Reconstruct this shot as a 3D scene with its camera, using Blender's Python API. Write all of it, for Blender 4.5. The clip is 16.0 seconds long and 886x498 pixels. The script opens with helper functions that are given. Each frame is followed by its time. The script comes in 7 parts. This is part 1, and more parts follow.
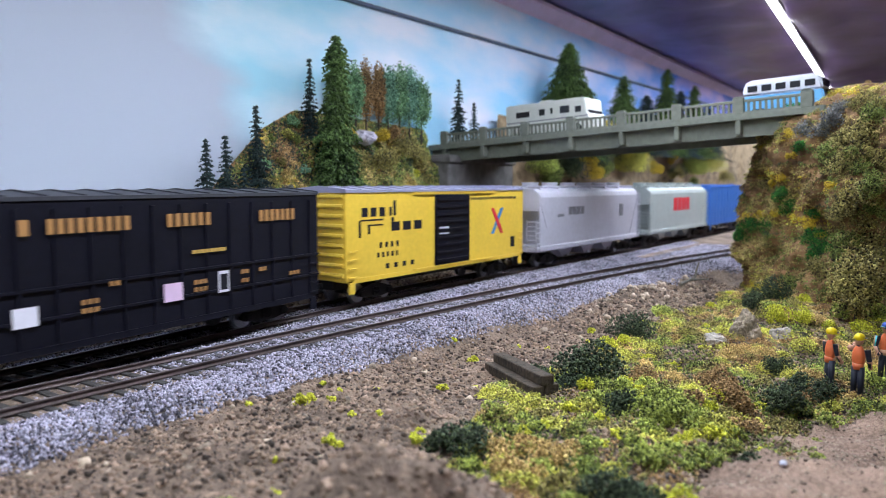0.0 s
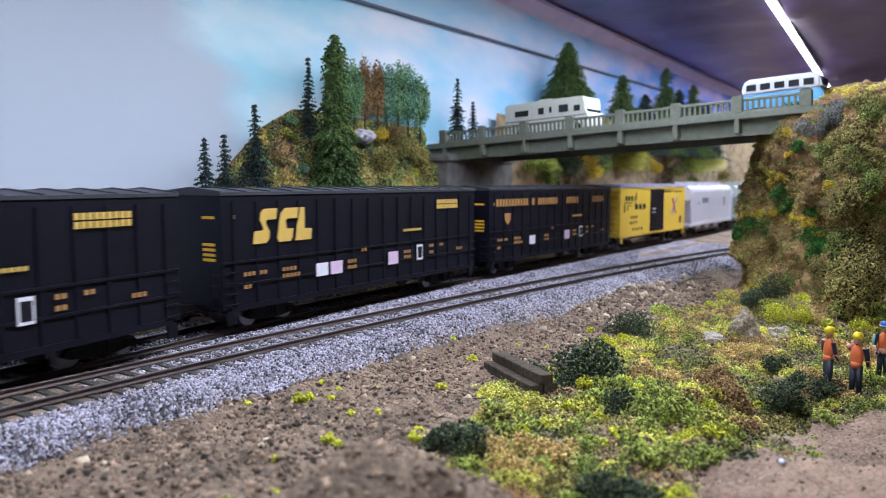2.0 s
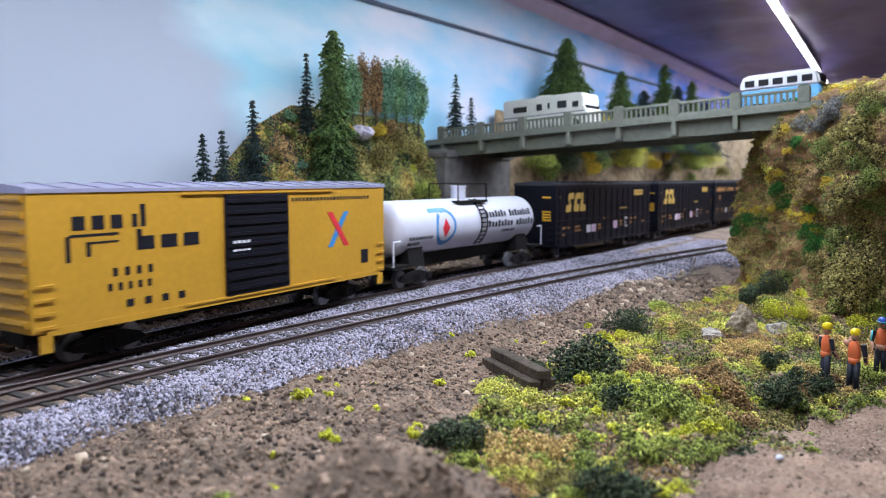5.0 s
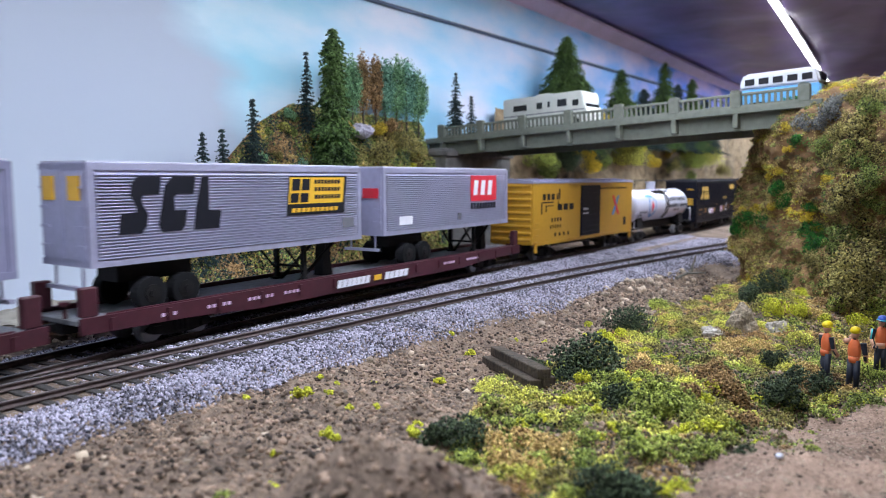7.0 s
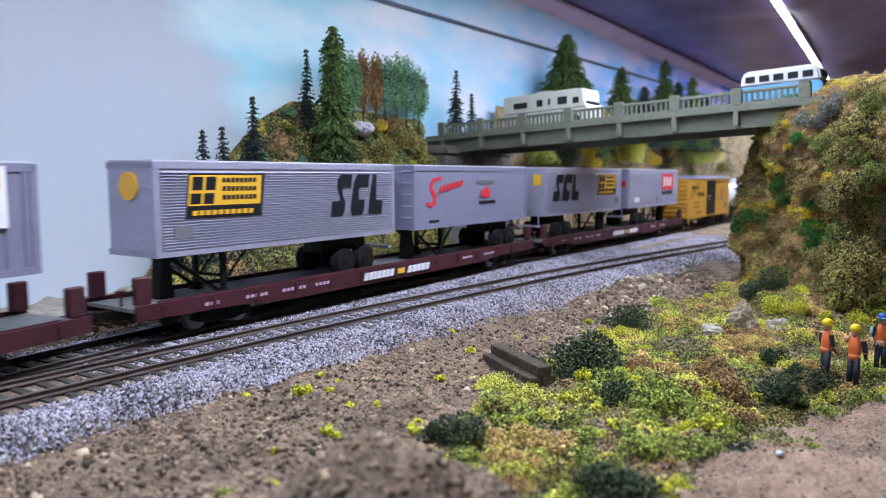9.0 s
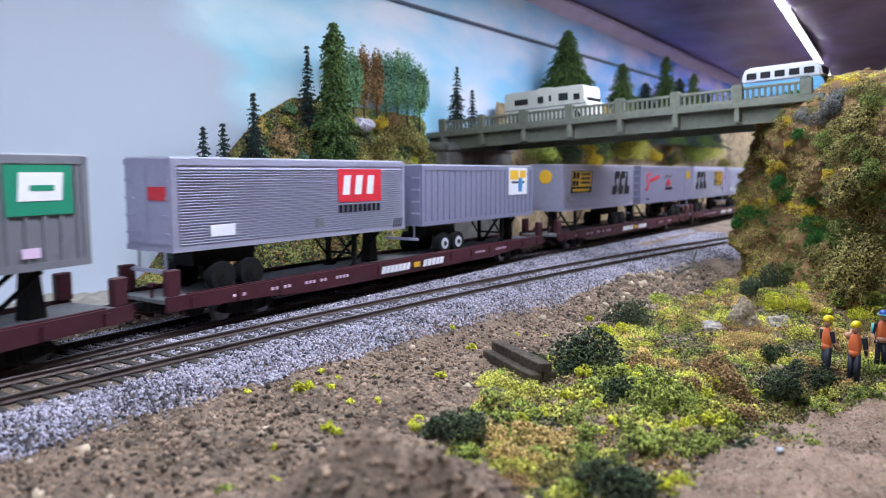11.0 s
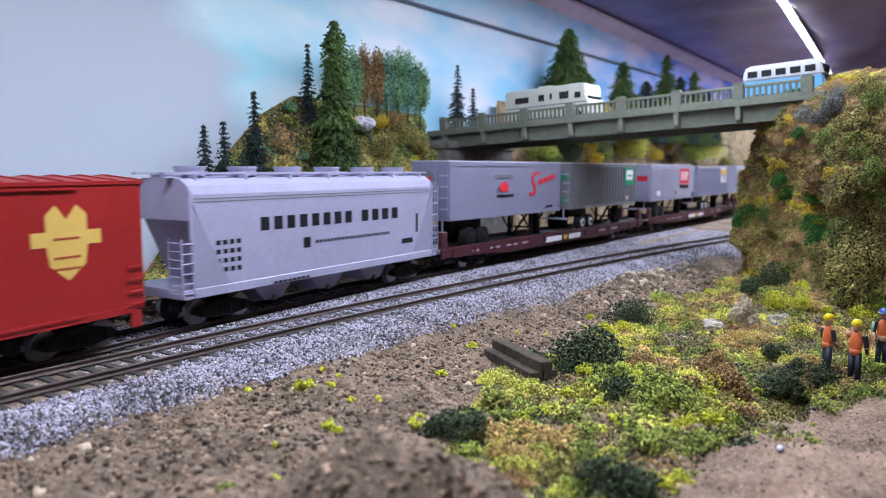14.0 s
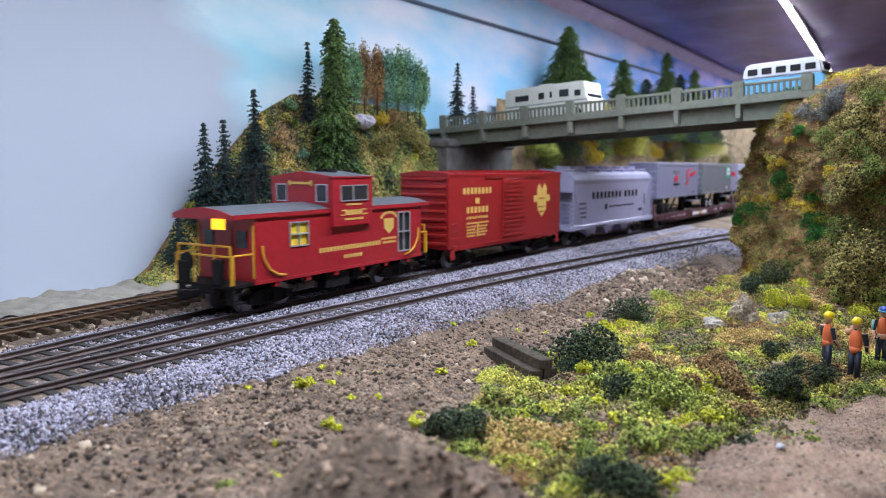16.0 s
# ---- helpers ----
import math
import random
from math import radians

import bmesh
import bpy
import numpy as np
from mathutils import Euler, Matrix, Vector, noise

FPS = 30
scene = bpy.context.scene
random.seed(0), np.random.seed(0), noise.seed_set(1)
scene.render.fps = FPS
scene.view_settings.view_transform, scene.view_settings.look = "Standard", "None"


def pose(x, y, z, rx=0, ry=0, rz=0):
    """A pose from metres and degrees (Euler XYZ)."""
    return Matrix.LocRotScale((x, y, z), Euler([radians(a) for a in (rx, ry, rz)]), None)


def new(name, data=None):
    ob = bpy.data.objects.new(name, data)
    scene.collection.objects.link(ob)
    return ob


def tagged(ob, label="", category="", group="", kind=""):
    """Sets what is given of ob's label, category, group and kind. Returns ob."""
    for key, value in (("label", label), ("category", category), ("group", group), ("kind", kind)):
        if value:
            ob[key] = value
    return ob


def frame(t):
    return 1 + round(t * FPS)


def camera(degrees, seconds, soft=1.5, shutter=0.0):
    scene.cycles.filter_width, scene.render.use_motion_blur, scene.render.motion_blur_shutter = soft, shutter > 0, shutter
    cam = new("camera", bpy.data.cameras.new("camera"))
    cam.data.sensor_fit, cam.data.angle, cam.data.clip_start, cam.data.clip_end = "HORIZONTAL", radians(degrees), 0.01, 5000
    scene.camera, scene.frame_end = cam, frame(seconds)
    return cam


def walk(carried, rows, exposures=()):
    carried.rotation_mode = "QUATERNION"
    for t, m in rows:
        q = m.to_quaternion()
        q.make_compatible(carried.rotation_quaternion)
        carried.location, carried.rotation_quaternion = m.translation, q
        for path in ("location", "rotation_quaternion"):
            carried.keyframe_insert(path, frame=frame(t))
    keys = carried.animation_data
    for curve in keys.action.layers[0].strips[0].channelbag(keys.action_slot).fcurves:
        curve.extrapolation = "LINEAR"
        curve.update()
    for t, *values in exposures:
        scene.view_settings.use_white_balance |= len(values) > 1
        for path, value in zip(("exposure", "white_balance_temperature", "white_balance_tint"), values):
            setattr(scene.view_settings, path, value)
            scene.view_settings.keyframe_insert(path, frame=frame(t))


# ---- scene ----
cam = camera(62.8, 16.0, soft=0.6, shutter=0.3)
EYE = (-0.35, -0.2478, 0.0590)
TILT = 6.369
YAW = 55.566
# seconds, small turns of the head: right and up, in degrees
SWAY = [(0, 0.09, 1.235), (1, 0.065, 1.19), (2, 0.0, 1.15), (3, -0.045, 1.08), (3.5, -0.13, 1.015),
        (4, -0.155, 0.97), (6.5, -0.09, 0.715), (7, -0.13, 0.735), (7.5, -0.13, 0.75), (8, -0.13, 0.73),
        (8.5, -0.11, 0.62), (9, -0.11, 0.55), (11.5, -0.045, 0.265), (12, -0.045, 0.265), (12.5, -0.045, 0.22),
        (13, 0.02, 0.22), (14, 0.0, 0.155), (14.5, 0.0, 0.19), (15, -0.02, 0.11), (15.5, 0.0, 0.066), (16, 0, 0)]
walk(cam, [(t, pose(*EYE, 90 - TILT + up, 0, -YAW + side)) for t, side, up in SWAY])
cam.data.dof.use_dof = True
cam.data.dof.focus_distance = 0.28
cam.data.dof.aperture_fstop = 20.0

# ---- world and lamps ----
world = bpy.data.worlds.new("room_light")
scene.world = world
world.use_nodes = True
world.node_tree.nodes["Background"].inputs[0].default_value = (0.75, 0.8, 1.0, 1)
world.node_tree.nodes["Background"].inputs[1].default_value = 0.02
scene.view_settings.exposure = 0.0


def lamp(name, m, sx, sy, power, colour):
    d = bpy.data.lights.new(name, "AREA")
    d.shape, d.size, d.size_y, d.energy, d.color = "RECTANGLE", sx, sy, power, colour
    ob = new(name, d)
    ob.matrix_world = m
    return ob


# the light strip under the upper deck, and the lamps of the room behind the camera
lamp("strip_lamp", pose(0.65, -0.0871, 0.232, 0, 0, 2.9), 2.3, 0.02, 8.2, (0.775, 0.87, 1.0))
lamp("room_lamp", pose(-0.3, -1.2, 1.3, 38, 0, 0), 2.2, 0.7, 15.0, (0.77, 0.88, 1.0))


# ---- materials ----
def mat(name, colour, rough=0.6, metal=0.0, var=0.12, scale=400.0, bump=0.0, bscale=1500.0, island=0.0, spec=0.5, alt=None, coat=0.0):
    """Principled paint with two scales of variation and fine relief."""
    m = bpy.data.materials.new(name)
    m.use_nodes = True
    nt = m.node_tree
    b = nt.nodes["Principled BSDF"]
    b.inputs["Roughness"].default_value, b.inputs["Metallic"].default_value = rough, metal
    b.inputs["Specular IOR Level"].default_value = spec
    b.inputs["Coat Weight"].default_value = coat
    tc = nt.nodes.new("ShaderNodeTexCoord")
    n1 = nt.nodes.new("ShaderNodeTexNoise")
    n1.inputs["Scale"].default_value, n1.inputs["Detail"].default_value = scale, 5
    nt.links.new(tc.outputs["Object"], n1.inputs["Vector"])
    n2 = nt.nodes.new("ShaderNodeTexNoise")
    n2.inputs["Scale"].default_value, n2.inputs["Detail"].default_value = scale * 0.09, 3
    nt.links.new(tc.outputs["Object"], n2.inputs["Vector"])
    add = nt.nodes.new("ShaderNodeMath")
    add.operation = "ADD"
    nt.links.new(n1.outputs["Fac"], add.inputs[0])
    nt.links.new(n2.outputs["Fac"], add.inputs[1])
    fac = add.outputs[0]
    if island:
        geo = nt.nodes.new("ShaderNodeNewGeometry")
        mad = nt.nodes.new("ShaderNodeMath")
        mad.operation = "MULTIPLY_ADD"
        mad.inputs[1].default_value = island
        nt.links.new(geo.outputs["Random Per Island"], mad.inputs[0])
        nt.links.new(fac, mad.inputs[2])
        sub = nt.nodes.new("ShaderNodeMath")
        sub.operation = "SUBTRACT"
        sub.inputs[1].default_value = island / 2
        nt.links.new(mad.outputs[0], sub.inputs[0])
        fac = sub.outputs[0]
    ramp = nt.nodes.new("ShaderNodeValToRGB")
    dark = [c * (1 - var * 2) for c in colour]
    light = [min(1, c * (1 + var * 2)) for c in (alt or colour)]
    half = nt.nodes.new("ShaderNodeMath")
    half.operation = "MULTIPLY"
    half.inputs[1].default_value = 0.5
    nt.links.new(fac, half.inputs[0])
    e = ramp.color_ramp.elements
    e[0].position, e[0].color = 0.3, (*dark, 1)
    e[1].position, e[1].color = 0.7, (*light, 1)
    nt.links.new(half.outputs[0], ramp.inputs[0])
    nt.links.new(ramp.outputs[0], b.inputs["Base Color"])
    if bump:
        n3 = nt.nodes.new("ShaderNodeTexNoise")
        n3.inputs["Scale"].default_value, n3.inputs["Detail"].default_value = bscale, 6
        nt.links.new(tc.outputs["Object"], n3.inputs["Vector"])
        bn = nt.nodes.new("ShaderNodeBump")
        bn.inputs["Strength"].default_value, bn.inputs["Distance"].default_value = bump, 0.0008
        nt.links.new(n3.outputs["Fac"], bn.inputs["Height"])
        nt.links.new(bn.outputs[0], b.inputs["Normal"])
    return m


def glow(name, colour, strength):
    m = bpy.data.materials.new(name)
    m.use_nodes = True
    b = m.node_tree.nodes["Principled BSDF"]
    b.inputs["Base Color"].default_value = (*colour, 1)
    b.inputs["Emission Color"].default_value = (*colour, 1)
    b.inputs["Emission Strength"].default_value = strength
    return m


M_BLACK = mat("black_car_paint", (0.006, 0.006, 0.012), 0.45, var=0.15, bump=0.1, spec=0.18)
M_ROOF_BLACK = mat("dark_roof_paint", (0.03, 0.031, 0.042), 0.6, var=0.15)
M_YELLOW = mat("bright_yellow_paint", (0.75, 0.5, 0.06), 0.4, var=0.06, bump=0.05)
M_ORANGE = mat("deep_yellow_paint", (0.5, 0.26, 0.025), 0.42, var=0.07, bump=0.05)
M_HOPWHITE = mat("lilac_white_paint", (0.34, 0.325, 0.48), 0.35, var=0.05, bump=0.03)
# darker copy of the lilac white, for shade on the end slope
M_HOPSHADE = mat("shaded_lilac_paint", (0.27, 0.26, 0.38), 0.5, var=0.05)
M_WHITE = mat("white_paint", (0.6, 0.6, 0.71), 0.35, var=0.04, bump=0.03)
M_LILAC = mat("pale_grey_paint", (0.5, 0.49, 0.58), 0.4, var=0.05)
M_GREENGREY = mat("green_grey_paint", (0.36, 0.4, 0.4), 0.45, var=0.06)
M_BLUE = mat("blue_car_paint", (0.04, 0.15, 0.5), 0.45, var=0.08)
M_RED = mat("red_car_paint", (0.295, 0.0123, 0.0148), 0.38, var=0.1, bump=0.05)
M_CABRED = mat("scarlet_paint", (0.326, 0.0114, 0.0211), 0.35, var=0.09, bump=0.03)
M_SILVER = mat("silver_trailer_skin", (0.374, 0.365, 0.51), 0.38, metal=0.3, var=0.06)
M_GREYTR = mat("grey_trailer_skin", (0.16, 0.16, 0.192), 0.5, var=0.06)
M_PALETR = mat("pale_trailer_skin", (0.199, 0.195, 0.3), 0.45, var=0.05)
M_MAROON = mat("maroon_flatcar_paint", (0.055, 0.010, 0.019), 0.5, var=0.15)
M_DECK = mat("grey_car_deck", (0.2, 0.2, 0.22), 0.7, var=0.2)
M_TRUCK = mat("black_running_gear", (0.008, 0.007, 0.008), 0.6, var=0.2, bump=0.2, spec=0.2)
M_WHEEL = mat("wheel_steel", (0.25, 0.25, 0.27), 0.35, metal=0.8, var=0.15)
M_TYRE = mat("tyre_rubber", (0.009, 0.009, 0.011), 0.75, var=0.2, spec=0.15)
M_GOLD = mat("gold_lettering", (0.62, 0.4, 0.1), 0.5, var=0.05)
M_BRONZE = mat("bronze_lettering", (0.4, 0.2, 0.07), 0.5, var=0.05)
M_DKMARK = mat("black_lettering", (0.008, 0.008, 0.014), 0.6, var=0.05, spec=0.2)
M_WHMARK = mat("white_lettering", (0.75, 0.73, 0.82), 0.5, var=0.04)
M_REDMARK = mat("red_lettering", (0.62, 0.02, 0.04), 0.5, var=0.05)
M_BLUEMARK = mat("blue_lettering", (0.03, 0.2, 0.5), 0.5, var=0.05)
M_YELMARK = mat("yellow_lettering", (0.75, 0.42, 0.03), 0.5, var=0.05)
M_GREENMARK = mat("green_lettering", (0.01, 0.22, 0.13), 0.5, var=0.05)
M_PINKMARK = mat("pale_pink_placard", (0.7, 0.5, 0.7), 0.5, var=0.05)
M_GLASSDK = mat("dark_window", (0.03, 0.03, 0.035), 0.12, var=0.05)
M_RAIL = mat("brown_rail", (0.075, 0.05, 0.048), 0.45, metal=0.3, var=0.25, scale=800)
M_RAILTOP = mat("worn_rail_top", (0.2, 0.17, 0.18), 0.35, metal=0.7, var=0.2, scale=800)
M_TIE = mat("tie_plastic", (0.039, 0.0338, 0.0325), 0.8, var=0.3, scale=900, bump=0.4)
M_TIEBROWN = mat("brown_tie_wood", (0.0675, 0.0375, 0.0188), 0.75, var=0.3, scale=900, bump=0.4)
M_BALLAST = mat("grey_ballast", (0.085, 0.077, 0.105), 0.85, var=0.25, scale=500, island=1.0, alt=(0.325, 0.3, 0.375))
M_SOIL = mat("brown_soil", (0.0747, 0.0483, 0.0345), 0.95, var=0.4, scale=500, bump=1.0, bscale=1600, alt=(0.19, 0.132, 0.0989))
M_CLOD = mat("soil_clods", (0.0745, 0.0484, 0.0348), 0.95, var=0.3, scale=700, island=0.95, alt=(0.235, 0.161, 0.118))
M_PEBBLE = mat("tan_pebbles", (0.161, 0.115, 0.0862), 0.9, var=0.25, scale=700, island=1.1, alt=(0.368, 0.287, 0.218), bump=0.4)
M_ROAD = mat("reddish_dirt", (0.23, 0.14, 0.1), 0.95, var=0.3, scale=900, bump=1.0, bscale=2200, alt=(0.34, 0.225, 0.17))
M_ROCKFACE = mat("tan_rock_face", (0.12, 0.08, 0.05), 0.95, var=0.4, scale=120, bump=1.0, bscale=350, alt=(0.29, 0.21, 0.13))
M_CLIFF = mat("cliff_earth", (0.07, 0.043, 0.018), 0.95, var=0.4, scale=160, bump=1.0, bscale=900, alt=(0.27, 0.15, 0.07))
M_CONCRETE = mat("green_grey_concrete", (0.165, 0.175, 0.145), 0.8, var=0.12, scale=300, bump=0.2)
M_ABUT = mat("abutment_concrete", (0.16, 0.15, 0.15), 0.85, var=0.3, scale=120, bump=0.3)
M_CREAM = mat("cream_plaster_ground", (0.33, 0.3, 0.26), 0.9, var=0.15, scale=200, bump=0.4)
M_BARK = mat("bark", (0.05, 0.035, 0.025), 0.9, var=0.3, scale=900, bump=0.5)
FOAM = {
    "dark": mat("dark_green_foam", (0.011, 0.026, 0.012), 0.95, var=0.3, island=0.9, alt=(0.065, 0.09, 0.045)),
    "green": mat("green_foam", (0.075, 0.106, 0.0225), 0.95, var=0.3, island=0.8, alt=(0.375, 0.425, 0.0875)),
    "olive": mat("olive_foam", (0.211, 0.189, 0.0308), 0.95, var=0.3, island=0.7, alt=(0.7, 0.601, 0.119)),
    "yellow": mat("yellow_green_foam", (0.33, 0.363, 0.0165), 0.95, var=0.2, island=0.6, alt=(0.682, 0.66, 0.055)),
    "rust": mat("rust_foam", (0.402, 0.216, 0.0646), 0.95, var=0.25, island=0.7, alt=(0.791, 0.475, 0.187)),
    "gold": mat("gold_foam", (0.438, 0.275, 0.025), 0.95, var=0.2, island=0.6, alt=(0.75, 0.525, 0.05)),
    "spruce": mat("spruce_needles", (0.018, 0.05, 0.012), 0.95, var=0.3, island=0.7, alt=(0.09, 0.15, 0.04)),
    # shaded copy of the spruce needles, the shade held in its darker colour
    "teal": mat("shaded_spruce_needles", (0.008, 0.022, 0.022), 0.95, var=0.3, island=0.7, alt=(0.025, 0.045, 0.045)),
    "blue_green": mat("blue_green_leaves", (0.07, 0.2, 0.09), 0.95, var=0.3, island=0.7, alt=(0.24, 0.42, 0.22)),
    "grey": mat("grey_lichen", (0.1, 0.1, 0.1), 0.95, var=0.3, island=0.7, alt=(0.2, 0.2, 0.2)),
    "redbrown": mat("red_brown_leaves", (0.15, 0.0813, 0.035), 0.95, var=0.3, island=0.7, alt=(0.375, 0.225, 0.1)),
    # darker moss copies of olive and green; shade is partly put into their colour
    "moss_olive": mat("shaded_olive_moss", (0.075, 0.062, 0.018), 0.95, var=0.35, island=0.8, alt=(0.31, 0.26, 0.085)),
    "moss_green": mat("shaded_green_moss", (0.042, 0.063, 0.015), 0.95, var=0.35, island=0.7, alt=(0.21, 0.256, 0.06)),
    "teal_leaf": mat("pale_teal_leaves", (0.05, 0.16, 0.1), 0.95, var=0.3, island=0.7, alt=(0.22, 0.42, 0.3)),
    "tan": mat("tan_dry_moss", (0.2, 0.138, 0.05), 0.95, var=0.3, island=0.7, alt=(0.475, 0.35, 0.138)),
    "emerald": mat("emerald_foam", (0.006, 0.06, 0.01), 0.95, var=0.3, island=0.7, alt=(0.04, 0.19, 0.025)),
}


# ---- mesh helpers ----
def mesh_of(bm, name):
    me = bpy.data.meshes.new(name)
    bm.normal_update()
    bm.to_mesh(me)
    bm.free()
    return me


def part(name, bm, material, parent, label=""):
    ob = new(name, mesh_of(bm, name))
    ob.data.materials.append(material)
    ob.parent = parent
    if label:
        ob["label"] = label
    return ob


def thing(name, m, label, category, group="", kind=""):
    ob = new(name)
    ob.empty_display_size = 0.01
    ob.matrix_world = m
    return tagged(ob, label, category, group, kind)


def solid(name, bm, material, label, category, kind="", group="", smooth=False):
    ob = new(name, mesh_of(bm, name))
    ob.data.materials.append(material)
    if smooth:
        ob.data.shade_smooth()
    return tagged(ob, label, category, group, kind)


def box(bm, x0, x1, y0, y1, z0, z1, bevel=0.0):
    r = bmesh.ops.create_cube(bm, size=1.0, matrix=Matrix.LocRotScale(((x0 + x1) / 2, (y0 + y1) / 2, (z0 + z1) / 2), None, (x1 - x0, y1 - y0, z1 - z0)))
    if bevel:
        es = {e for v in r["verts"] for e in v.link_edges}
        bmesh.ops.bevel(bm, geom=list(es), offset=bevel, segments=1, affect="EDGES", profile=0.5)
    return bm


def B(*a, **k):
    return box(bmesh.new(), *a, **k)


def cyl(bm, a, b, r, n=16, r2=None):
    a, b = Vector(a), Vector(b)
    m = Matrix.Translation((a + b) / 2) @ (b - a).to_track_quat("Z", "Y").to_matrix().to_4x4()
    bmesh.ops.create_cone(bm, cap_ends=True, segments=n, radius1=r, radius2=r if r2 is None else r2, depth=(b - a).length, matrix=m)
    return bm


def prism(bm, pts, axis, lo, hi):
    """A flat outline, pushed from lo to hi along an axis."""
    def put(p, d):
        return {"x": (d, p[0], p[1]), "y": (p[0], d, p[1]), "z": (p[0], p[1], d)}[axis]
    a = [bm.verts.new(put(p, lo)) for p in pts]
    b = [bm.verts.new(put(p, hi)) for p in pts]
    bm.faces.new(a)
    bm.faces.new(b[::-1])
    n = len(pts)
    for i in range(n):
        bm.faces.new((a[i], b[i], b[(i + 1) % n], a[(i + 1) % n]))
    bmesh.ops.recalc_face_normals(bm, faces=bm.faces[:])
    return bm


def raw(name, verts, faces, material, label, category, kind="stuff", parent=None, smooth=False):
    """One joined mesh out of arrays of vertices and equal-sized faces."""
    me = bpy.data.meshes.new(name)
    verts, faces = np.asarray(verts, dtype=np.float32), np.asarray(faces, dtype=np.int32)
    n, k = faces.shape
    me.vertices.add(len(verts))
    me.vertices.foreach_set("co", verts.ravel())
    me.loops.add(n * k)
    me.loops.foreach_set("vertex_index", faces.ravel())
    me.polygons.add(n)
    me.polygons.foreach_set("loop_start", np.arange(0, n * k, k, dtype=np.int32))
    me.update(calc_edges=True)
    me.validate()
    if smooth:
        me.shade_smooth()
    me.materials.append(material)
    ob = new(name, me)
    if parent is not None:
        ob.parent = parent
    return tagged(ob, label, category, "", kind)


CUBE_V = np.array([[x, y, z] for x in (-.5, .5) for y in (-.5, .5) for z in (-.5, .5)])
CUBE_F = np.array([[0, 1, 3, 2], [4, 6, 7, 5], [0, 4, 5, 1], [2, 3, 7, 6], [0, 2, 6, 4], [1, 5, 7, 3]])
OCT_V = np.array([[1, 0, 0], [-1, 0, 0], [0, 1, 0], [0, -1, 0], [0, 0, 1], [0, 0, -1]]) * 0.6
OCT_F = np.array([[0, 2, 4], [2, 1, 4], [1, 3, 4], [3, 0, 4], [2, 0, 5], [1, 2, 5], [3, 1, 5], [0, 3, 5]])
TET_V = np.array([[1, 1, 1], [1, -1, -1], [-1, 1, -1], [-1, -1, 1]]) * 0.42
TET_F = np.array([[0, 2, 1], [0, 1, 3], [0, 3, 2], [1, 2, 3]])
RNG = np.random.default_rng(7)


def crumbs(points, sizes, base="oct", jitter=0.35, flat=1.0):
    """Small turned, uneven pieces at the points: vertices and faces."""
    bv, bf = {"cube": (CUBE_V, CUBE_F), "oct": (OCT_V, OCT_F), "tet": (TET_V, TET_F)}[base]
    n, k = len(points), len(bv)
    q = RNG.normal(size=(n, 4))
    q /= np.linalg.norm(q, axis=1)[:, None]
    w, x, y, z = q.T
    rot = np.stack([1 - 2 * (y * y + z * z), 2 * (x * y - z * w), 2 * (x * z + y * w), 2 * (x * y + z * w), 1 - 2 * (x * x + z * z), 2 * (y * z - x * w),
                    2 * (x * z - y * w), 2 * (y * z + x * w), 1 - 2 * (x * x + y * y)], 1).reshape(n, 3, 3)
    v = bv[None] * (1 + RNG.uniform(-jitter, jitter, (n, k, 3)))
    v = v * RNG.uniform(0.7, 1.3, (n, 1, 3)) * np.asarray(sizes)[:, None, None]
    v = np.einsum("nij,nkj->nki", rot, v)
    v[:, :, 2] *= flat
    v += np.asarray(points)[:, None, :]
    f = bf[None] + (np.arange(n) * k)[:, None, None]
    return v.reshape(-1, 3), f.reshape(-1, bf.shape[1])


def wave(x, y, f, seed=0.0):
    """Cheap smooth noise of arrays, -1 to 1."""
    o = 0
    for i, (a, b, c) in enumerate(((1.0, 0.35, 1.3), (-0.55, 0.9, 4.1), (0.8, -0.75, 2.2), (0.25, 1.1, 5.7), (-1.05, -0.3, 0.4))):
        o = o + np.sin((x * a + y * b) * f * (1 + 0.13 * i) + c + seed * (i + 1.7))
    return o / 3.2


# ---- the line of the tracks ----
V = 0.17089
GRID = np.linspace(-3.6, 4.2, 3121)
BENT = np.clip(GRID, -0.36, 0.46)
HEAD = -0.28283 * BENT + 0.71965 * BENT ** 2 - 0.23105 * BENT ** 3
HEAD = np.where(GRID < -0.36, HEAD * np.clip(1 + (GRID + 0.36) / 0.35, 0, 1), HEAD)
STEP = GRID[1] - GRID[0]
AX, AY = np.cumsum(np.cos(HEAD)) * STEP, np.cumsum(np.sin(HEAD)) * STEP
ZERO = int(np.argmin(abs(GRID)))
AX, AY = AX - AX[ZERO], AY - AY[ZERO]


def on_a(s, off=0.0):
    x, y, h = np.interp(s, GRID, AX), np.interp(s, GRID, AY), np.interp(s, GRID, HEAD)
    return x - off * np.sin(h), y + off * np.cos(h)


QB = np.polyfit([-0.26, -0.227, -0.194, -0.163, -0.072, 0.029, 0.18, 0.31], [-0.037, -0.0395, -0.039, -0.041, -0.047, -0.0535, -0.0715, -0.094], 2)


def line_b(x):
    c = np.clip(x, -0.30, 0.34)
    slope = 2 * QB[0] * c + QB[1]
    return np.polyval(QB, c) + slope * (x - c)


def line_c(x):
    return 0.0434 + 0.085 * (x + 0.222)


def line_a(x):
    return np.interp(x, AX, AY)


# ---- ground ----
def smooth(a, b, x):
    t = np.clip((x - a) / (b - a), 0, 1)
    return t * t * (3 - 2 * t)


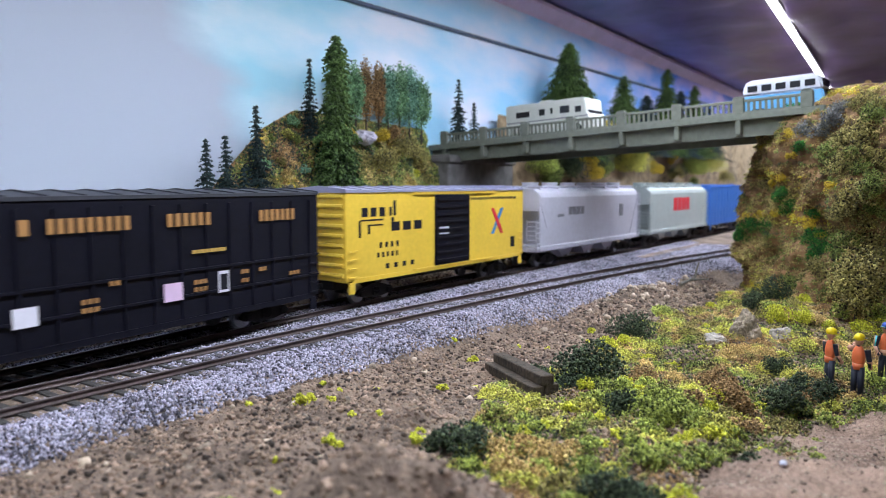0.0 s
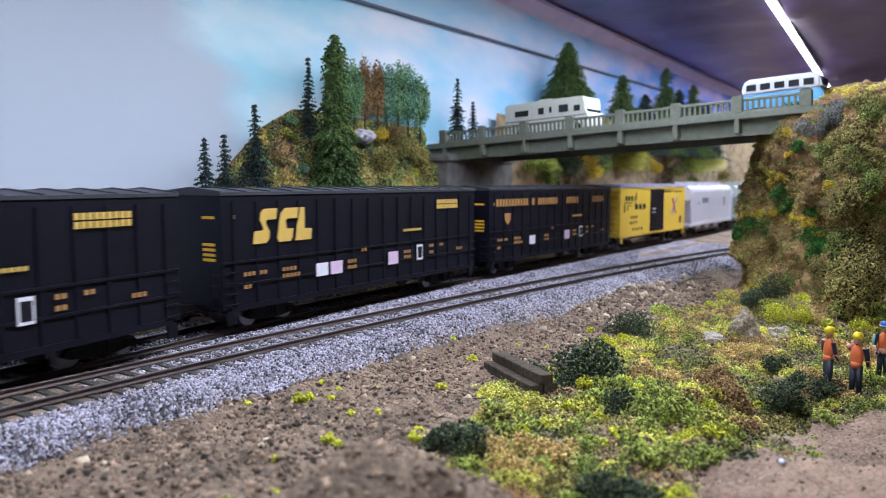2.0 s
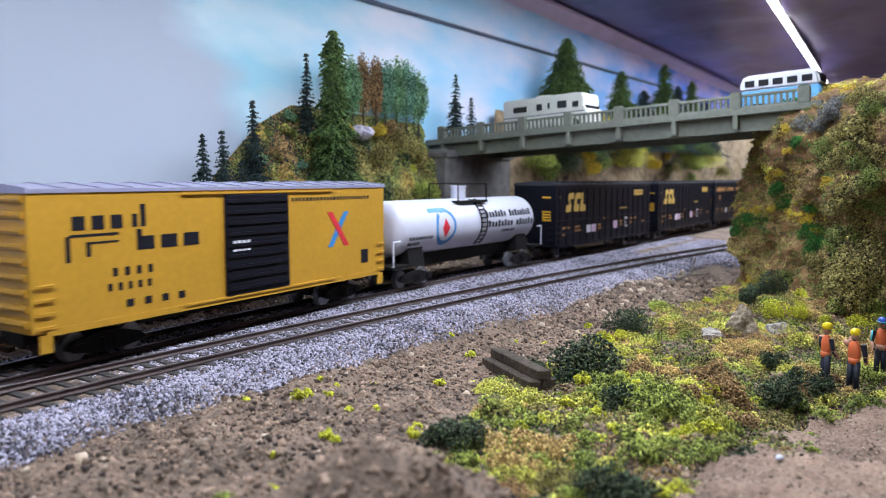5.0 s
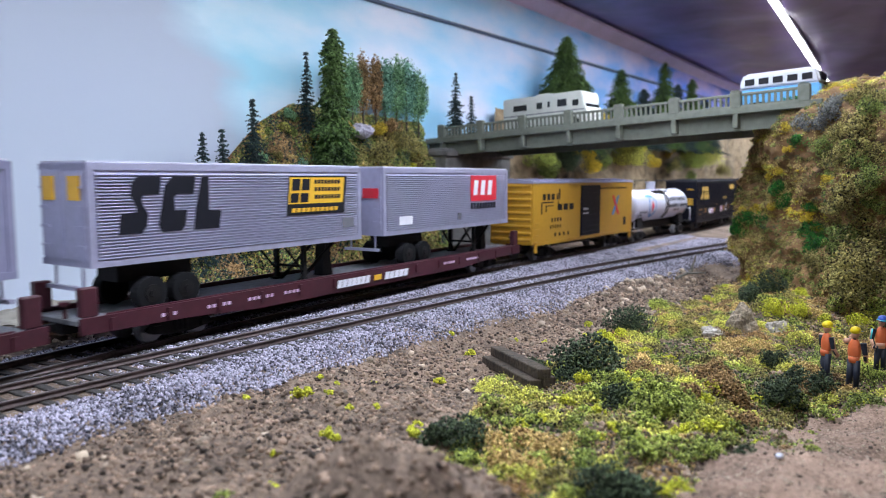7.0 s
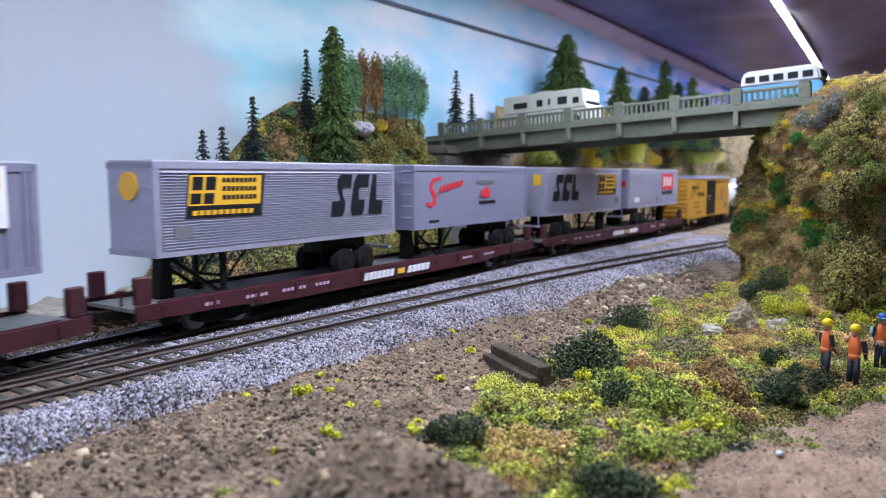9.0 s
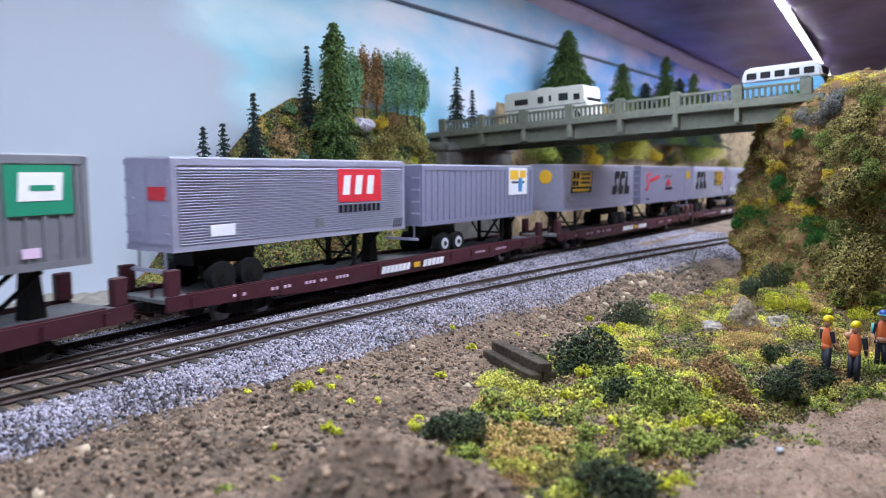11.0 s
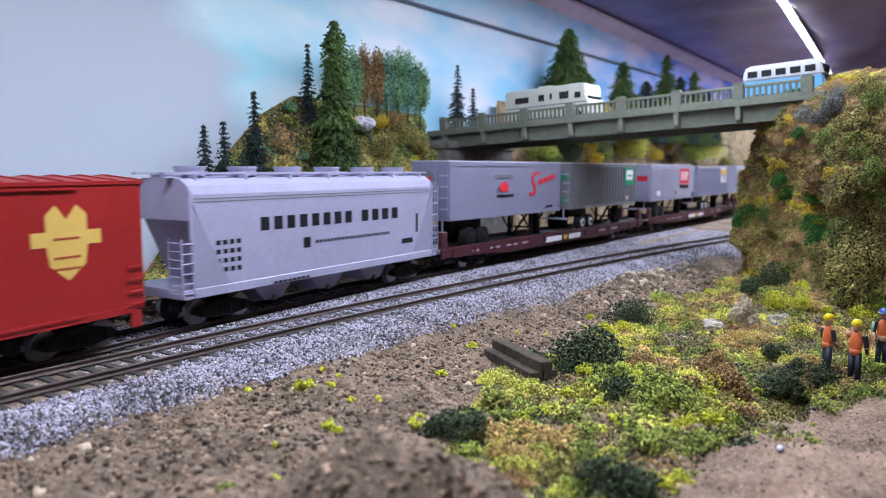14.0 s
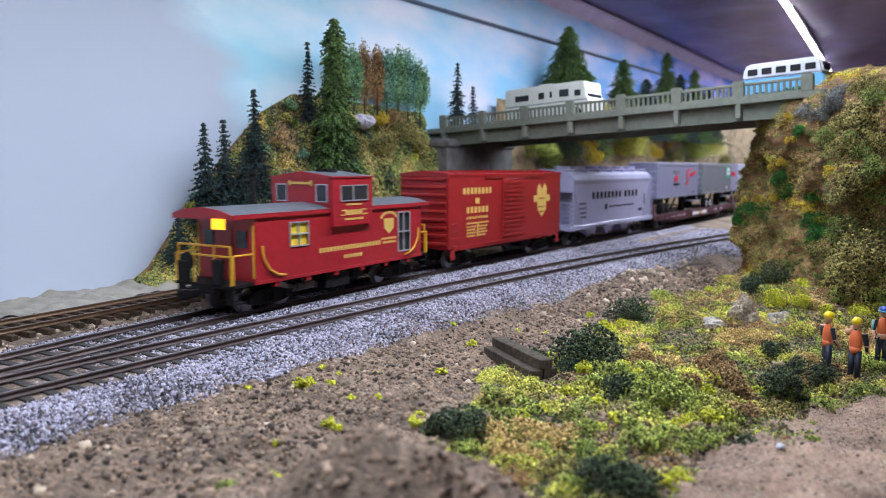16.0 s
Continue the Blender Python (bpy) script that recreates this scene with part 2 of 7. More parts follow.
def track_gap(x, y):
    """The distance to the nearest of the two front tracks, and to the rear one."""
    db = np.where(x < -0.31, 9.0, abs(y - line_b(x)))
    return np.minimum(abs(y - line_a(x)), db), abs(y - line_c(x))


def shoulder(x):
    """The ballast lies wider beside the open end of the siding."""
    return 0.011 * (1 - smooth(-0.175, -0.115, x))


def ground_z(x, y, fine=True):
    d, dc = track_gap(x, y)
    between = (y < line_a(x)) & (y > line_b(x))
    low = -0.0045 - 0.0075 * smooth(-0.2, -0.12, x) + 0.0020 * wave(x, y, 21.0, 0.3) + 0.0012 * wave(x, y, 55.0, 1.1)
    low = np.where(y > line_a(x), -0.0045, low)
    # heaps of earth: the pebbly mound by the cliff, the bank by the camera, the long bank along the ballast
    for cx, cy, rx, ry, h in ((0.085, -0.091, 0.065, 0.016, 0.0105), (-0.262, -0.118, 0.034, 0.018, 0.003),
                              (-0.19, -0.083, 0.05, 0.010, 0.002), (-0.03, -0.15, 0.04, 0.03, 0.003), (-0.135, -0.185, 0.028, 0.02, 0.006), (0.05, -0.19, 0.05, 0.03, 0.004)):
        low = low + h * np.exp(-((x - cx) / rx) ** 2 - ((y - cy) / ry) ** 2)
    # the rounded bank of earth close by the camera
    du, dv = (x + 0.2525) * 0.825 + (y + 0.178) * 0.5655, (x + 0.2525) * 0.5655 - (y + 0.178) * 0.825
    low = low + 0.0185 * np.exp(-(du / 0.0135) ** 2 - ((dv + 0.007) / 0.023) ** 2) * (1 + 0.12 * wave(x, y, 150, 0.4))
    d = np.where(y < line_b(x), d - shoulder(x), d)
    bed = -0.0027 - (0.0025 + 0.0045 * smooth(-0.2, -0.12, x) * (1 - 0.6 * smooth(0.02, 0.08, x))) * smooth(0.0155, 0.04, d)
    bed = np.where(between, np.maximum(bed, -0.0052), bed)
    k = smooth(0.028, 0.042, d)
    k = np.where(between, 0.0, k)
    z = bed * (1 - k) + low * k
    z = np.where(dc < 0.03, np.maximum(np.minimum(z, -0.0042), -0.0044 - 0.001 * smooth(0.012, 0.03, dc)), z)
    if fine:
        z = z + k * (0.0016 * wave(x, y, 190.0, 2.0) + 0.0010 * wave(x, y, 430.0, 3.0))
    return z


WALL_Y = 0.117


def road_edge(x):
    return -0.214 - 0.33 * (x + 0.152) - 0.22 * np.clip(-0.14 - x, 0, 1) + 0.004 * np.sin(x * 90) + 0.002 * np.sin(x * 260)


def sheet(name, x0, x1, y0, y1, step, material, label, dz=0.0, hole=None, keep=None):
    nx, ny = int((x1 - x0) / step) + 1, int((y1 - y0) / step) + 1
    gx, gy = np.meshgrid(np.linspace(x0, x1, nx), np.linspace(y0, y1, ny), indexing="ij")
    gz = ground_z(gx, gy) + dz
    v = np.stack([gx, gy, gz], -1).reshape(-1, 3)
    i = np.arange((nx - 1) * ny).reshape(nx - 1, ny)[:, :-1].ravel()
    f = np.stack([i, i + ny, i + ny + 1, i + 1], 1)
    c = v[f].mean(1)
    if hole:
        f = f[~((c[:, 0] > hole[0]) & (c[:, 0] < hole[1]) & (c[:, 1] > hole[2]) & (c[:, 1] < hole[3]))]
    if keep is not None:
        f = f[keep(c[:, 0], c[:, 1])]
    return raw(name, v, f, material, label, "ground", "structure", smooth=True)


NEAR = (-0.36, 0.26, -0.30, WALL_Y)
sheet("ground", -3.6, 4.2, -0.66, WALL_Y, 0.02, M_SOIL, "brown modelled earth of the layout beyond the view", 0.0, NEAR)
ground = sheet("ground", *NEAR, 0.0012, M_SOIL, "lumpy brown modelled soil beside the tracks")
sheet("road", -0.36, 0.26, -0.30, WALL_Y, 0.002, M_ROAD, "pale reddish dirt road in the foreground", 0.0011,
      keep=lambda x, y: (y < road_edge(x)) & (x < -0.02) & (((x + 0.2525) / 0.034) ** 2 + ((y + 0.178) / 0.026) ** 2 > 1))
sheet("cream_ground", -0.9, 0.1, 0.056, WALL_Y, 0.0012, M_CREAM, "cream plaster strip of ground below the backdrop", 0.0008,
      keep=lambda x, y: y > line_c(x) + 0.0225 + 0.0005 * np.sin(x * 155))


# table edge below the layout
solid("layout_base", B(-3.6, 4.2, -0.66, 0.30, -0.12, -0.03), M_TIEBROWN, "wooden base board under the layout", "base board", "structure")


def ballast():
    """Loose stones round the front tracks, thickest in view."""
    n = 400000
    x = RNG.uniform(-0.36, 0.44, n)
    y = RNG.uniform(-0.16, 0.04, n)
    d, dc = track_gap(x, y)
    front = y < line_a(x)
    edge = 0.0320 + shoulder(x) + 0.004 * wave(x, y, 60, 0.7) + RNG.normal(0, 0.0012, n)
    ok = (d < np.where(front, edge, 0.024)) | ((y < line_a(x)) & (y > line_b(x)))
    # sleepers keep most stones off, but for a few that lie on them
    on = d < 0.0155
    ok &= ~on | (RNG.random(n) < 0.85)
    x, y, on = x[ok], y[ok], on[ok]
    z = ground_z(x, y, False) + np.where(on, -0.0009 + 0.0008 * smooth(-0.25, -0.18, x), 0.0) + RNG.uniform(-0.0002, 0.0006, len(x))
    size = RNG.uniform(0.00055, 0.0011, len(x))
    v, f = crumbs(np.stack([x, y, z], 1), size, "oct", 0.35)
    raw("ballast", v, f, M_BALLAST, "loose grey and white crushed stone ballast", "gravel")
    n = 9000
    x, y = RNG.uniform(-0.36, 0.12, n), RNG.uniform(0.0, 0.075, n)
    d, dc = track_gap(x, y)
    ok = (dc < 0.02) & (RNG.random(n) < 0.3) | (d > 0.02) & (dc > 0.02) & (y < line_c(x)) & (RNG.random(n) < 0.5)
    x, y = x[ok], y[ok]
    v, f = crumbs(np.stack([x, y, ground_z(x, y, False)], 1), RNG.uniform(0.0006, 0.0013, len(x)), "cube", 0.3)
    raw("rear_ballast", v, f, M_PEBBLE, "fine tan and grey gravel beside the rear track", "gravel")


def soil_pieces():
    n = 90000
    x, y = RNG.uniform(-0.34, 0.2, n), RNG.uniform(-0.25, -0.06, n)
    d, _ = track_gap(x, y)
    dist = np.hypot(x - EYE[0], y - EYE[1])
    ok = (d > 0.028 + shoulder(x) + 0.008 * RNG.random(n)) & (y < line_b(x)) & (dist > 0.09)
    x, y = x[ok], y[ok]
    z = ground_z(x, y) + 0.0001
    size = 0.0004 + 0.0017 * RNG.random(len(x)) ** 4
    v, f = crumbs(np.stack([x, y, z], 1), size, "oct", 0.4, 0.8)
    raw("soil_clods", v, f, M_CLOD, "crumbled brown soil clods", "soil")
    n = 5000
    x, y = RNG.uniform(-0.3, 0.2, n), RNG.uniform(-0.22, -0.06, n)
    d, _ = track_gap(x, y)
    w = np.exp(-((x - 0.085) / 0.075) ** 2 - ((y + 0.09) / 0.025) ** 2) + 0.08
    ok = (d > 0.031 + shoulder(x)) & (y < line_b(x)) & (RNG.random(n) < w) & ((y > -0.135) | (x > 0.03))
    x, y = x[ok], y[ok]
    size = 0.0009 + 0.0022 * RNG.random(len(x)) ** 3
    v, f = crumbs(np.stack([x, y, ground_z(x, y) + 0.0003], 1), size, "cube", 0.35, 0.8)
    raw("pebbles", v, f, M_PEBBLE, "tan pebbles and small stones on the soil", "gravel")


def road_grit():
    n = 22000
    x, y = RNG.uniform(-0.27, -0.02, n), RNG.uniform(-0.30, -0.17, n)
    ok = (y < road_edge(x) + 0.004) & (np.hypot(x - EYE[0], y - EYE[1]) > 0.08)
    x, y = x[ok], y[ok]
    v, f = crumbs(np.stack([x, y, ground_z(x, y) + 0.0011], 1), 0.0002 + 0.0007 * RNG.random(len(x)) ** 3, "oct", 0.4, 0.8)
    raw("road_grit", v, f, M_PEBBLE, "pale grit scattered over the dirt road", "grit")


# ---- tracks ----
def rail_mesh(xs, ys, z0, z1, half, name, material, parent):
    """A rail of the I section along a line."""
    sec = [(-0.9, 0), (0.9, 0), (0.9, 0.18), (0.28, 0.3), (0.28, 0.66), (0.5, 0.74), (0.5, 0.97), (-0.5, 0.97), (-0.5, 0.74), (-0.28, 0.66), (-0.28, 0.3), (-0.9, 0.18)]
    dx, dy = np.gradient(xs), np.gradient(ys)
    ln = np.hypot(dx, dy)
    nx, ny = -dy / ln, dx / ln
    v = np.stack([np.stack([xs + nx * a * half * 2, ys + ny * a * half * 2, np.full_like(xs, z0 + b * (z1 - z0))], -1) for a, b in sec], 1)
    k, n = len(sec), len(xs)
    i = np.arange(n - 1)[:, None] * k
    j = np.arange(k)[None]
    f = np.stack([i + j, i + (j + 1) % k, i + k + (j + 1) % k, i + k + j], -1).reshape(-1, 4)
    me = raw(name, v.reshape(-1, 3), f, material, "", "", "", parent)
    top = bmesh.new()
    for q in range(n - 1):
        a = [top.verts.new((xs[w] + nx[w] * c * half, ys[w] + ny[w] * c * half, z1 + 0.00001)) for w, c in ((q, -0.9), (q, 0.9), (q + 1, 0.9), (q + 1, -0.9))]
        top.faces.new(a)
    bmesh.ops.remove_doubles(top, verts=top.verts[:], dist=1e-7)
    part("rail_head", top, M_RAILTOP, me, "worn shiny rail top")
    return me


def track(label, fx, x0, x1, tie_mat, seen, rail_mat, far_step=0.03):
    tr = thing("railway_track", pose(0, 0, 0), label, "railway track", "model tracks")
    xs = np.concatenate([np.arange(x0, -0.4, far_step), np.arange(max(x0, -0.4), min(x1, 0.9), 0.01), np.arange(0.9, x1, far_step)])
    ys = fx(xs)
    dx, dy = np.gradient(xs), np.gradient(ys)
    ln = np.hypot(dx, dy)
    for side in (-1, 1):
        rail_mesh(xs - dy / ln * 0.00862 * side, ys + dx / ln * 0.00862 * side, -0.0021, 0.0, 0.00045, "rail", rail_mat, tr)
    me = mesh_of(B(-0.0013, 0.0013, -0.0148, 0.0148, -0.0042, -0.0021, bevel=0.0002), "tie")
    me.materials.append(tie_mat)
    far_v = []
    for x in np.arange(x0 + 0.005, x1, 0.0066):
        y = float(fx(x))
        h = math.atan2(float(fx(x + 0.003)) - y, 0.003)
        if seen[0] < x < seen[1]:
            ob = new("tie", me)
            ob.parent = tr
            r = random.Random(int(x * 1e5))
            ob.matrix_local = Matrix.Translation((x + r.uniform(-.0003, .0003), y + r.uniform(-.0005, .0005), 0)) @ Matrix.Rotation(h + r.uniform(-.03, .03), 4, "Z")
        else:
            far_v.append((x, y, h))
    if far_v:
        a = np.array(far_v)
        loc = CUBE_V * np.array([0.0026, 0.0296, 0.0021])
        c, s = np.cos(a[:, 2])[:, None], np.sin(a[:, 2])[:, None]
        v = np.stack([a[:, :1] + loc[None, :, 0] * c - loc[None, :, 1] * s, a[:, 1:2] + loc[None, :, 0] * s + loc[None, :, 1] * c, np.broadcast_to(loc[None, :, 2] - 0.00315, (len(a), 8))], -1)
        f = CUBE_F[None] + (np.arange(len(a)) * 8)[:, None, None]
        raw("far_ties", v.reshape(-1, 3), f.reshape(-1, 4), tie_mat, "", "", "stuff", tr)
    return tr


# ---- backdrop, ceiling, room ----
def backdrop_material():
    m = bpy.data.materials.new("painted_sky")
    m.use_nodes = True
    nt = m.node_tree
    b = nt.nodes["Principled BSDF"]
    b.inputs["Roughness"].default_value = 0.8
    tc = nt.nodes.new("ShaderNodeTexCoord")
    sep = nt.nodes.new("ShaderNodeSeparateXYZ")
    nt.links.new(tc.outputs["Object"], sep.inputs[0])
    mp = nt.nodes.new("ShaderNodeMapping")
    mp.inputs["Scale"].default_value = (5.0, 5.0, 14.0)
    mp.inputs["Rotation"].default_value = (0, -0.35, 0)
    nt.links.new(tc.outputs["Object"], mp.inputs[0])
    n = nt.nodes.new("ShaderNodeTexNoise")
    n.inputs["Scale"].default_value, n.inputs["Detail"].default_value, n.inputs["Roughness"].default_value = 1.6, 6, 0.5
    nt.links.new(mp.outputs[0], n.inputs["Vector"])
    cloud = nt.nodes.new("ShaderNodeValToRGB")
    e = cloud.color_ramp.elements
    e[0].position, e[0].color = 0.42, (0, 0, 0, 1)
    e[1].position, e[1].color = 0.66, (1, 1, 1, 1)
    nt.links.new(n.outputs["Fac"], cloud.inputs[0])
    # the sky turns from pale turquoise to a deeper blue along the wall
    along = nt.nodes.new("ShaderNodeMapRange")
    along.inputs[1].default_value, along.inputs[2].default_value = -0.05, 0.9
    nt.links.new(sep.outputs[0], along.inputs[0])
    sky = nt.nodes.new("ShaderNodeValToRGB")
    e = sky.color_ramp.elements
    e[0].position, e[0].color = 0.0, (0.42, 0.76, 0.92, 1)
    e[1].position, e[1].color = 1.0, (0.10, 0.26, 0.9, 1)
    e2 = sky.color_ramp.elements.new(0.35)
    e2.color = (0.34, 0.68, 1.0, 1)
    nt.links.new(along.outputs[0], sky.inputs[0])
    white = nt.nodes.new("ShaderNodeValToRGB")
    e = white.color_ramp.elements
    e[0].position, e[0].color = 0.0, (0.82, 0.90, 1.0, 1)
    e[1].position, e[1].color = 1.0, (0.66, 0.55, 0.95, 1)
    nt.links.new(along.outputs[0], white.inputs[0])
    mix = nt.nodes.new("ShaderNodeMix")
    mix.data_type = "RGBA"
    nt.links.new(cloud.outputs[0], mix.inputs[0])
    nt.links.new(sky.outputs[0], mix.inputs[6])
    nt.links.new(white.outputs[0], mix.inputs[7])
    # bare pale wall where the painting fades out
    fade = nt.nodes.new("ShaderNodeMath")
    fade.operation = "MULTIPLY_ADD"
    fade.inputs[1].default_value = 0.55
    nt.links.new(sep.outputs[2], fade.inputs[0])
    nt.links.new(sep.outputs[0], fade.inputs[2])
    wob = nt.nodes.new("ShaderNodeMath")
    wob.operation = "MULTIPLY_ADD"
    wob.inputs[1].default_value = 0.12
    nt.links.new(n.outputs["Fac"], wob.inputs[0])
    nt.links.new(fade.outputs[0], wob.inputs[2])
    rng = nt.nodes.new("ShaderNodeMapRange")
    rng.inputs[1].default_value, rng.inputs[2].default_value = 0.05, 0.085
    nt.links.new(wob.outputs[0], rng.inputs[0])
    mix2 = nt.nodes.new("ShaderNodeMix")
    mix2.data_type = "RGBA"
    mix2.inputs[6].default_value = (0.55, 0.6, 0.73, 1)
    nt.links.new(rng.outputs[0], mix2.inputs[0])
    nt.links.new(mix.outputs[2], mix2.inputs[7])
    nt.links.new(mix2.outputs[2], b.inputs["Base Color"])
    return m


solid("wall_backdrop", B(-3.6, 4.2, WALL_Y, WALL_Y + 0.02, -0.05, 0.2485), backdrop_material(), "backdrop wall painted with blue sky and pale clouds", "backdrop", "structure")
M_CABLE = mat("grey_cable", (0.09, 0.12, 0.2), 0.5)
bm = bmesh.new()
cyl(bm, (-3.6, WALL_Y - 0.002, 0.1483), (4.2, WALL_Y - 0.002, 0.2419), 0.0016, 8)
solid("cable", bm, M_CABLE, "grey-blue cable strung along the backdrop", "cable")

M_CEIL = mat("dark_purple_ceiling", (0.10, 0.066, 0.19), 0.38, var=0.42, scale=24, bump=0.0)
bm = bmesh.new()
gx, gy = 260, 44
grid = [[bm.verts.new((-3.6 + 7.8 * i / gx, -0.64 + (WALL_Y + 0.64) * j / gy, 0.2490 - (0.012 * abs(noise.noise(Vector((i * 0.17, j * 0.21, 2.0)))) ** 0.6 + 0.006 * noise.noise(Vector((i * 0.31, j * 0.2, 5.0)))) * (j < gy - 1))) for j in range(gy + 1)] for i in range(gx + 1)]
for i in range(gx):
    for j in range(gy):
        bm.faces.new((grid[i][j], grid[i][j + 1], grid[i + 1][j + 1], grid[i + 1][j]))
top = bmesh.ops.extrude_face_region(bm, geom=bm.faces[:])
bmesh.ops.translate(bm, verts=[g for g in top["geom"] if isinstance(g, bmesh.types.BMVert)], vec=(0, 0, 0.03))
bmesh.ops.recalc_face_normals(bm, faces=bm.faces[:])
solid("ceiling", bm, M_CEIL, "dark purple sagging underside of the upper deck", "ceiling", "structure", smooth=True)
M_TRIM = mat("lilac_cove_trim", (0.6, 0.5, 0.74), 0.5, var=0.08)
solid("trim", prism(bmesh.new(), [(WALL_Y - 0.014, 0.2435), (WALL_Y - 0.0005, 0.2335), (WALL_Y - 0.0005, 0.2485), (WALL_Y - 0.014, 0.2475)], "x", -3.6, 4.2), M_TRIM, "lilac cove strip between backdrop and ceiling", "trim", "structure")

# light strip
strip = thing("light_strip", pose(0.0, -0.1205, 0.238, 0, 0, 2.93), "glowing white light strip under the ceiling", "light strip")
part("channel", B(-0.5, 1.8, -0.0045, 0.0045, 0.002, 0.006), M_WHITE, strip, "white mounting channel")
part("diffuser", B(-0.5, 1.8, -0.0028, 0.0028, -0.001, 0.002), glow("strip_glow", (0.97, 1.0, 0.98), 14.0), strip, "glowing diffuser")

# the room behind the camera
M_ROOMWALL = mat("room_wall_paint", (0.45, 0.45, 0.5), 0.8, var=0.05, scale=4)
solid("wall_room", B(-3.7, 4.3, -2.6, -2.55, -1.0, 1.6), M_ROOMWALL, "plain painted wall of the room", "wall", "structure")
solid("wall_west", B(-3.75, -3.65, -2.6, 0.137, -1.0, 1.6), M_ROOMWALL, "plain painted side wall of the room", "wall", "structure")
solid("wall_east", B(4.25, 4.35, -2.6, 0.137, -1.0, 1.6), M_ROOMWALL, "plain painted side wall of the room", "wall", "structure")
solid("wall_upper", B(-3.6, 4.2, 0.10, 0.137, 0.28, 1.6), M_ROOMWALL, "plain painted wall over the upper deck", "wall", "structure")
solid("room_ceiling", B(-3.7, 4.3, -2.6, 0.137, 1.6, 1.65), M_ROOMWALL, "plain white room ceiling", "ceiling", "structure")
solid("room_floor", B(-3.7, 4.3, -2.6, 0.137, -1.05, -1.0), M_ROOMWALL, "grey room floor", "floor", "structure")


# ---- bridge ----
def bridge():
    br = thing("road_bridge", Matrix.Translation((0.158, 0.112, 0.0885)) @ Matrix.Rotation(math.atan2(-0.25, -0.019), 4, "Z") @ Matrix.Rotation(-0.046, 4, "Y"),
               "grey-green concrete road bridge with balustrades over the tracks", "bridge")
    L, Wd = 0.301, 0.085
    # local x runs from the backdrop towards the cliff; local -y is the far side of the road
    part("deck", B(-0.005, L, 0.0, Wd, -0.0012, 0.002), M_CONCRETE, br)
    part("road_surface", B(-0.005, L, 0.004, Wd - 0.004, 0.002, 0.0026), mat("bridge_asphalt", (0.07, 0.07, 0.075), 0.9, scale=900, bump=0.4), br, "dark road surface")
    for y in (0.0005, Wd - 0.0025):
        bm = bmesh.new()
        g = y + (0.0045 if y < 0.01 else -0.0045)
        prism(bm, [(g, -0.0115), (g + 0.002, -0.0115), (g + 0.002, -0.0012), (g, -0.0012)], "x", -0.005, L)
        part("girder", bm, M_CONCRETE, br)
        part("kerb", B(-0.005, L, y - 0.0012 if y < 0.01 else y, y + 0.002 if y < 0.01 else y + 0.0032, -0.0012, 0.0032, bevel=0.0003), M_CONCRETE, br)
    bays = 7
    for k in range(bays + 1):
        x = 0.0125 + k * 0.0398
        for y in (0.0, Wd - 0.003):
            bm = bmesh.new()
            box(bm, x - 0.0035, x + 0.0035, y - 0.001, y + 0.003, 0.0026, 0.0125, bevel=0.0005)
            prism(bm, [(x - 0.0035, 0.0125), (x + 0.0035, 0.0125), (x + 0.002, 0.0136), (x - 0.002, 0.0136)], "y", y - 0.001, y + 0.003)
            part("pilaster", bm, M_CONCRETE, br)
        part("bracket", B(x - 0.0016, x + 0.0016, -0.0012, 0.0049, -0.0100, -0.0012, bevel=0.0003), M_CONCRETE, br)
        if k < bays:
            for y in (0.0, Wd - 0.002):
                part("top_rail", B(x + 0.0035, x + 0.0363, y, y + 0.002, 0.0098, 0.0116, bevel=0.0003), M_CONCRETE, br)
                part("bottom_rail", B(x + 0.0035, x + 0.0363, y, y + 0.002, 0.0032, 0.0042), M_CONCRETE, br)
                for j in range(9):
                    bx = x + 0.0060 + j * 0.00348
                    part("baluster", B(bx - 0.0007, bx + 0.0007, y + 0.0004, y + 0.0016, 0.0042, 0.0098), M_CONCRETE, br)
    ab = thing("bridge_abutment", pose(0, 0, 0), "stained grey concrete abutment under the bridge", "abutment")
    bm = bmesh.new()
    prism(bm, [(0.146, -0.006), (0.255, -0.006), (0.255, 0.083), (0.146, 0.083)], "y", 0.088, WALL_Y - 0.0005)
    bmesh.ops.bevel(bm, geom=bm.edges[:], offset=0.0008, segments=1, affect="EDGES")
    part("block", bm, M_ABUT, ab)
    part("cap", B(0.144, 0.257, 0.0855, WALL_Y - 0.0006, 0.0766, 0.081, bevel=0.0005), M_ABUT, ab)
    return br


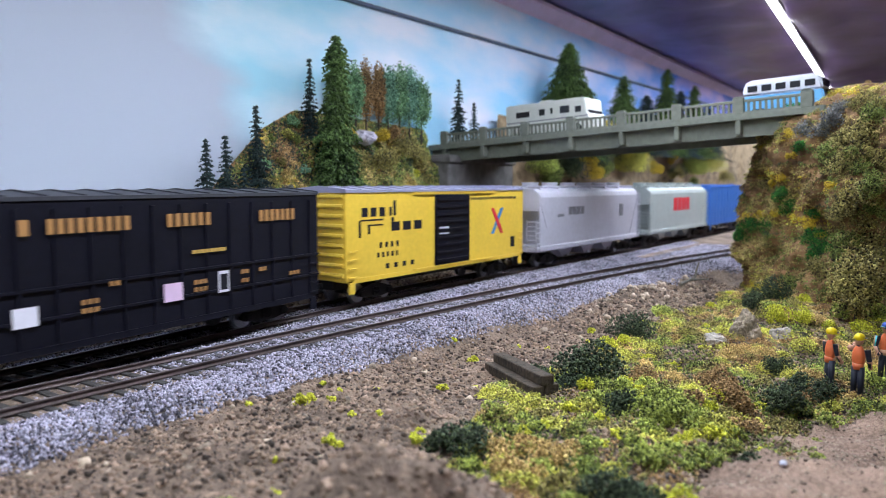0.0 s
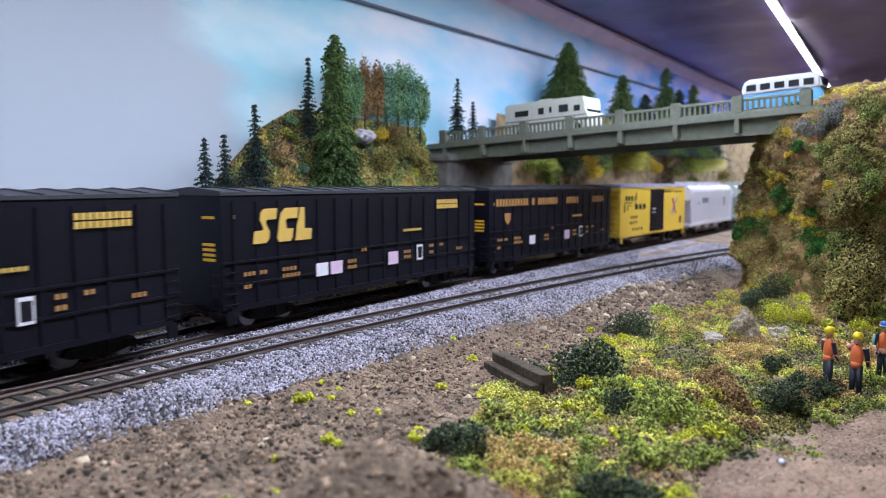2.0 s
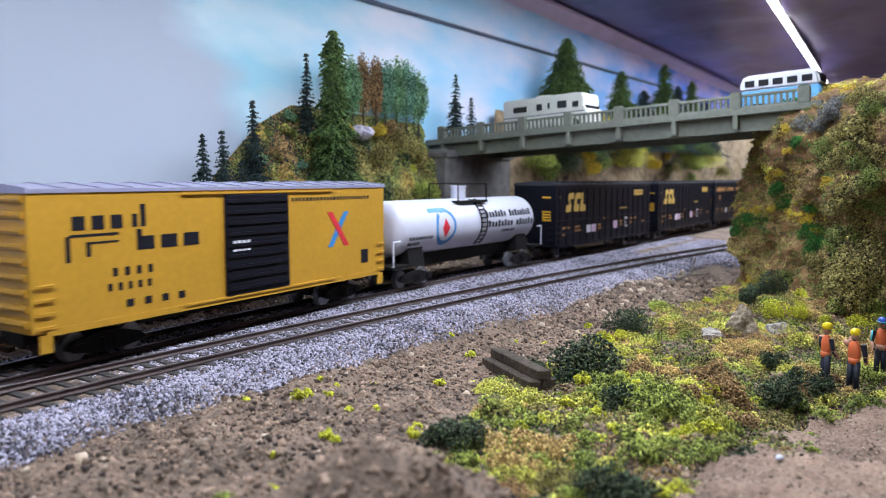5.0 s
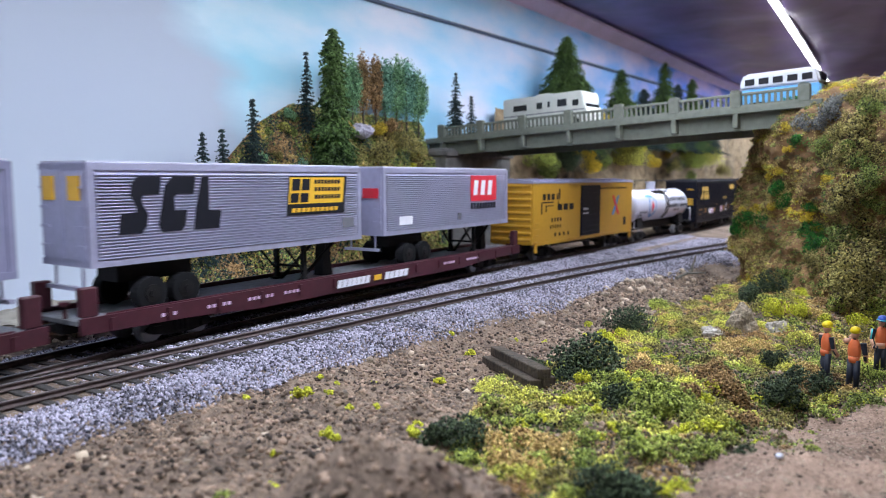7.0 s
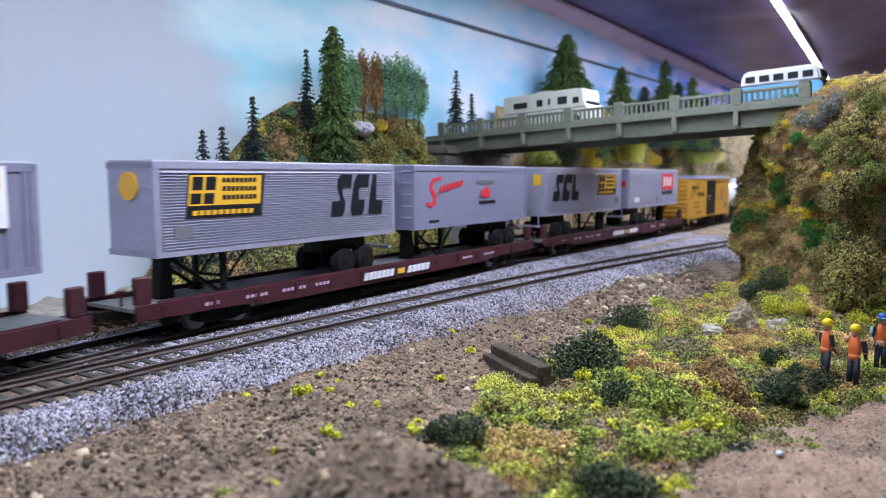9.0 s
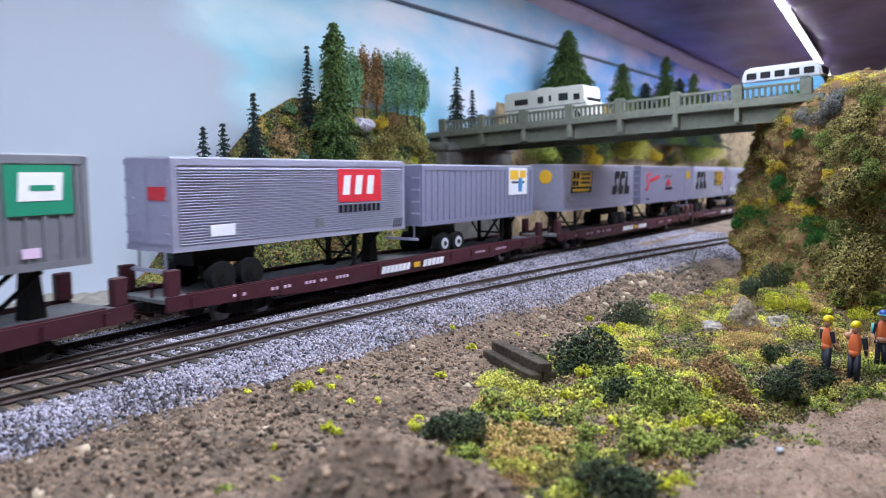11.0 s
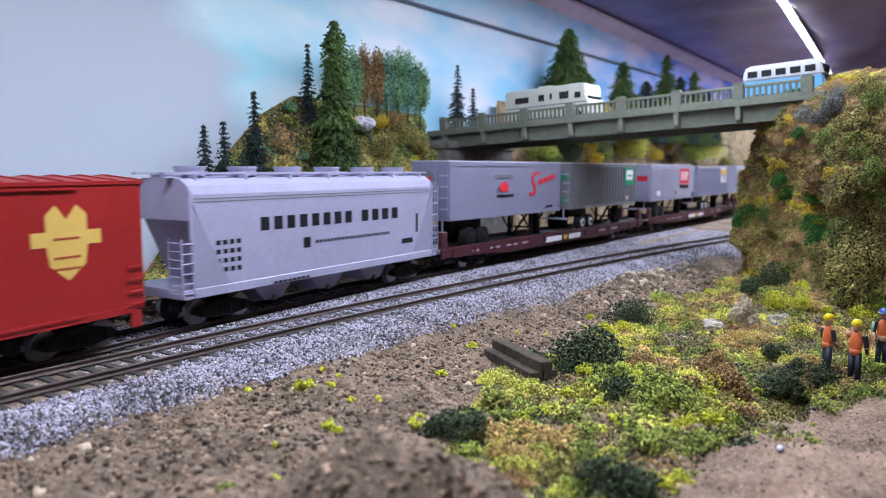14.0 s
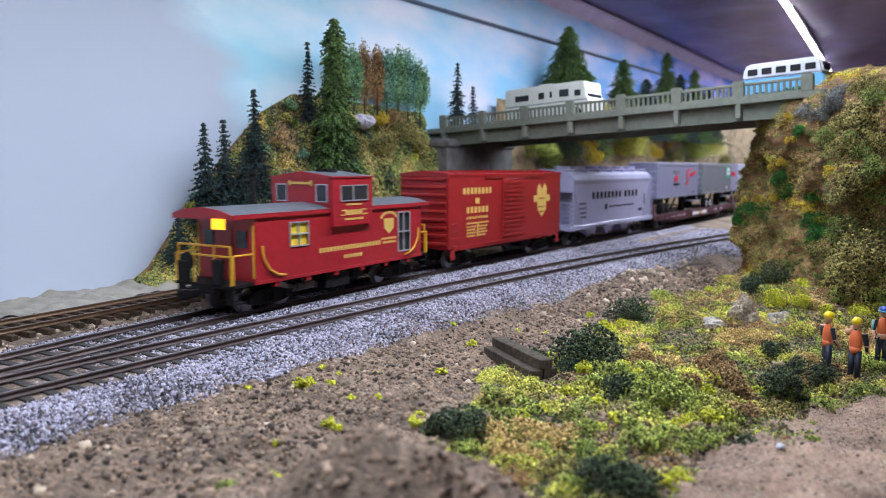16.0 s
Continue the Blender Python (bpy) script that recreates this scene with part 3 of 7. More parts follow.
# ---- cliff at the bridge's near end ----
def cliff_point(u, v):
    """u runs along the foot from the tracks' side round to the front, v up the face."""
    path = [(0.62, -0.175), (0.30, -0.147), (0.20, -0.136), (0.172, -0.142), (0.152, -0.158), (0.105, -0.203), (0.05, -0.252), (0.02, -0.30), (0.0, -0.42)]
    into = [(0.0, -1), (0.05, -1), (0.35, -0.94), (0.7, -0.7), (0.82, -0.57), (0.8, -0.6), (0.82, -0.57), (0.95, -0.3), (1, 0)]
    t = u * (len(path) - 1)
    i = min(int(t), len(path) - 2)
    w = t - i
    px, py = (path[i][k] * (1 - w) + path[i + 1][k] * w for k in (0, 1))
    ix, iy = (into[i][k] * (1 - w) + into[i + 1][k] * w for k in (0, 1))
    lean = float(np.interp(v, (0, 0.2, 0.33, 0.5, 0.7, 0.85, 0.93, 1), (0, 0.005, 0.005, 0.001, 0.003, 0.012, 0.022, 0.034))) + 0.003 * math.sin(v * 9 + u * 7)
    n = noise.fractal(Vector((px * 45, py * 45, v * 5.5)), 0.6, 2.1, 6) * 0.008 + abs(noise.noise(Vector((px * 20, py * 20, v * 3)))) * 0.012
    d = lean - n
    z = -0.022 + v * 0.14
    return px + ix * d, py + iy * d, z + noise.noise(Vector((px * 60, py * 60, v * 8))) * 0.004


def cliff():
    nu, nv = 240, 80
    v = np.array([cliff_point(i / nu, j / nv) for i in range(nu + 1) for j in range(nv + 1)])
    # top: run inwards from the rim
    rim = v.reshape(nu + 1, nv + 1, 3)[:, -1]
    rows = [v.reshape(nu + 1, nv + 1, 3)]
    mid = np.array([0.30, -0.36])
    for k in range(1, 9):
        a = rim.copy()
        f = k / 8
        a[:, :2] = rim[:, :2] * (1 - f) + mid * f
        a[:, 2] += 0.006 * np.sin(a[:, 0] * 60 + a[:, 1] * 80) * f
        rows.append(a[:, None])
    allv = np.concatenate(rows, 1)
    m = allv.shape[1]
    i = (np.arange(nu)[:, None] * m + np.arange(m - 1)[None]).ravel()
    f = np.stack([i, i + m, i + m + 1, i + 1], 1)
    return raw("cliff", allv.reshape(-1, 3), f, M_CLIFF, "steep earth and rock cliff overgrown with moss and bushes", "cliff", "", smooth=True)


def rock_face():
    """The tan rock wall along the backdrop beyond the bridge."""
    nu, nv = 260, 24
    v = []
    for i in range(nu + 1):
        for j in range(nv + 1):
            x = 0.26 + 2.4 * (i / nu) ** 1.6
            h = j / nv
            r = noise.fractal(Vector((x * 14, h * 1.2, 3.0)), 0.7, 2.2, 6) * 0.016 + abs(noise.noise(Vector((x * 38, h * 1.5, 9)))) * 0.01
            v.append((x, 0.094 - r * (1 - h * 0.4) + h * 0.012, -0.008 + h * (0.125 + 0.012 * math.sin(x * 9) + 0.075 * min(1, max(0, x - 0.35)))))
    m = nv + 1
    i = (np.arange(nu)[:, None] * m + np.arange(nv)[None]).ravel()
    f = np.stack([i, i + m, i + m + 1, i + 1], 1)
    v = np.array(v)
    v[:, 1] = np.minimum(v[:, 1], WALL_Y - 0.001)
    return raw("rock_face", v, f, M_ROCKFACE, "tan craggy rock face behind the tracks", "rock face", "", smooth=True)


ballast()
soil_pieces()
road_grit()
bridge()
cliff()
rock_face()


# ---- rolling stock: local x forward, y across (the seen side is -y), z up from the rail top ----
MOVING = []      # (thing, middle, half the spacing of its trucks)


def car(name, rear, front, label, category, group, trucks=None):
    c = thing(name, pose(0, 0, 0), label, category, group)
    MOVING.append((c, (rear + front) / 2, trucks or (front - rear) * 0.34))
    return c


def bars(parent, material, x0, x1, z0, z1, n, y, gap=0.3, lean=0.0, name="marking", label=""):
    """Writing as plain bars, one a letter, proud of the side at y."""
    bm = bmesh.new()
    w = (x1 - x0) / n
    for i in range(n):
        a = x0 + i * w
        h = z1 - z0
        bz = [(a, z0), (a + w * (1 - gap), z0), (a + w * (1 - gap) + lean * h, z1), (a + lean * h, z1)]
        prism(bm, bz, "y", y - 0.00012, y + 0.0001)
    return part(name, bm, material, parent, label)


def plate(parent, material, x0, x1, z0, z1, y, name="marking", label="", lean=0.0, t=0.00012):
    bm = bmesh.new()
    h = z1 - z0
    prism(bm, [(x0, z0), (x1, z0), (x1 + lean * h, z1), (x0 + lean * h, z1)], "y", y - t, y + 0.0001)
    return part(name, bm, material, parent, label)


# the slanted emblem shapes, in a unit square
INITIALS = (((0, 0), (0.62, 0), (0.74, 0.12), (0.74, 0.34), (0.54, 0.52), (0.50, 0.62), (0.56, 0.68), (1.0, 0.68), (1.0, 1.0), (0.34, 1.0), (0.2, 0.88), (0.2, 0.68), (0.40, 0.46), (0.42, 0.38), (0.0, 0.36)),
            ((0, 0.14), (0.12, 0), (0.70, 0), (0.80, 0.1), (0.80, 0.38), (0.44, 0.38), (0.36, 0.62), (0.44, 0.68), (0.95, 0.68), (0.95, 1.0), (0.25, 1.0), (0.06, 0.84)),
            ((0, 0), (0.84, 0), (0.84, 0.34), (0.42, 0.36), (0.30, 1.0), (0.08, 1.0), (0.0, 0.4)))


def initial(parent, material, shape, x, w, z0, z1, y, lean=0.16):
    bm = bmesh.new()
    prism(bm, [(x + a * w + lean * b * (z1 - z0), z0 + b * (z1 - z0)) for a, b in shape], "y", y - 0.00012, y + 0.0001)
    return part("marking", bm, material, parent)


WHEELS = []
AXLE = []


def wheelset_mesh():
    if not AXLE:
        bm = bmesh.new()
        cyl(bm, (0, -0.0075, 0), (0, 0.0075, 0), 0.0011, 8)
        for y in (-0.0083, 0.0083):
            cyl(bm, (0, y - 0.0012, 0), (0, y + 0.0012, 0), 0.0047, 20)
            cyl(bm, (0, y * 0.86 - 0.0003, 0), (0, y * 0.86 + 0.0003, 0), 0.0053, 20)
            for k in range(5):
                a = k * 2 * math.pi / 5
                cyl(bm, (0.0028 * math.cos(a), y - 0.0013, 0.0028 * math.sin(a)), (0.0028 * math.cos(a), y + 0.0013, 0.0028 * math.sin(a)), 0.0006, 8)
        AXLE.append(mesh_of(bm, "wheelset"))
        AXLE[0].materials.append(M_WHEEL)
    return AXLE[0]


def truck(parent, x):
    t = part("truck", B(x - 0.0135, x + 0.0135, -0.0035, 0.0035, 0.0045, 0.0075, bevel=0.0005), M_TRUCK, parent, "black truck under the car")
    for y in (-0.0118, 0.0118):
        bm = bmesh.new()
        prism(bm, [(x - 0.0145, 0.0045), (x - 0.0125, 0.0066), (x - 0.004, 0.0088), (x + 0.004, 0.0088), (x + 0.0125, 0.0066), (x + 0.0145, 0.0045), (x + 0.0125, 0.0035), (x + 0.0048, 0.0022), (x - 0.0048, 0.0022), (x - 0.0125, 0.0035)], "y", y - 0.0009, y + 0.0009)
        for sx in (-0.0103, 0.0103):
            box(bm, x + sx - 0.0016, x + sx + 0.0016, y - 0.0015, y + 0.0013, 0.0034, 0.0062)
        for sx in (-0.002, 0, 0.002):
            cyl(bm, (x + sx, y - 0.0008, 0.0034), (x + sx, y - 0.0008, 0.0072), 0.0008, 8)
        part("side_frame", bm, M_TRUCK, t)
    for sx in (-0.0103, 0.0103):
        ob = new("wheelset", wheelset_mesh())
        ob.parent = t
        ob.location = (x + sx, 0, 0.0048)
        ob["label"] = "steel wheels on an axle"
        WHEELS.append((ob, x + sx))
    return t


def coupler(parent, x, way):
    bm = bmesh.new()
    box(bm, min(x, x + way * 0.007), max(x, x + way * 0.007), -0.0012, 0.0012, 0.0085, 0.0108)
    box(bm, min(x + way * 0.0055, x + way * 0.0092), max(x + way * 0.0055, x + way * 0.0092), -0.0022, 0.002, 0.0078, 0.0116, bevel=0.0004)
    part("coupler", bm, M_TRUCK, parent)


def ends(parent, L, trucks):
    for s in (-1, 1):
        truck(parent, s * trucks)
        coupler(parent, s * (L / 2 - 0.0005), s)


def ladder(parent, material, x, y, z0, z1, w=0.006, n=6, along="x"):
    bm = bmesh.new()
    for i in range(n):
        z = z0 + (z1 - z0) * (i + 0.5) / n
        if along == "x":
            cyl(bm, (x - w / 2, y, z), (x + w / 2, y, z), 0.0003, 6)
        else:
            cyl(bm, (x, y - w / 2, z), (x, y + w / 2, z), 0.0003, 6)
    for s in (-1, 1):
        a = (x + s * w / 2, y, z0) if along == "x" else (x, y + s * w / 2, z0)
        b = (x + s * w / 2, y, z1) if along == "x" else (x, y + s * w / 2, z1)
        cyl(bm, a, b, 0.0003, 6)
    part("ladder", bm, material, parent)


def roof_section(bm, L, w, z, rise):
    prism(bm, [(-w / 2 - 0.0004, z - 0.0012), (w / 2 + 0.0004, z - 0.0012), (w / 2 + 0.0004, z), (0, z + rise), (-w / 2 - 0.0004, z)], "x", -L / 2 - 0.0004, L / 2 + 0.0004)


def boxcar(rear, front, label, paint, roof_paint, z0, z1, group, ribs=0, rib_end=True, door=None, door_paint=None, walls=0.0345):
    L = front - rear
    c = car("boxcar", rear, front, label, "boxcar", group, L * 0.345)
    w = walls
    body = part("body", B(-L / 2, L / 2, -w / 2, w / 2, z0 + 0.001, z1 - 0.001, bevel=0.0003), paint, c)
    bm = bmesh.new()
    roof_section(bm, L, w, z1, 0.0016)
    roof = part("roof", bm, roof_paint, c)
    n = 15
    for i in range(n + 1):
        x = -L / 2 + L * i / n
        rib = prism(bmesh.new(), [(-w / 2, z1 - 0.0001), (w / 2, z1 - 0.0001), (w / 2, z1 + 0.0005), (0, z1 + 0.0021), (-w / 2, z1 + 0.0005)], "x", x - 0.0005, x + 0.0005)
        part("roof_rib", rib, roof_paint, roof)
    part("side_sill", B(-L / 2 + 0.004, L / 2 - 0.004, -w / 2 - 0.0004, w / 2 + 0.0004, z0, z0 + 0.0022), paint, c)
    part("underframe", B(-L / 2 + 0.003, L / 2 - 0.003, -0.006, 0.006, 0.0075, z0 + 0.001), M_TRUCK, c)
    if rib_end:
        for s in (-1, 1):
            k = 9
            for i in range(k):
                z = z0 + 0.004 + (z1 - z0 - 0.007) * i / (k - 1)
                bm = bmesh.new()
                cyl(bm, (s * L / 2, -w / 2 + 0.0015, z), (s * L / 2, w / 2 - 0.0015, z), 0.0012, 8)
                part("end_rib", bm, paint, c)
    for i in range(ribs):
        x = -L / 2 + L * (i + 0.5) / ribs
        for s in (-1, 1):
            part("side_rib", B(x - 0.0006, x + 0.0006, s * w / 2 - 0.0006, s * w / 2 + 0.0006, z0 + 0.002, z1 - 0.0035), paint, c)
    if door:
        d = part("door", B(door[0], door[1], -w / 2 - 0.0009, -w / 2 + 0.0002, z0 + 0.0025, z1 - 0.003, bevel=0.0002), door_paint or paint, c, "sliding side door")
        for i in range(door[2]):
            z = z0 + 0.005 + (z1 - z0 - 0.0105) * i / (door[2] - 1)
            part("door_rib", B(door[0] + 0.0008, door[1] - 0.0008, -w / 2 - 0.0015, -w / 2 - 0.0008, z - 0.0006, z + 0.0006), door_paint or paint, d)
        for z in (z0 + 0.0016, z1 - 0.0026):
            part("door_track", B(door[0] - 0.02, door[1] + 0.03, -w / 2 - 0.0008, -w / 2 + 0.0002, z, z + 0.0008), paint, c)
    for x in (-L / 2 + 0.004, L / 2 - 0.004):
        for i in range(4):
            z = z0 + 0.003 + i * 0.0042
            bm = bmesh.new()
            cyl(bm, (x - 0.003, -w / 2 - 0.0008, z), (x + 0.003, -w / 2 - 0.0008, z), 0.0003, 6)
            part("grab_iron", bm, paint, c)
        part("step", B(x - 0.002, x + 0.002, -w / 2 - 0.0003, -w / 2 + 0.0005, z0 - 0.005, z0 + 0.0005), paint, c)
    ends(c, L, L * 0.345)
    return c, L, -w / 2


def railbox(rear, front, paint, label):
    c, L, y = boxcar(rear, front, label, paint, M_SILVER, 0.0115, 0.0560, "freight cars", 0, True, (-0.0149, 0.0198, 9), M_BLACK)
    # the stepped logo: two lines of heavy bars
    y2 = y
    bars(c, M_DKMARK, -0.0760, -0.0560, 0.0430, 0.0474, 3, y2, 0.35)
    plate(c, M_DKMARK, -0.0548, -0.0528, 0.0430, 0.0474, y2)
    plate(c, M_DKMARK, -0.0515, -0.0495, 0.0430, 0.0506, y2)
    plate(c, M_DKMARK, -0.0770, -0.0600, 0.0409, 0.0417, y2)
    plate(c, M_DKMARK, -0.0784, -0.0768, 0.0331, 0.0412, y2)
    plate(c, M_DKMARK, -0.0700, -0.0600, 0.0385, 0.0391, y2)
    plate(c, M_DKMARK, -0.0716, -0.0700, 0.0345, 0.0391, y2)
    bars(c, M_DKMARK, -0.0532, -0.0245, 0.0352, 0.0398, 3, y2, 0.28)
    plate(c, M_DKMARK, -0.0532, -0.0512, 0.0352, 0.0422, y2)
    for z0, z1, a, b, n in ((0.0272, 0.0300, -0.0626, -0.0447, 4), (0.0225, 0.0250, -0.0645, -0.0458, 5), (0.0165, 0.0190, -0.0580, -0.0300, 4)):
        bars(c, M_DKMARK, a, b, z0, z1, n, y2, 0.6)
    bars(c, M_DKMARK, 0.0225, 0.0780, 0.0495, 0.0510, 24, y2, 0.4)
    for lean, m in ((0.75, M_BLUEMARK), (-0.75, M_REDMARK)):
        plate(c, m, 0.0535 - lean * 0.008 - 0.0018, 0.0535 - lean * 0.008 + 0.0018, 0.0280, 0.0440, y2 if lean > 0 else y2 - 0.0001, lean=lean)
    plate(c, M_DKMARK, 0.0705, 0.0760, 0.0184, 0.0250, y2)
    bars(c, M_WHMARK, -0.0115, -0.0020, 0.0340, 0.0352, 4, y2 - 0.0010, 0.3)
    bars(c, M_WHMARK, -0.0115, -0.0020, 0.0310, 0.0318, 4, y2 - 0.0010, 0.3)
    return c


def black_car(rear, front, label, kind):
    c, L, y = boxcar(rear, front, label, M_BLACK, M_ROOF_BLACK, 0.0085, 0.0553, "freight cars", 16, False)
    for z in (0.0185, 0.0275):
        part("side_rail", B(-L / 2, L / 2, y - 0.0007, y + 0.0002, z, z + 0.0009), M_BLACK, c)
    y -= 0.0007
    if kind == "scl":
        for shape, x in zip(INITIALS, (-0.0800, -0.0672, -0.0562)):
            initial(c, M_GOLD, shape, x, 0.0112, 0.0345, 0.0485, y)
        for z in (0.0475, 0.0448):
            bars(c, M_GOLD, 0.0535, 0.0753, z, z + 0.0022, 9, y, 0.3)
    else:
        for a, b, n in ((-0.0865, -0.0450, 11), (-0.0320, -0.0025, 9), (0.0115, 0.0321, 6), (0.0566, 0.0786, 7)):
            if n:
                bars(c, M_BRONZE, a, b, 0.0440, 0.0486, n, y, 0.4)
        bars(c, M_BRONZE, -0.0406, -0.0365, 0.0440, 0.0486, 1, y, 0.3)
        bm = bmesh.new()
        prism(bm, [(-0.0762, 0.0395), (-0.0690, 0.0395), (-0.0690, 0.0355), (-0.0726, 0.0322), (-0.0762, 0.0355)], "y", y - 0.0001, y + 0.0001)
        part("marking", bm, M_BRONZE, c, "bronze shield")
    for x, zz, n in ((-0.0850, 0.0220, 3), (-0.0765, 0.0220, 2), (-0.0640, 0.0220, 4), (-0.0640, 0.0192, 5), (-0.0220, 0.0215, 3), (-0.0220, 0.0188, 3), (0.0225, 0.0225, 3), (0.0225, 0.0198, 3), (0.0460, 0.0240, 2), (0.0460, 0.0205, 2), (-0.0850, 0.0170, 2), (0.0560, 0.0240, 2), (0.0740, 0.0205, 3), (-0.0120, 0.0262, 2)):
        bars(c, M_BRONZE, x, x + n * 0.0022, zz, zz + 0.0016, n, y, 0.4)
    bars(c, M_GOLD, 0.0220, 0.0385, 0.0338, 0.0351, 8, y, 0.3)
    plate(c, M_WHMARK, -0.0436, -0.0360, 0.0175, 0.0233, y, label="white placard")
    plate(c, M_PINKMARK, -0.0341, -0.0262, 0.0175, 0.0233, y, label="pale pink placard") if kind == "scl" else None
    plate(c, M_PINKMARK, 0.0090, 0.0170, 0.0178, 0.0242, y, label="pale placard")
    fr = plate(c, M_WHMARK, 0.0340, 0.0393, 0.0180, 0.0262, y, label="framed service panel")
    part("panel", B(0.0347, 0.0386, y - 0.0002, y - 0.0001, 0.0190, 0.0250), M_DKMARK, fr)
    bars(c, M_GOLD, -0.0895, -0.0890, 0.0450, 0.0465, 1, y)
    # yellow end writing
    for z in (0.0285, 0.0305, 0.0325, 0.0345, 0.0450):
        part("marking", B(-L / 2 - 0.0002, -L / 2 + 0.0001, -0.0135, -0.0065, z, z + 0.0011), M_YELMARK, c)
    ladder(c, M_BLACK, -L / 2 - 0.001, -0.014, 0.008, 0.026, 0.005, 4, "y")
    return c


def tank_car(rear, front):
    L = front - rear
    c = car("tank_car", rear, front, "white tank car with black underframe and a blue and red emblem", "tank car", "freight cars", 0.060)
    r, zc, half = 0.0153, 0.0318, (0.9015 - 0.7501) / 2
    bm = bmesh.new()
    prof = [(-half - 0.001, 0.0), (-half - 0.0007, r * 0.55), (-half + 0.0008, r * 0.85), (-half + 0.004, r), (half - 0.004, r), (half - 0.0008, r * 0.85), (half + 0.0007, r * 0.55), (half + 0.001, 0.0)]
    n = 40
    rings = [[bm.verts.new((x, rr * math.cos(2 * math.pi * k / n), zc + rr * math.sin(2 * math.pi * k / n))) for k in range(n)] if rr else [bm.verts.new((x, 0, zc))] for x, rr in prof]
    for a, b in zip(rings, rings[1:]):
        for k in range(n):
            q = [a[k % len(a)], a[(k + 1) % len(a)], b[(k + 1) % len(b)], b[k % len(b)]]
            bm.faces.new(list(dict.fromkeys(q)))
    bmesh.ops.recalc_face_normals(bm, faces=bm.faces[:])
    tank = part("tank", bm, M_WHITE, c)
    tank.data.shade_smooth()
    part("centre_sill", B(-L / 2 + 0.002, L / 2 - 0.002, -0.004, 0.004, 0.0095, 0.0165), M_TRUCK, c)
    for s in (-1, 1):
        bm = bmesh.new()
        prism(bm, [(-0.013, 0.0115), (0.013, 0.0115), (0.011, 0.024), (0.006, 0.0185), (-0.006, 0.0185), (-0.011, 0.024)], "x", s * 0.060 - 0.007, s * 0.060 + 0.007)
        part("saddle", bm, M_TRUCK, c)
        part("platform", B(s * (L / 2 - 0.009) - 0.0075, s * (L / 2 - 0.009) + 0.0075, -0.0155, 0.0155, 0.0118, 0.0132), M_TRUCK, c)
        bm = bmesh.new()
        for y in (-0.0152, 0.0152):
            cyl(bm, (s * (L / 2 - 0.003), y, 0.0128), (s * (L / 2 - 0.003), y, 0.0262), 0.0005, 6)
            cyl(bm, (s * (L / 2 - 0.003), y, 0.0262), (s * (L / 2 - 0.009), y, 0.0262), 0.0005, 6)
        part("handrail", bm, M_WHITE, c, "white end handrail")
    bm = bmesh.new()
    cyl(bm, (0, 0, zc + r - 0.001), (0, 0, zc + r + 0.0065), 0.0046, 20)
    cyl(bm, (0, 0, zc + r + 0.0065), (0, 0, zc + r + 0.0078), 0.0052, 20)
    part("dome", bm, M_WHITE, c, "white valve dome")
    for y in (-0.0085, 0.0085):
        part("walkway", B(-0.017, 0.017, y - 0.0028, y + 0.0028, zc + r - 0.0025, zc + r - 0.0012), M_TRUCK, c)
        bm = bmesh.new()
        for x in (-0.016, 0.016):
            cyl(bm, (x, y * 1.25, zc + r - 0.002), (x, y * 1.25, zc + r + 0.009), 0.0004, 6)
        cyl(bm, (-0.016, y * 1.25, zc + r + 0.009), (0.016, y * 1.25, zc + r + 0.009), 0.0004, 6)
        part("railing", bm, M_TRUCK, c)
    bm = bmesh.new()
    for sx in (0.0026, 0.0092):
        for k in range(12):
            a0, a1 = math.radians(-52 - k * -10), math.radians(-52 - (k + 1) * -10)
            f = lambda a: (sx, -math.cos(a) * (r + 0.0008), zc + math.sin(a) * (r + 0.0008))
            cyl(bm, f(a0), f(a1), 0.0004, 6)
    for k in range(12):
        a0 = math.radians(-48 + k * 10)
        f = lambda x: (x, -math.cos(a0) * (r + 0.0008), zc + math.sin(a0) * (r + 0.0008))
        cyl(bm, f(0.0026), f(0.0092), 0.0004, 6)
    part("ladder", bm, M_TRUCK, c, "black ladder up the tank")

    def wrap(x0, x1, z0, z1, m, label="", seg=4, lean=0.0):
        b = bmesh.new()
        zs = [z0 + (z1 - z0) * k / seg for k in range(seg + 1)]
        col = []
        for z in zs:
            yy = -math.sqrt(max((r + 0.00012) ** 2 - (z - zc) ** 2, 0))
            o = lean * (z - z0)
            col.append((b.verts.new((x0 + o, yy, z)), b.verts.new((x1 + o, yy, z))))
        for p, q in zip(col, col[1:]):
            b.faces.new((p[0], p[1], q[1], q[0]))
        return b
    for z, n, a, b in ((0.0350, 16, 0.0100, 0.0680), (0.0288, 16, 0.0119, 0.0750)):
        w = (b - a) / n
        bm = bmesh.new()
        for i in range(n):
            if i == (7 if z > 0.03 else 8):
                continue
            t = wrap(a + i * w, a + i * w + w * 0.68, z, z + 0.0042 * (1 if (i * 7) % 5 < 2 else 0.78), M_DKMARK)
            me = mesh_of(t, "tmp")
            bm.from_mesh(me)
            bpy.data.meshes.remove(me)
        part("marking", bm, M_DKMARK, c, "dark grey lettering bars")
    for a, b, z in ((0.0300, 0.0450, 0.0250), (-0.0689, -0.0487, 0.0258), (-0.0689, -0.0600, 0.0228)):
        bm = bmesh.new()
        k = 0
        while a + k * 0.0028 < b:
            me = mesh_of(wrap(a + k * 0.0028, a + k * 0.0028 + 0.0019, z, z + 0.0018, M_DKMARK), "tmp")
            bm.from_mesh(me)
            bpy.data.meshes.remove(me)
            k += 1
        part("marking", bm, M_DKMARK, c)
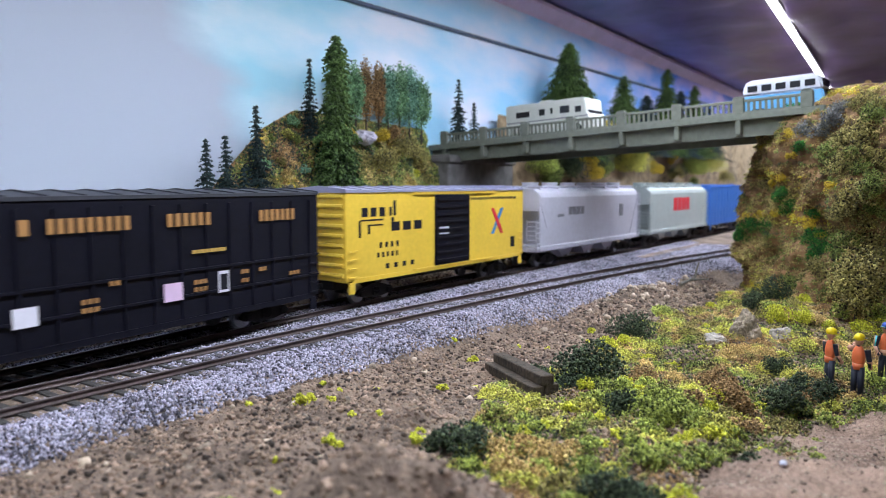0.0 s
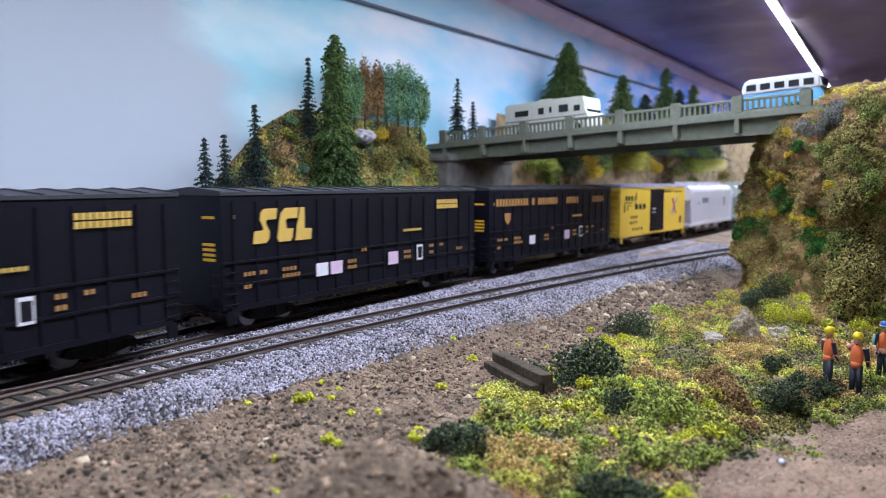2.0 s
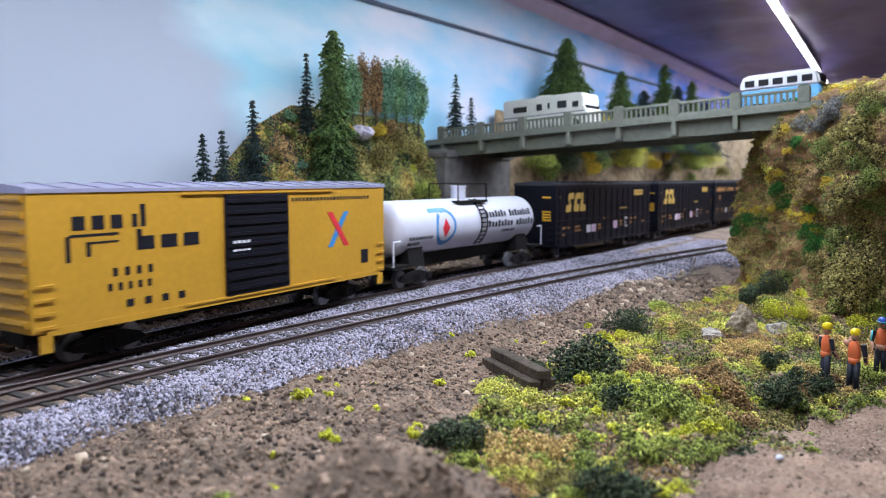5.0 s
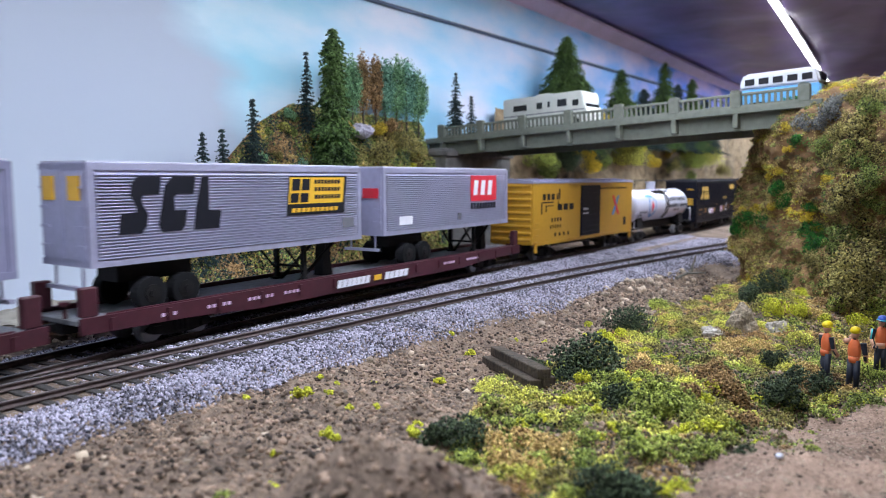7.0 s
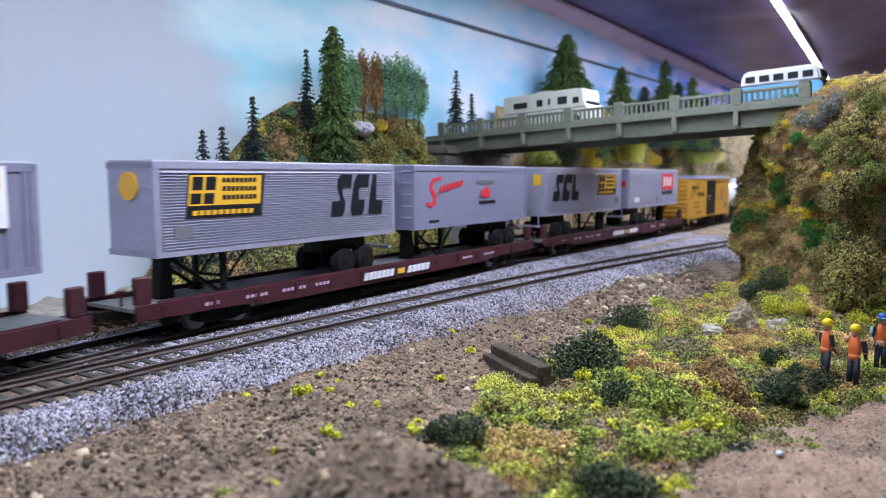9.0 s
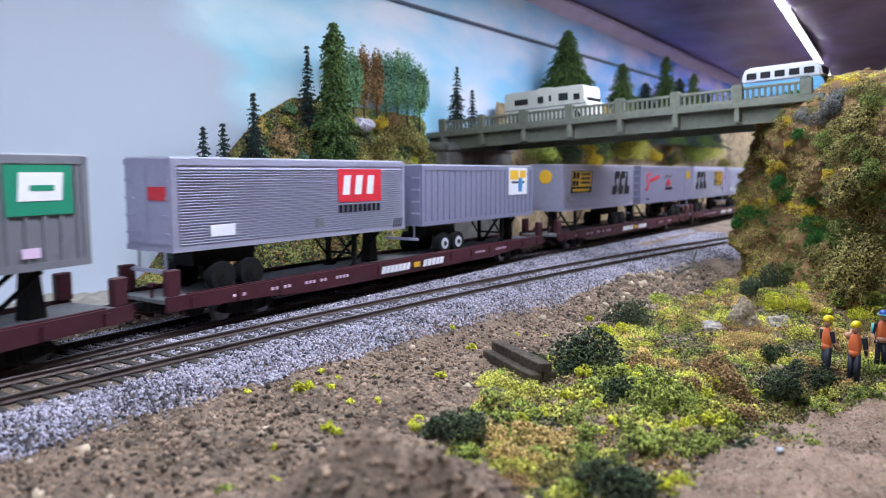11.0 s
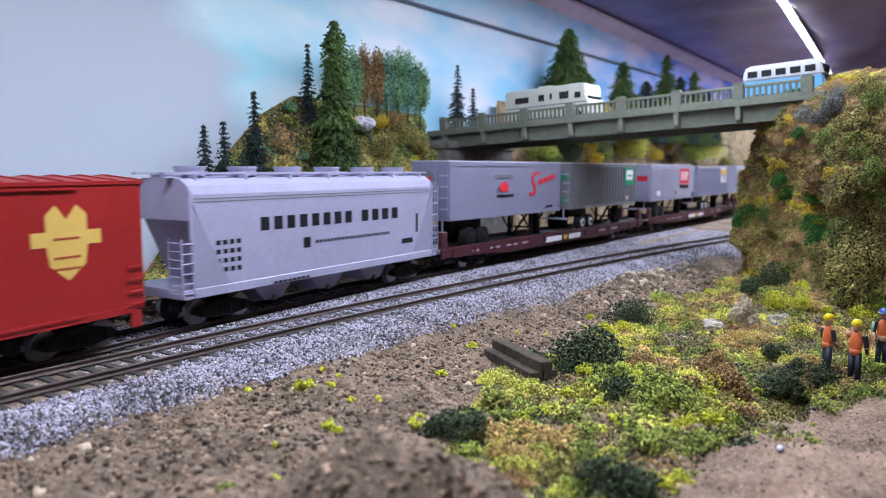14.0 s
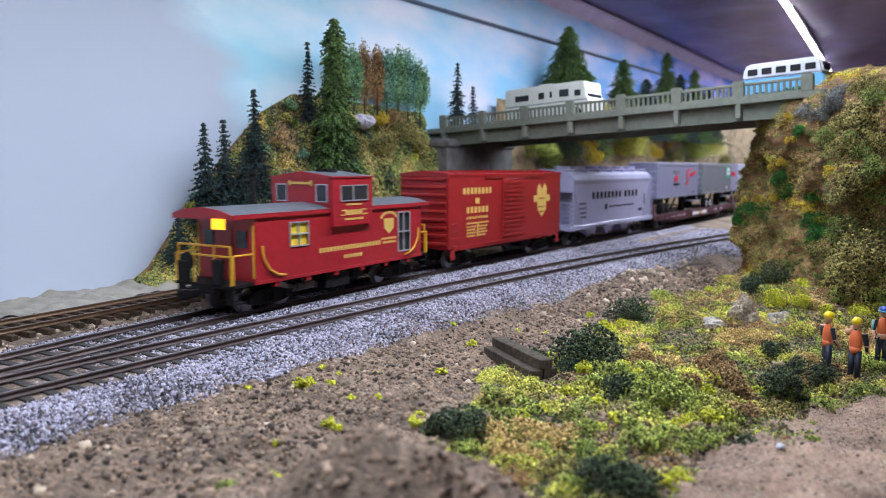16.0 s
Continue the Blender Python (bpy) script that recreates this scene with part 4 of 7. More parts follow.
    # emblem: an open blue ring with a red diamond
    bm = bmesh.new()
    cx, cz = -0.0348, 0.0318
    pts = []
    for k in range(33):
        a = math.radians(115 - k * 345 / 32)
        pts.append((cx + 0.0102 * math.cos(a), cz + 0.0108 * math.sin(a), cx + 0.0080 * math.cos(a), cz + 0.0082 * math.sin(a)))
    def skin(x, z):
        return (x, -math.sqrt((r + 0.00014) ** 2 - (z - zc) ** 2), z)
    vs = [(bm.verts.new(skin(p[0], p[1])), bm.verts.new(skin(p[2], p[3]))) for p in pts]
    for p, q in zip(vs, vs[1:]):
        bm.faces.new((p[0], q[0], q[1], p[1]))
    tl = [bm.verts.new(skin(*q)) for q in ((cx - 0.0150, 0.0400), (cx - 0.0147, 0.0424), (cx - 0.002, 0.0426), (cx - 0.002, 0.0402))]
    bm.faces.new(tl)
    part("marking", bm, M_BLUEMARK, c, "blue ring emblem")
    bm = bmesh.new()
    rowsz = [(0.0255 + 0.0112 * k / 8, 0.0036 * (1 - abs(k - 4) / 4) + 0.0001) for k in range(9)]
    cells = [(bm.verts.new(skin(cx - h, z)), bm.verts.new(skin(cx + h, z))) for z, h in rowsz]
    for p, q in zip(cells, cells[1:]):
        bm.faces.new((p[0], p[1], q[1], q[0]))
    part("marking", bm, M_REDMARK, c, "red diamond")
    ends(c, L, 0.060)
    return c


def hopper(rear, front, paint, label, z0, z1, marks):
    L = front - rear
    c = car("covered_hopper", rear, front, label, "covered hopper", "freight cars", L * 0.36)
    w = 0.0165
    # rounded body over sloped hoppers
    sec = [(-w, 0.0150), (w, 0.0150), (w, z1 - 0.0065), (w * 0.93, z1 - 0.0032), (w * 0.72, z1 - 0.0008), (0, z1), (-w * 0.72, z1 - 0.0008), (-w * 0.93, z1 - 0.0032), (-w, z1 - 0.0065)]
    bm = bmesh.new()
    prism(bm, sec, "x", -L / 2 + 0.006, L / 2 - 0.006)
    # the body's lower corners run inwards
    for v in bm.verts:
        if v.co.z < 0.02:
            v.co.x *= 0.80
    body = part("body", bm, paint, c)
    part("side_sill", B(-L / 2 + 0.002, L / 2 - 0.002, -w - 0.0006, w + 0.0006, 0.0115, 0.0152, bevel=0.0003), paint, c)
    for s in (-1, 1):
        for y in (-w, w):
            bm = bmesh.new()
            prism(bm, [(s * (L / 2 - 0.007), 0.0152), (s * (L / 2 - 0.0058), 0.0152), (s * (L / 2 - 0.0058), z1 - 0.005), (s * (L / 2 - 0.007), z1 - 0.005)], "y", y - 0.0005, y + 0.0005)
            part("post", bm, paint, c)
        part("end_plate", B(min(s * (L / 2 - 0.0062), s * (L / 2 - 0.0056)), max(s * (L / 2 - 0.0062), s * (L / 2 - 0.0056)), -w, w, z1 - 0.016, z1 - 0.004), paint, c)
        # flat triangle for the end slope; the lilac car's is darkened as shade
        bm = bmesh.new()
        prism(bm, [(s * (L / 2 - 0.0065), 0.0155), (s * (L / 2 - 0.0065), z1 - 0.010), (s * (L / 2 - 0.024), 0.0155)], "y", -w - 0.0002, -w + 0.0002)
        part("shadow_panel", bm, M_HOPSHADE if paint is M_HOPWHITE else paint, c, "flat panel in place of the shaded, recessed end slope")
        ladder(c, paint, s * (L / 2 - 0.002), -w + 0.004, 0.012, z1 - 0.004 if s > 0 else 0.034, 0.007, 7, "y")
        ladder(c, paint, s * (L / 2 - 0.004), -w - 0.0008, 0.012, 0.034 if s < 0 else z1 - 0.006, 0.005, 6)
    for x in (-L * 0.2, 0.0, L * 0.2):
        bm = bmesh.new()
        prism(bm, [(x - L * 0.09, 0.0152), (x + L * 0.09, 0.0152), (x + 0.005, 0.0045), (x - 0.005, 0.0045)], "y", -0.011, 0.011)
        part("hopper_chute", bm, paint, c)
        bm = bmesh.new()
        cyl(bm, (x, -0.0125, 0.005), (x, 0.0125, 0.005), 0.0012, 10)
        part("outlet", bm, M_WHEEL, c)
    part("running_board", B(-L / 2 + 0.001, L / 2 - 0.001, -0.0095, -0.0065, z1 + 0.0008, z1 + 0.0016), paint, c)
    part("running_board", B(-L / 2 + 0.001, L / 2 - 0.001, 0.0065, 0.0095, z1 + 0.0008, z1 + 0.0016), paint, c)
    for k in range(7):
        x = -L / 2 + L * (k + 0.5) / 7
        part("bracket", B(x - 0.0006, x + 0.0006, -0.013, 0.013, z1 - 0.003, z1 + 0.0009), paint, c)
    for k in range(6):
        x = -L / 2 + L * (k + 0.75) / 6.5
        bm = bmesh.new()
        cyl(bm, (x, 0, z1 - 0.001), (x, 0, z1 + 0.0030), 0.0058, 18)
        cyl(bm, (x, 0, z1 + 0.0030), (x, 0, z1 + 0.0040), 0.0062, 18)
        part("hatch", bm, paint, c, "round roof hatch")
    y = -w
    if marks == "black":
        for z in (z1 - 0.0095, z1 - 0.0083):
            plate(c, M_GREYTR, -L / 2 + 0.008, L / 2 - 0.008, z, z + 0.0004, y)
        bars(c, M_DKMARK, -0.0461, 0.0145, 0.0345, 0.0400, 8, y, 0.38)
        bars(c, M_DKMARK, 0.0191, 0.0515, 0.0345, 0.0400, 4, y, 0.38)
        bars(c, M_DKMARK, -0.0135, 0.0419, 0.0267, 0.0281, 22, y, 0.35)
        plate(c, M_DKMARK, -0.0212, -0.0170, 0.0252, 0.0298, y)
        for z in (0.0305, 0.0270, 0.0235, 0.0200):
            bars(c, M_DKMARK, -0.0690, -0.0555, z, z + 0.0018, 4, y, 0.4)
        plate(c, M_DKMARK, 0.0520, 0.0619, 0.0209, 0.0234, y)
        bars(c, M_DKMARK, 0.0650, 0.0672, 0.0260, 0.0360, 1, y, 0.1)
        bars(c, M_DKMARK, -0.04, -0.018, 0.0120, 0.0130, 8, y - 0.0007, 0.3)
    elif marks == "grey":
        plate(c, M_LILAC, -0.02, 0.02, 0.0395, 0.0396, y)
        bars(c, M_GREYTR, -0.045, -0.018, 0.0360, 0.0420, 4, y, 0.15)
        bars(c, M_GREYTR, -0.062, -0.052, 0.0350, 0.0370, 3, y, 0.3)
        plate(c, M_GREYTR, 0.050, 0.058, 0.032, 0.042, y)
    elif marks == "red":
        bars(c, M_REDMARK, -0.022, 0.032, 0.0320, 0.0450, 4, y, 0.12)
    ends(c, L, L * 0.36)
    return c


def flatcar(rear, front, label):
    L = front - rear
    c = car("flatcar", rear, front, label, "flatcar", "trailer flatcars", L * 0.37)
    w = 0.0162
    bm = bmesh.new()
    prism(bm, [(-L / 2, 0.0085), (-L / 2 + 0.045, 0.0078), (-L / 2 + 0.075, 0.0060), (L / 2 - 0.075, 0.0060), (L / 2 - 0.045, 0.0078), (L / 2, 0.0085), (L / 2, 0.0138), (-L / 2, 0.0138)], "y", -w, -w + 0.0012)
    part("side_sill", bm, M_MAROON, c)
    bm = bmesh.new()
    prism(bm, [(-L / 2, 0.0085), (-L / 2 + 0.045, 0.0078), (-L / 2 + 0.075, 0.0060), (L / 2 - 0.075, 0.0060), (L / 2 - 0.045, 0.0078), (L / 2, 0.0085), (L / 2, 0.0138), (-L / 2, 0.0138)], "y", w - 0.0012, w)
    part("side_sill", bm, M_MAROON, c)
    part("deck", B(-L / 2 + 0.001, L / 2 - 0.001, -w + 0.0012, w - 0.0012, 0.0110, 0.0124), M_DECK, c, "grey worn deck")
    part("centre_sill", B(-L / 2 + 0.001, L / 2 - 0.001, -0.004, 0.004, 0.0072, 0.0110), M_TRUCK, c)
    for y in (-w + 0.002, w - 0.002):
        part("rub_rail", B(-L / 2 + 0.01, L / 2 - 0.01, y - 0.0006, y + 0.0006, 0.0124, 0.0142), M_MAROON, c)
    for k in range(14):
        x = -L / 2 + L * (k + 0.5) / 14
        part("stake", B(x - 0.001, x + 0.001, -w - 0.0006, -w + 0.0001, 0.0085, 0.0128), M_MAROON, c)
    # hitches that hold the trailers' noses, and the upright end brackets
    for s in (-1, 1):
        part("end_bracket", B(s * (L / 2 - 0.004) - 0.003, s * (L / 2 - 0.004) + 0.003, -w + 0.001, -w + 0.004, 0.0138, 0.0235, bevel=0.0004), M_MAROON, c)
        part("end_bracket", B(s * (L / 2 - 0.004) - 0.003, s * (L / 2 - 0.004) + 0.003, w - 0.004, w - 0.001, 0.0138, 0.0235, bevel=0.0004), M_MAROON, c)
        bm = bmesh.new()
        cyl(bm, (s * (L / 2 + 0.001), -0.009, 0.0135), (s * (L / 2 + 0.001), -0.009, 0.0185), 0.0006, 8)
        cyl(bm, (s * (L / 2 + 0.001), -0.009, 0.0178), (s * (L / 2 + 0.001), -0.009, 0.0190), 0.0017, 12)
        part("brake_wheel", bm, M_MAROON, c)
    bars(c, M_WHMARK, -0.032, -0.008, 0.0080, 0.0116, 7, -w - 0.0006, 0.16, 0.25)
    bars(c, M_WHMARK, 0.004, 0.024, 0.0080, 0.0116, 5, -w - 0.0006, 0.16, 0.25)
    plate(c, M_YELMARK, -0.0045, 0.0012, 0.0085, 0.0112, -w - 0.0006)
    for x, n in ((-0.105, 5), (-0.085, 6), (-0.065, 5), (0.06, 5), (0.085, 6), (-0.125, 3)):
        bars(c, M_PINKMARK, x, x + 0.0024 * n, 0.0098, 0.0111, n, -w, 0.4)
    ends(c, L, L * 0.37)
    return c


def trailer(flat, flat_mid, flat_truck, rear, front, label, skin, marks, nose=1, ribs="fine", z0=0.0298, z1=0.0640):
    """A road trailer; nose: +1 where its front faces the train's head."""
    L = front - rear
    c = thing("trailer", pose(0, 0, 0), label, "trailer", "road trailers on flatcars")
    MOVING.append((c, flat_mid, flat_truck, (rear + front) / 2 - flat_mid))
    w = 0.0138
    body = part("body", B(-L / 2, L / 2, -w, w, z0, z1, bevel=0.0006), skin, c)
    part("roof", B(-L / 2 + 0.0004, L / 2 - 0.0004, -w + 0.0004, w - 0.0004, z1, z1 + 0.0005), M_WHITE, c)
    part("top_rail", B(-L / 2, L / 2, -w - 0.0004, w + 0.0004, z1 - 0.0026, z1 - 0.0003), skin, c)
    part("bottom_rail", B(-L / 2, L / 2, -w - 0.0005, w + 0.0005, z0 - 0.0004, z0 + 0.0018), skin, c)
    if ribs == "fine":
        n = 27
        for i in range(n):
            z = z0 + 0.0025 + (z1 - z0 - 0.0065) * i / (n - 1)
            rib = prism(bmesh.new(), [(-w + 0.0001, z - 0.00042), (-w - 0.0008, z - 0.00030), (-w - 0.0008, z - 0.00012), (-w + 0.0001, z + 0.00045)], "x", -L / 2 + 0.003, L / 2 - 0.003)
            part("side_rib", rib, skin, c)
    elif ribs == "posts":
        n = 22
        for i in range(n):
            x = -L / 2 + 0.004 + (L - 0.008) * i / (n - 1)
            part("side_post", B(x - 0.0006, x + 0.0006, -w - 0.0006, -w + 0.0001, z0 + 0.002, z1 - 0.0028), skin, c)
    for s in (-1, 1):
        for x in (s * (L / 2 - 0.0012),):
            part("corner_post", B(x - 0.0012, x + 0.0012, -w - 0.0004, -w + 0.0004, z0, z1 - 0.0003), skin, c)
    back = -nose * L / 2
    # doors with hinges and bars on the rear end, smooth rivet bands on the nose
    for s in (-1, 1):
        d = part("rear_door", B(min(back, back - nose * 0.0004), max(back, back - nose * 0.0004), min(s * 0.0004, s * w * 0.93), max(s * 0.0004, s * w * 0.93), z0 + 0.0025, z1 - 0.003), skin, c)
        for k in range(4):
            z = z0 + 0.006 + k * 0.0065
            part("hinge", B(min(back - nose * 0.0009, back), max(back - nose * 0.0009, back), min(s * w * 0.55, s * w * 0.93), max(s * w * 0.55, s * w * 0.93), z, z + 0.0009), M_SILVER, d)
    for k in range(5):
        z = z0 + 0.006 + k * 0.0062
        f = -back
        part("nose_bar", B(min(f, f + nose * 0.0005), max(f, f + nose * 0.0005), -w * 0.9, -w * 0.45, z, z + 0.0009), M_SILVER, c)
    # running gear: bogie at the rear, landing legs near the nose
    bx = -nose * (L / 2 - 0.030)
    axle = part("bogie_frame", B(bx - 0.0155, bx + 0.0155, -0.006, 0.006, 0.0225, z0), M_TRUCK, c)
    for sx in (-0.0072, 0.0072):
        for y in (-0.0112, 0.0112):
            bm = bmesh.new()
            cyl(bm, (bx + sx, y - 0.0026, 0.01835), (bx + sx, y + 0.0026, 0.01835), 0.00595, 22)
            t = part("tyre", bm, M_TYRE, axle)
            bm = bmesh.new()
            s = -1 if y < 0 else 1
            cyl(bm, (bx + sx, y + s * 0.0018, 0.01835), (bx + sx, y + s * 0.0029, 0.01835), 0.0032, 16)
            part("rim", bm, M_WHITE if marks in ("green", "logo") else M_TRUCK, axle)
            bm = bmesh.new()
            cyl(bm, (bx + sx, y + s * 0.0029, 0.01835), (bx + sx, y + s * 0.0034, 0.01835), 0.0014, 10)
            part("hub", bm, M_TRUCK, axle)
    lx = nose * (L / 2 - 0.034)
    bm = bmesh.new()
    for y in (-0.0085, 0.0085):
        box(bm, lx - 0.001, lx + 0.001, y - 0.001, y + 0.001, 0.0124, z0)
        box(bm, lx - 0.0022, lx + 0.0022, y - 0.0018, y + 0.0018, 0.0124, 0.0134)
        cyl(bm, (lx, y, 0.0165), (lx - nose * 0.013, y, z0), 0.0006, 6)
        part("landing_leg", bm, M_TRUCK, c, "black landing leg")
        bm = bmesh.new()
    cyl(bm, (lx, -0.0085, 0.019), (lx, 0.0085, 0.019), 0.0006, 6)
    part("leg_brace", bm, M_TRUCK, c)
    bm = bmesh.new()
    hx = nose * (L / 2 - 0.012)
    prism(bm, [(hx - 0.0035, 0.0124), (hx + 0.0035, 0.0124), (hx + 0.0016, z0), (hx - 0.0016, z0)], "y", -0.0028, 0.0028)
    for y in (-0.006, 0.006):
        cyl(bm, (hx - nose * 0.022, y, 0.0126), (hx, y, z0 - 0.002), 0.0009, 6)
    part("hitch", bm, M_TRUCK, c, "black trailer hitch")
    part("bumper", B(back - 0.001 if nose > 0 else back - 0.001, back + 0.001, -0.011, 0.011, 0.0215, 0.0228), M_SILVER, c)
    bm = bmesh.new()
    for y in (-0.008, 0.008):
        cyl(bm, (back + nose * 0.001, y, 0.0222), (back + nose * 0.001, y, z0), 0.0005, 6)
    part("bumper_post", bm, M_SILVER, c)
    y = -w - 0.0008 if ribs == "fine" else -w - 0.0003
    if marks in ("scl_rear", "scl_front"):
        a = {"scl_rear": -0.0580, "scl_front": 0.0222}[marks]
        h0, h1 = z0 + 0.0100, z0 + 0.0295
        for i, shape in enumerate(INITIALS):
            initial(c, M_DKMARK, shape, a + i * (0.0152 if marks == "scl_rear" else 0.0134) - 0.001, 0.0140 if marks == "scl_rear" else 0.0124, h0, h1, y)
        b = {"scl_rear": 0.0190, "scl_front": -0.0575}[marks]
        pl = plate(c, M_DKMARK, b, b + 0.0370, z0 + 0.0130, z0 + 0.0298, y, label="yellow and black panel", lean=0.12)
        plate(pl, M_YELMARK, b + 0.0010, b + 0.0360, z0 + 0.0178, z0 + 0.0292, y - 0.0001, lean=0.12)
        bars(pl, M_DKMARK, b + 0.0030, b + 0.0150, z0 + 0.0236, z0 + 0.0286, 2, y - 0.0002, 0.2, 0.12)
        bars(pl, M_DKMARK, b + 0.0020, b + 0.0140, z0 + 0.0184, z0 + 0.0224, 2, y - 0.0002, 0.2, 0.12)
        for z in (0.0264, 0.0231, 0.0198):
            bars(pl, M_DKMARK, b + 0.0170, b + 0.0345, z0 + z, z0 + z + 0.0018, 8, y - 0.0002, 0.25, 0.12)
        bars(pl, M_YELMARK, b + 0.0030, b + 0.0330, z0 + 0.0142, z0 + 0.0160, 10, y - 0.0002, 0.3, 0.12)
        plate(c, M_GREYTR, b - 0.005 if marks == "scl_front" else b + 0.036, b + 0.003 if marks == "scl_front" else b + 0.044, z0 + 0.0060, z0 + 0.0105, y)
        # yellow emblem on the end
        e = -L / 2
        if marks == "scl_front":
            bm = bmesh.new()
            cyl(bm, (e - 0.0010, 0.0, z1 - 0.0090), (e - 0.0002, 0.0, z1 - 0.0090), 0.0052, 24)
            part("marking", bm, M_YELMARK, c, "round yellow emblem")
        else:
            for yy in (-0.0075, 0.0075):
                part("marking", B(e - 0.0010, e - 0.0004, yy - 0.0032, yy + 0.0032, z1 - 0.0125, z1 - 0.0045), M_YELMARK, c)
    elif marks in ("ln", "ln2"):
        pl = plate(c, M_REDMARK, 0.0185, 0.0503, z0 + 0.0150, z0 + 0.0304, y, label="red square panel")
        bars(pl, M_WHMARK, 0.0215, 0.0475, z0 + 0.0185, z0 + 0.0275, 3, y - 0.0001, 0.45, 0.15)
        bars(c, M_DKMARK, 0.0190, 0.0503, z0 + 0.0102, z0 + 0.0138, 9, y, 0.3)
        plate(c, M_WHMARK, -0.054, -0.042, z0 + 0.0045, z0 + 0.0090, y)
        plate(c, M_GREYTR, 0.004, 0.008, z0 + 0.0045, z0 + 0.0085, y)
        part("marking", B(-L / 2 - 0.0010, -L / 2 - 0.0004, -0.0115, -0.0015, z1 - 0.0155, z1 - 0.0105), M_REDMARK, c)
        if marks == "ln2":
            bm = bmesh.new()
            for k in range(4):
                prism(bm, [(0.0600 + k * 0.002, z0 + 0.001), (0.0608 + k * 0.002, z0 + 0.001), (0.0622 + k * 0.002, z0 + 0.0055), (0.0614 + k * 0.002, z0 + 0.0055)], "y", y - 0.0001, y + 0.0001)
            part("marking", bm, M_DKMARK, c, "black warning stripes")
    elif marks in ("s_rear", "s_front"):
        a, b = (-0.0537, -0.0010) if marks == "s_rear" else (0.0247, -0.0207)
        # a red script word and a small red animal shape over a dark line
        curve = ((0, 0.06), (0.30, 0.0), (0.52, 0.10), (0.56, 0.30), (0.42, 0.46), (0.28, 0.60), (0.30, 0.80), (0.52, 0.94), (1.0, 1.0))
        bm = bmesh.new()
        for k, (p, q) in enumerate(zip(curve, curve[1:])):
            t = 0.0007 + 0.0008 * math.sin((k + 0.5) / 8 * math.pi)
            lo, hi = [(a + v[0] * 0.0135, z0 + 0.0125 + v[1] * 0.0150) for v in (p, q)]
            n = Vector((lo[1] - hi[1], hi[0] - lo[0])).normalized() * t
            e = Vector((hi[0] - lo[0], hi[1] - lo[1])).normalized() * 0.0004
            prism(bm, [(lo[0] - e[0] - n[0], lo[1] - e[1] - n[1]), (hi[0] + e[0] - n[0], hi[1] + e[1] - n[1]), (hi[0] + e[0] + n[0], hi[1] + e[1] + n[1]), (lo[0] - e[0] + n[0], lo[1] - e[1] + n[1])], "y", y - 0.0001 - 0.00002 * (k % 2), y + 0.0001)
        part("marking", bm, M_REDMARK, c, "red curved flourish")
        for i in range(7):
            x = a + 0.0115 + i * 0.0037
            plate(c, M_REDMARK, x, x + 0.0026, z0 + 0.0192 + 0.0006 * i, z0 + 0.0228 + 0.0006 * i, y, lean=0.3)
        bars(c, M_GREYTR, b, b + 0.0230, z0 + 0.0238, z0 + 0.0262, 9, y, 0.3)
        bm = bmesh.new()
        prism(bm, [(b + 0.007, z0 + 0.0157), (b + 0.016, z0 + 0.0152), (b + 0.017, z0 + 0.0192), (b + 0.014, z0 + 0.0219), (b + 0.010, z0 + 0.0212), (b + 0.006, z0 + 0.0187)], "y", y - 0.0001, y + 0.0001)
        part("marking", bm, M_REDMARK, c, "red rounded emblem")
        for k in range(4):
            plate(c, M_GREYTR, b + 0.002 + 0.001 * k, b + 0.006, z0 + 0.0152 + 0.0013 * k, z0 + 0.0156 + 0.0013 * k, y)
        bars(c, M_DKMARK, b + 0.003, b + 0.0240, z0 + 0.0117, z0 + 0.0135, 9, y, 0.25)
        bars(c, M_DKMARK, a + 0.002 if marks == "s_rear" else 0.048, a + 0.012 if marks == "s_rear" else 0.058, z0 + 0.0030, z0 + 0.0042, 5, y, 0.3)
        bm = bmesh.new()
        cyl(bm, (-L / 2 - 0.0010, 0.001, z1 - 0.0100), (-L / 2 - 0.0004, 0.001, z1 - 0.0100), 0.0050, 20)
        part("marking", bm, M_GREYTR, c, "round grey emblem")
        part("marking", B(-L / 2 - 0.0012, -L / 2 - 0.0008, -0.002, 0.004, z1 - 0.0115, z1 - 0.0090), M_REDMARK, c)
    elif marks == "green":
        pl = plate(c, M_GREENMARK, 0.0377, 0.0600, z0 + 0.0162, z0 + 0.0312, y - 0.0004, label="green square panel")
        plate(pl, M_WHMARK, 0.0415, 0.0560, z0 + 0.0205, z0 + 0.0290, y - 0.0006, lean=0.1)
        plate(pl, M_GREENMARK, 0.0455, 0.0535, z0 + 0.0235, z0 + 0.0252, y - 0.0007)
        plate(c, M_PINKMARK, 0.0420, 0.0480, z0 + 0.0035, z0 + 0.0065, y - 0.0004)
        part("marking", B(-L / 2 - 0.0010, -L / 2 - 0.0004, -0.0105, -0.0020, z1 - 0.0125, z1 - 0.0085), M_GREENMARK, c)
        for z in (0.0045, 0.0065, 0.0085):
            part("marking", B(-L / 2 - 0.0010, -L / 2 - 0.0004, -0.011, -0.002, z0 + z, z0 + z + 0.0008), M_GREENMARK, c)
    elif marks == "logo":
        pl = plate(c, M_WHMARK, 0.0308, 0.0566, z0 + 0.0140, z0 + 0.0318, y - 0.0004, label="white square panel")
        plate(pl, M_YELMARK, 0.0325, 0.0440, z0 + 0.0240, z0 + 0.0300, y - 0.0006)
        plate(pl, M_BLUEMARK, 0.0440, 0.0490, z0 + 0.0160, z0 + 0.0250, y - 0.0007)
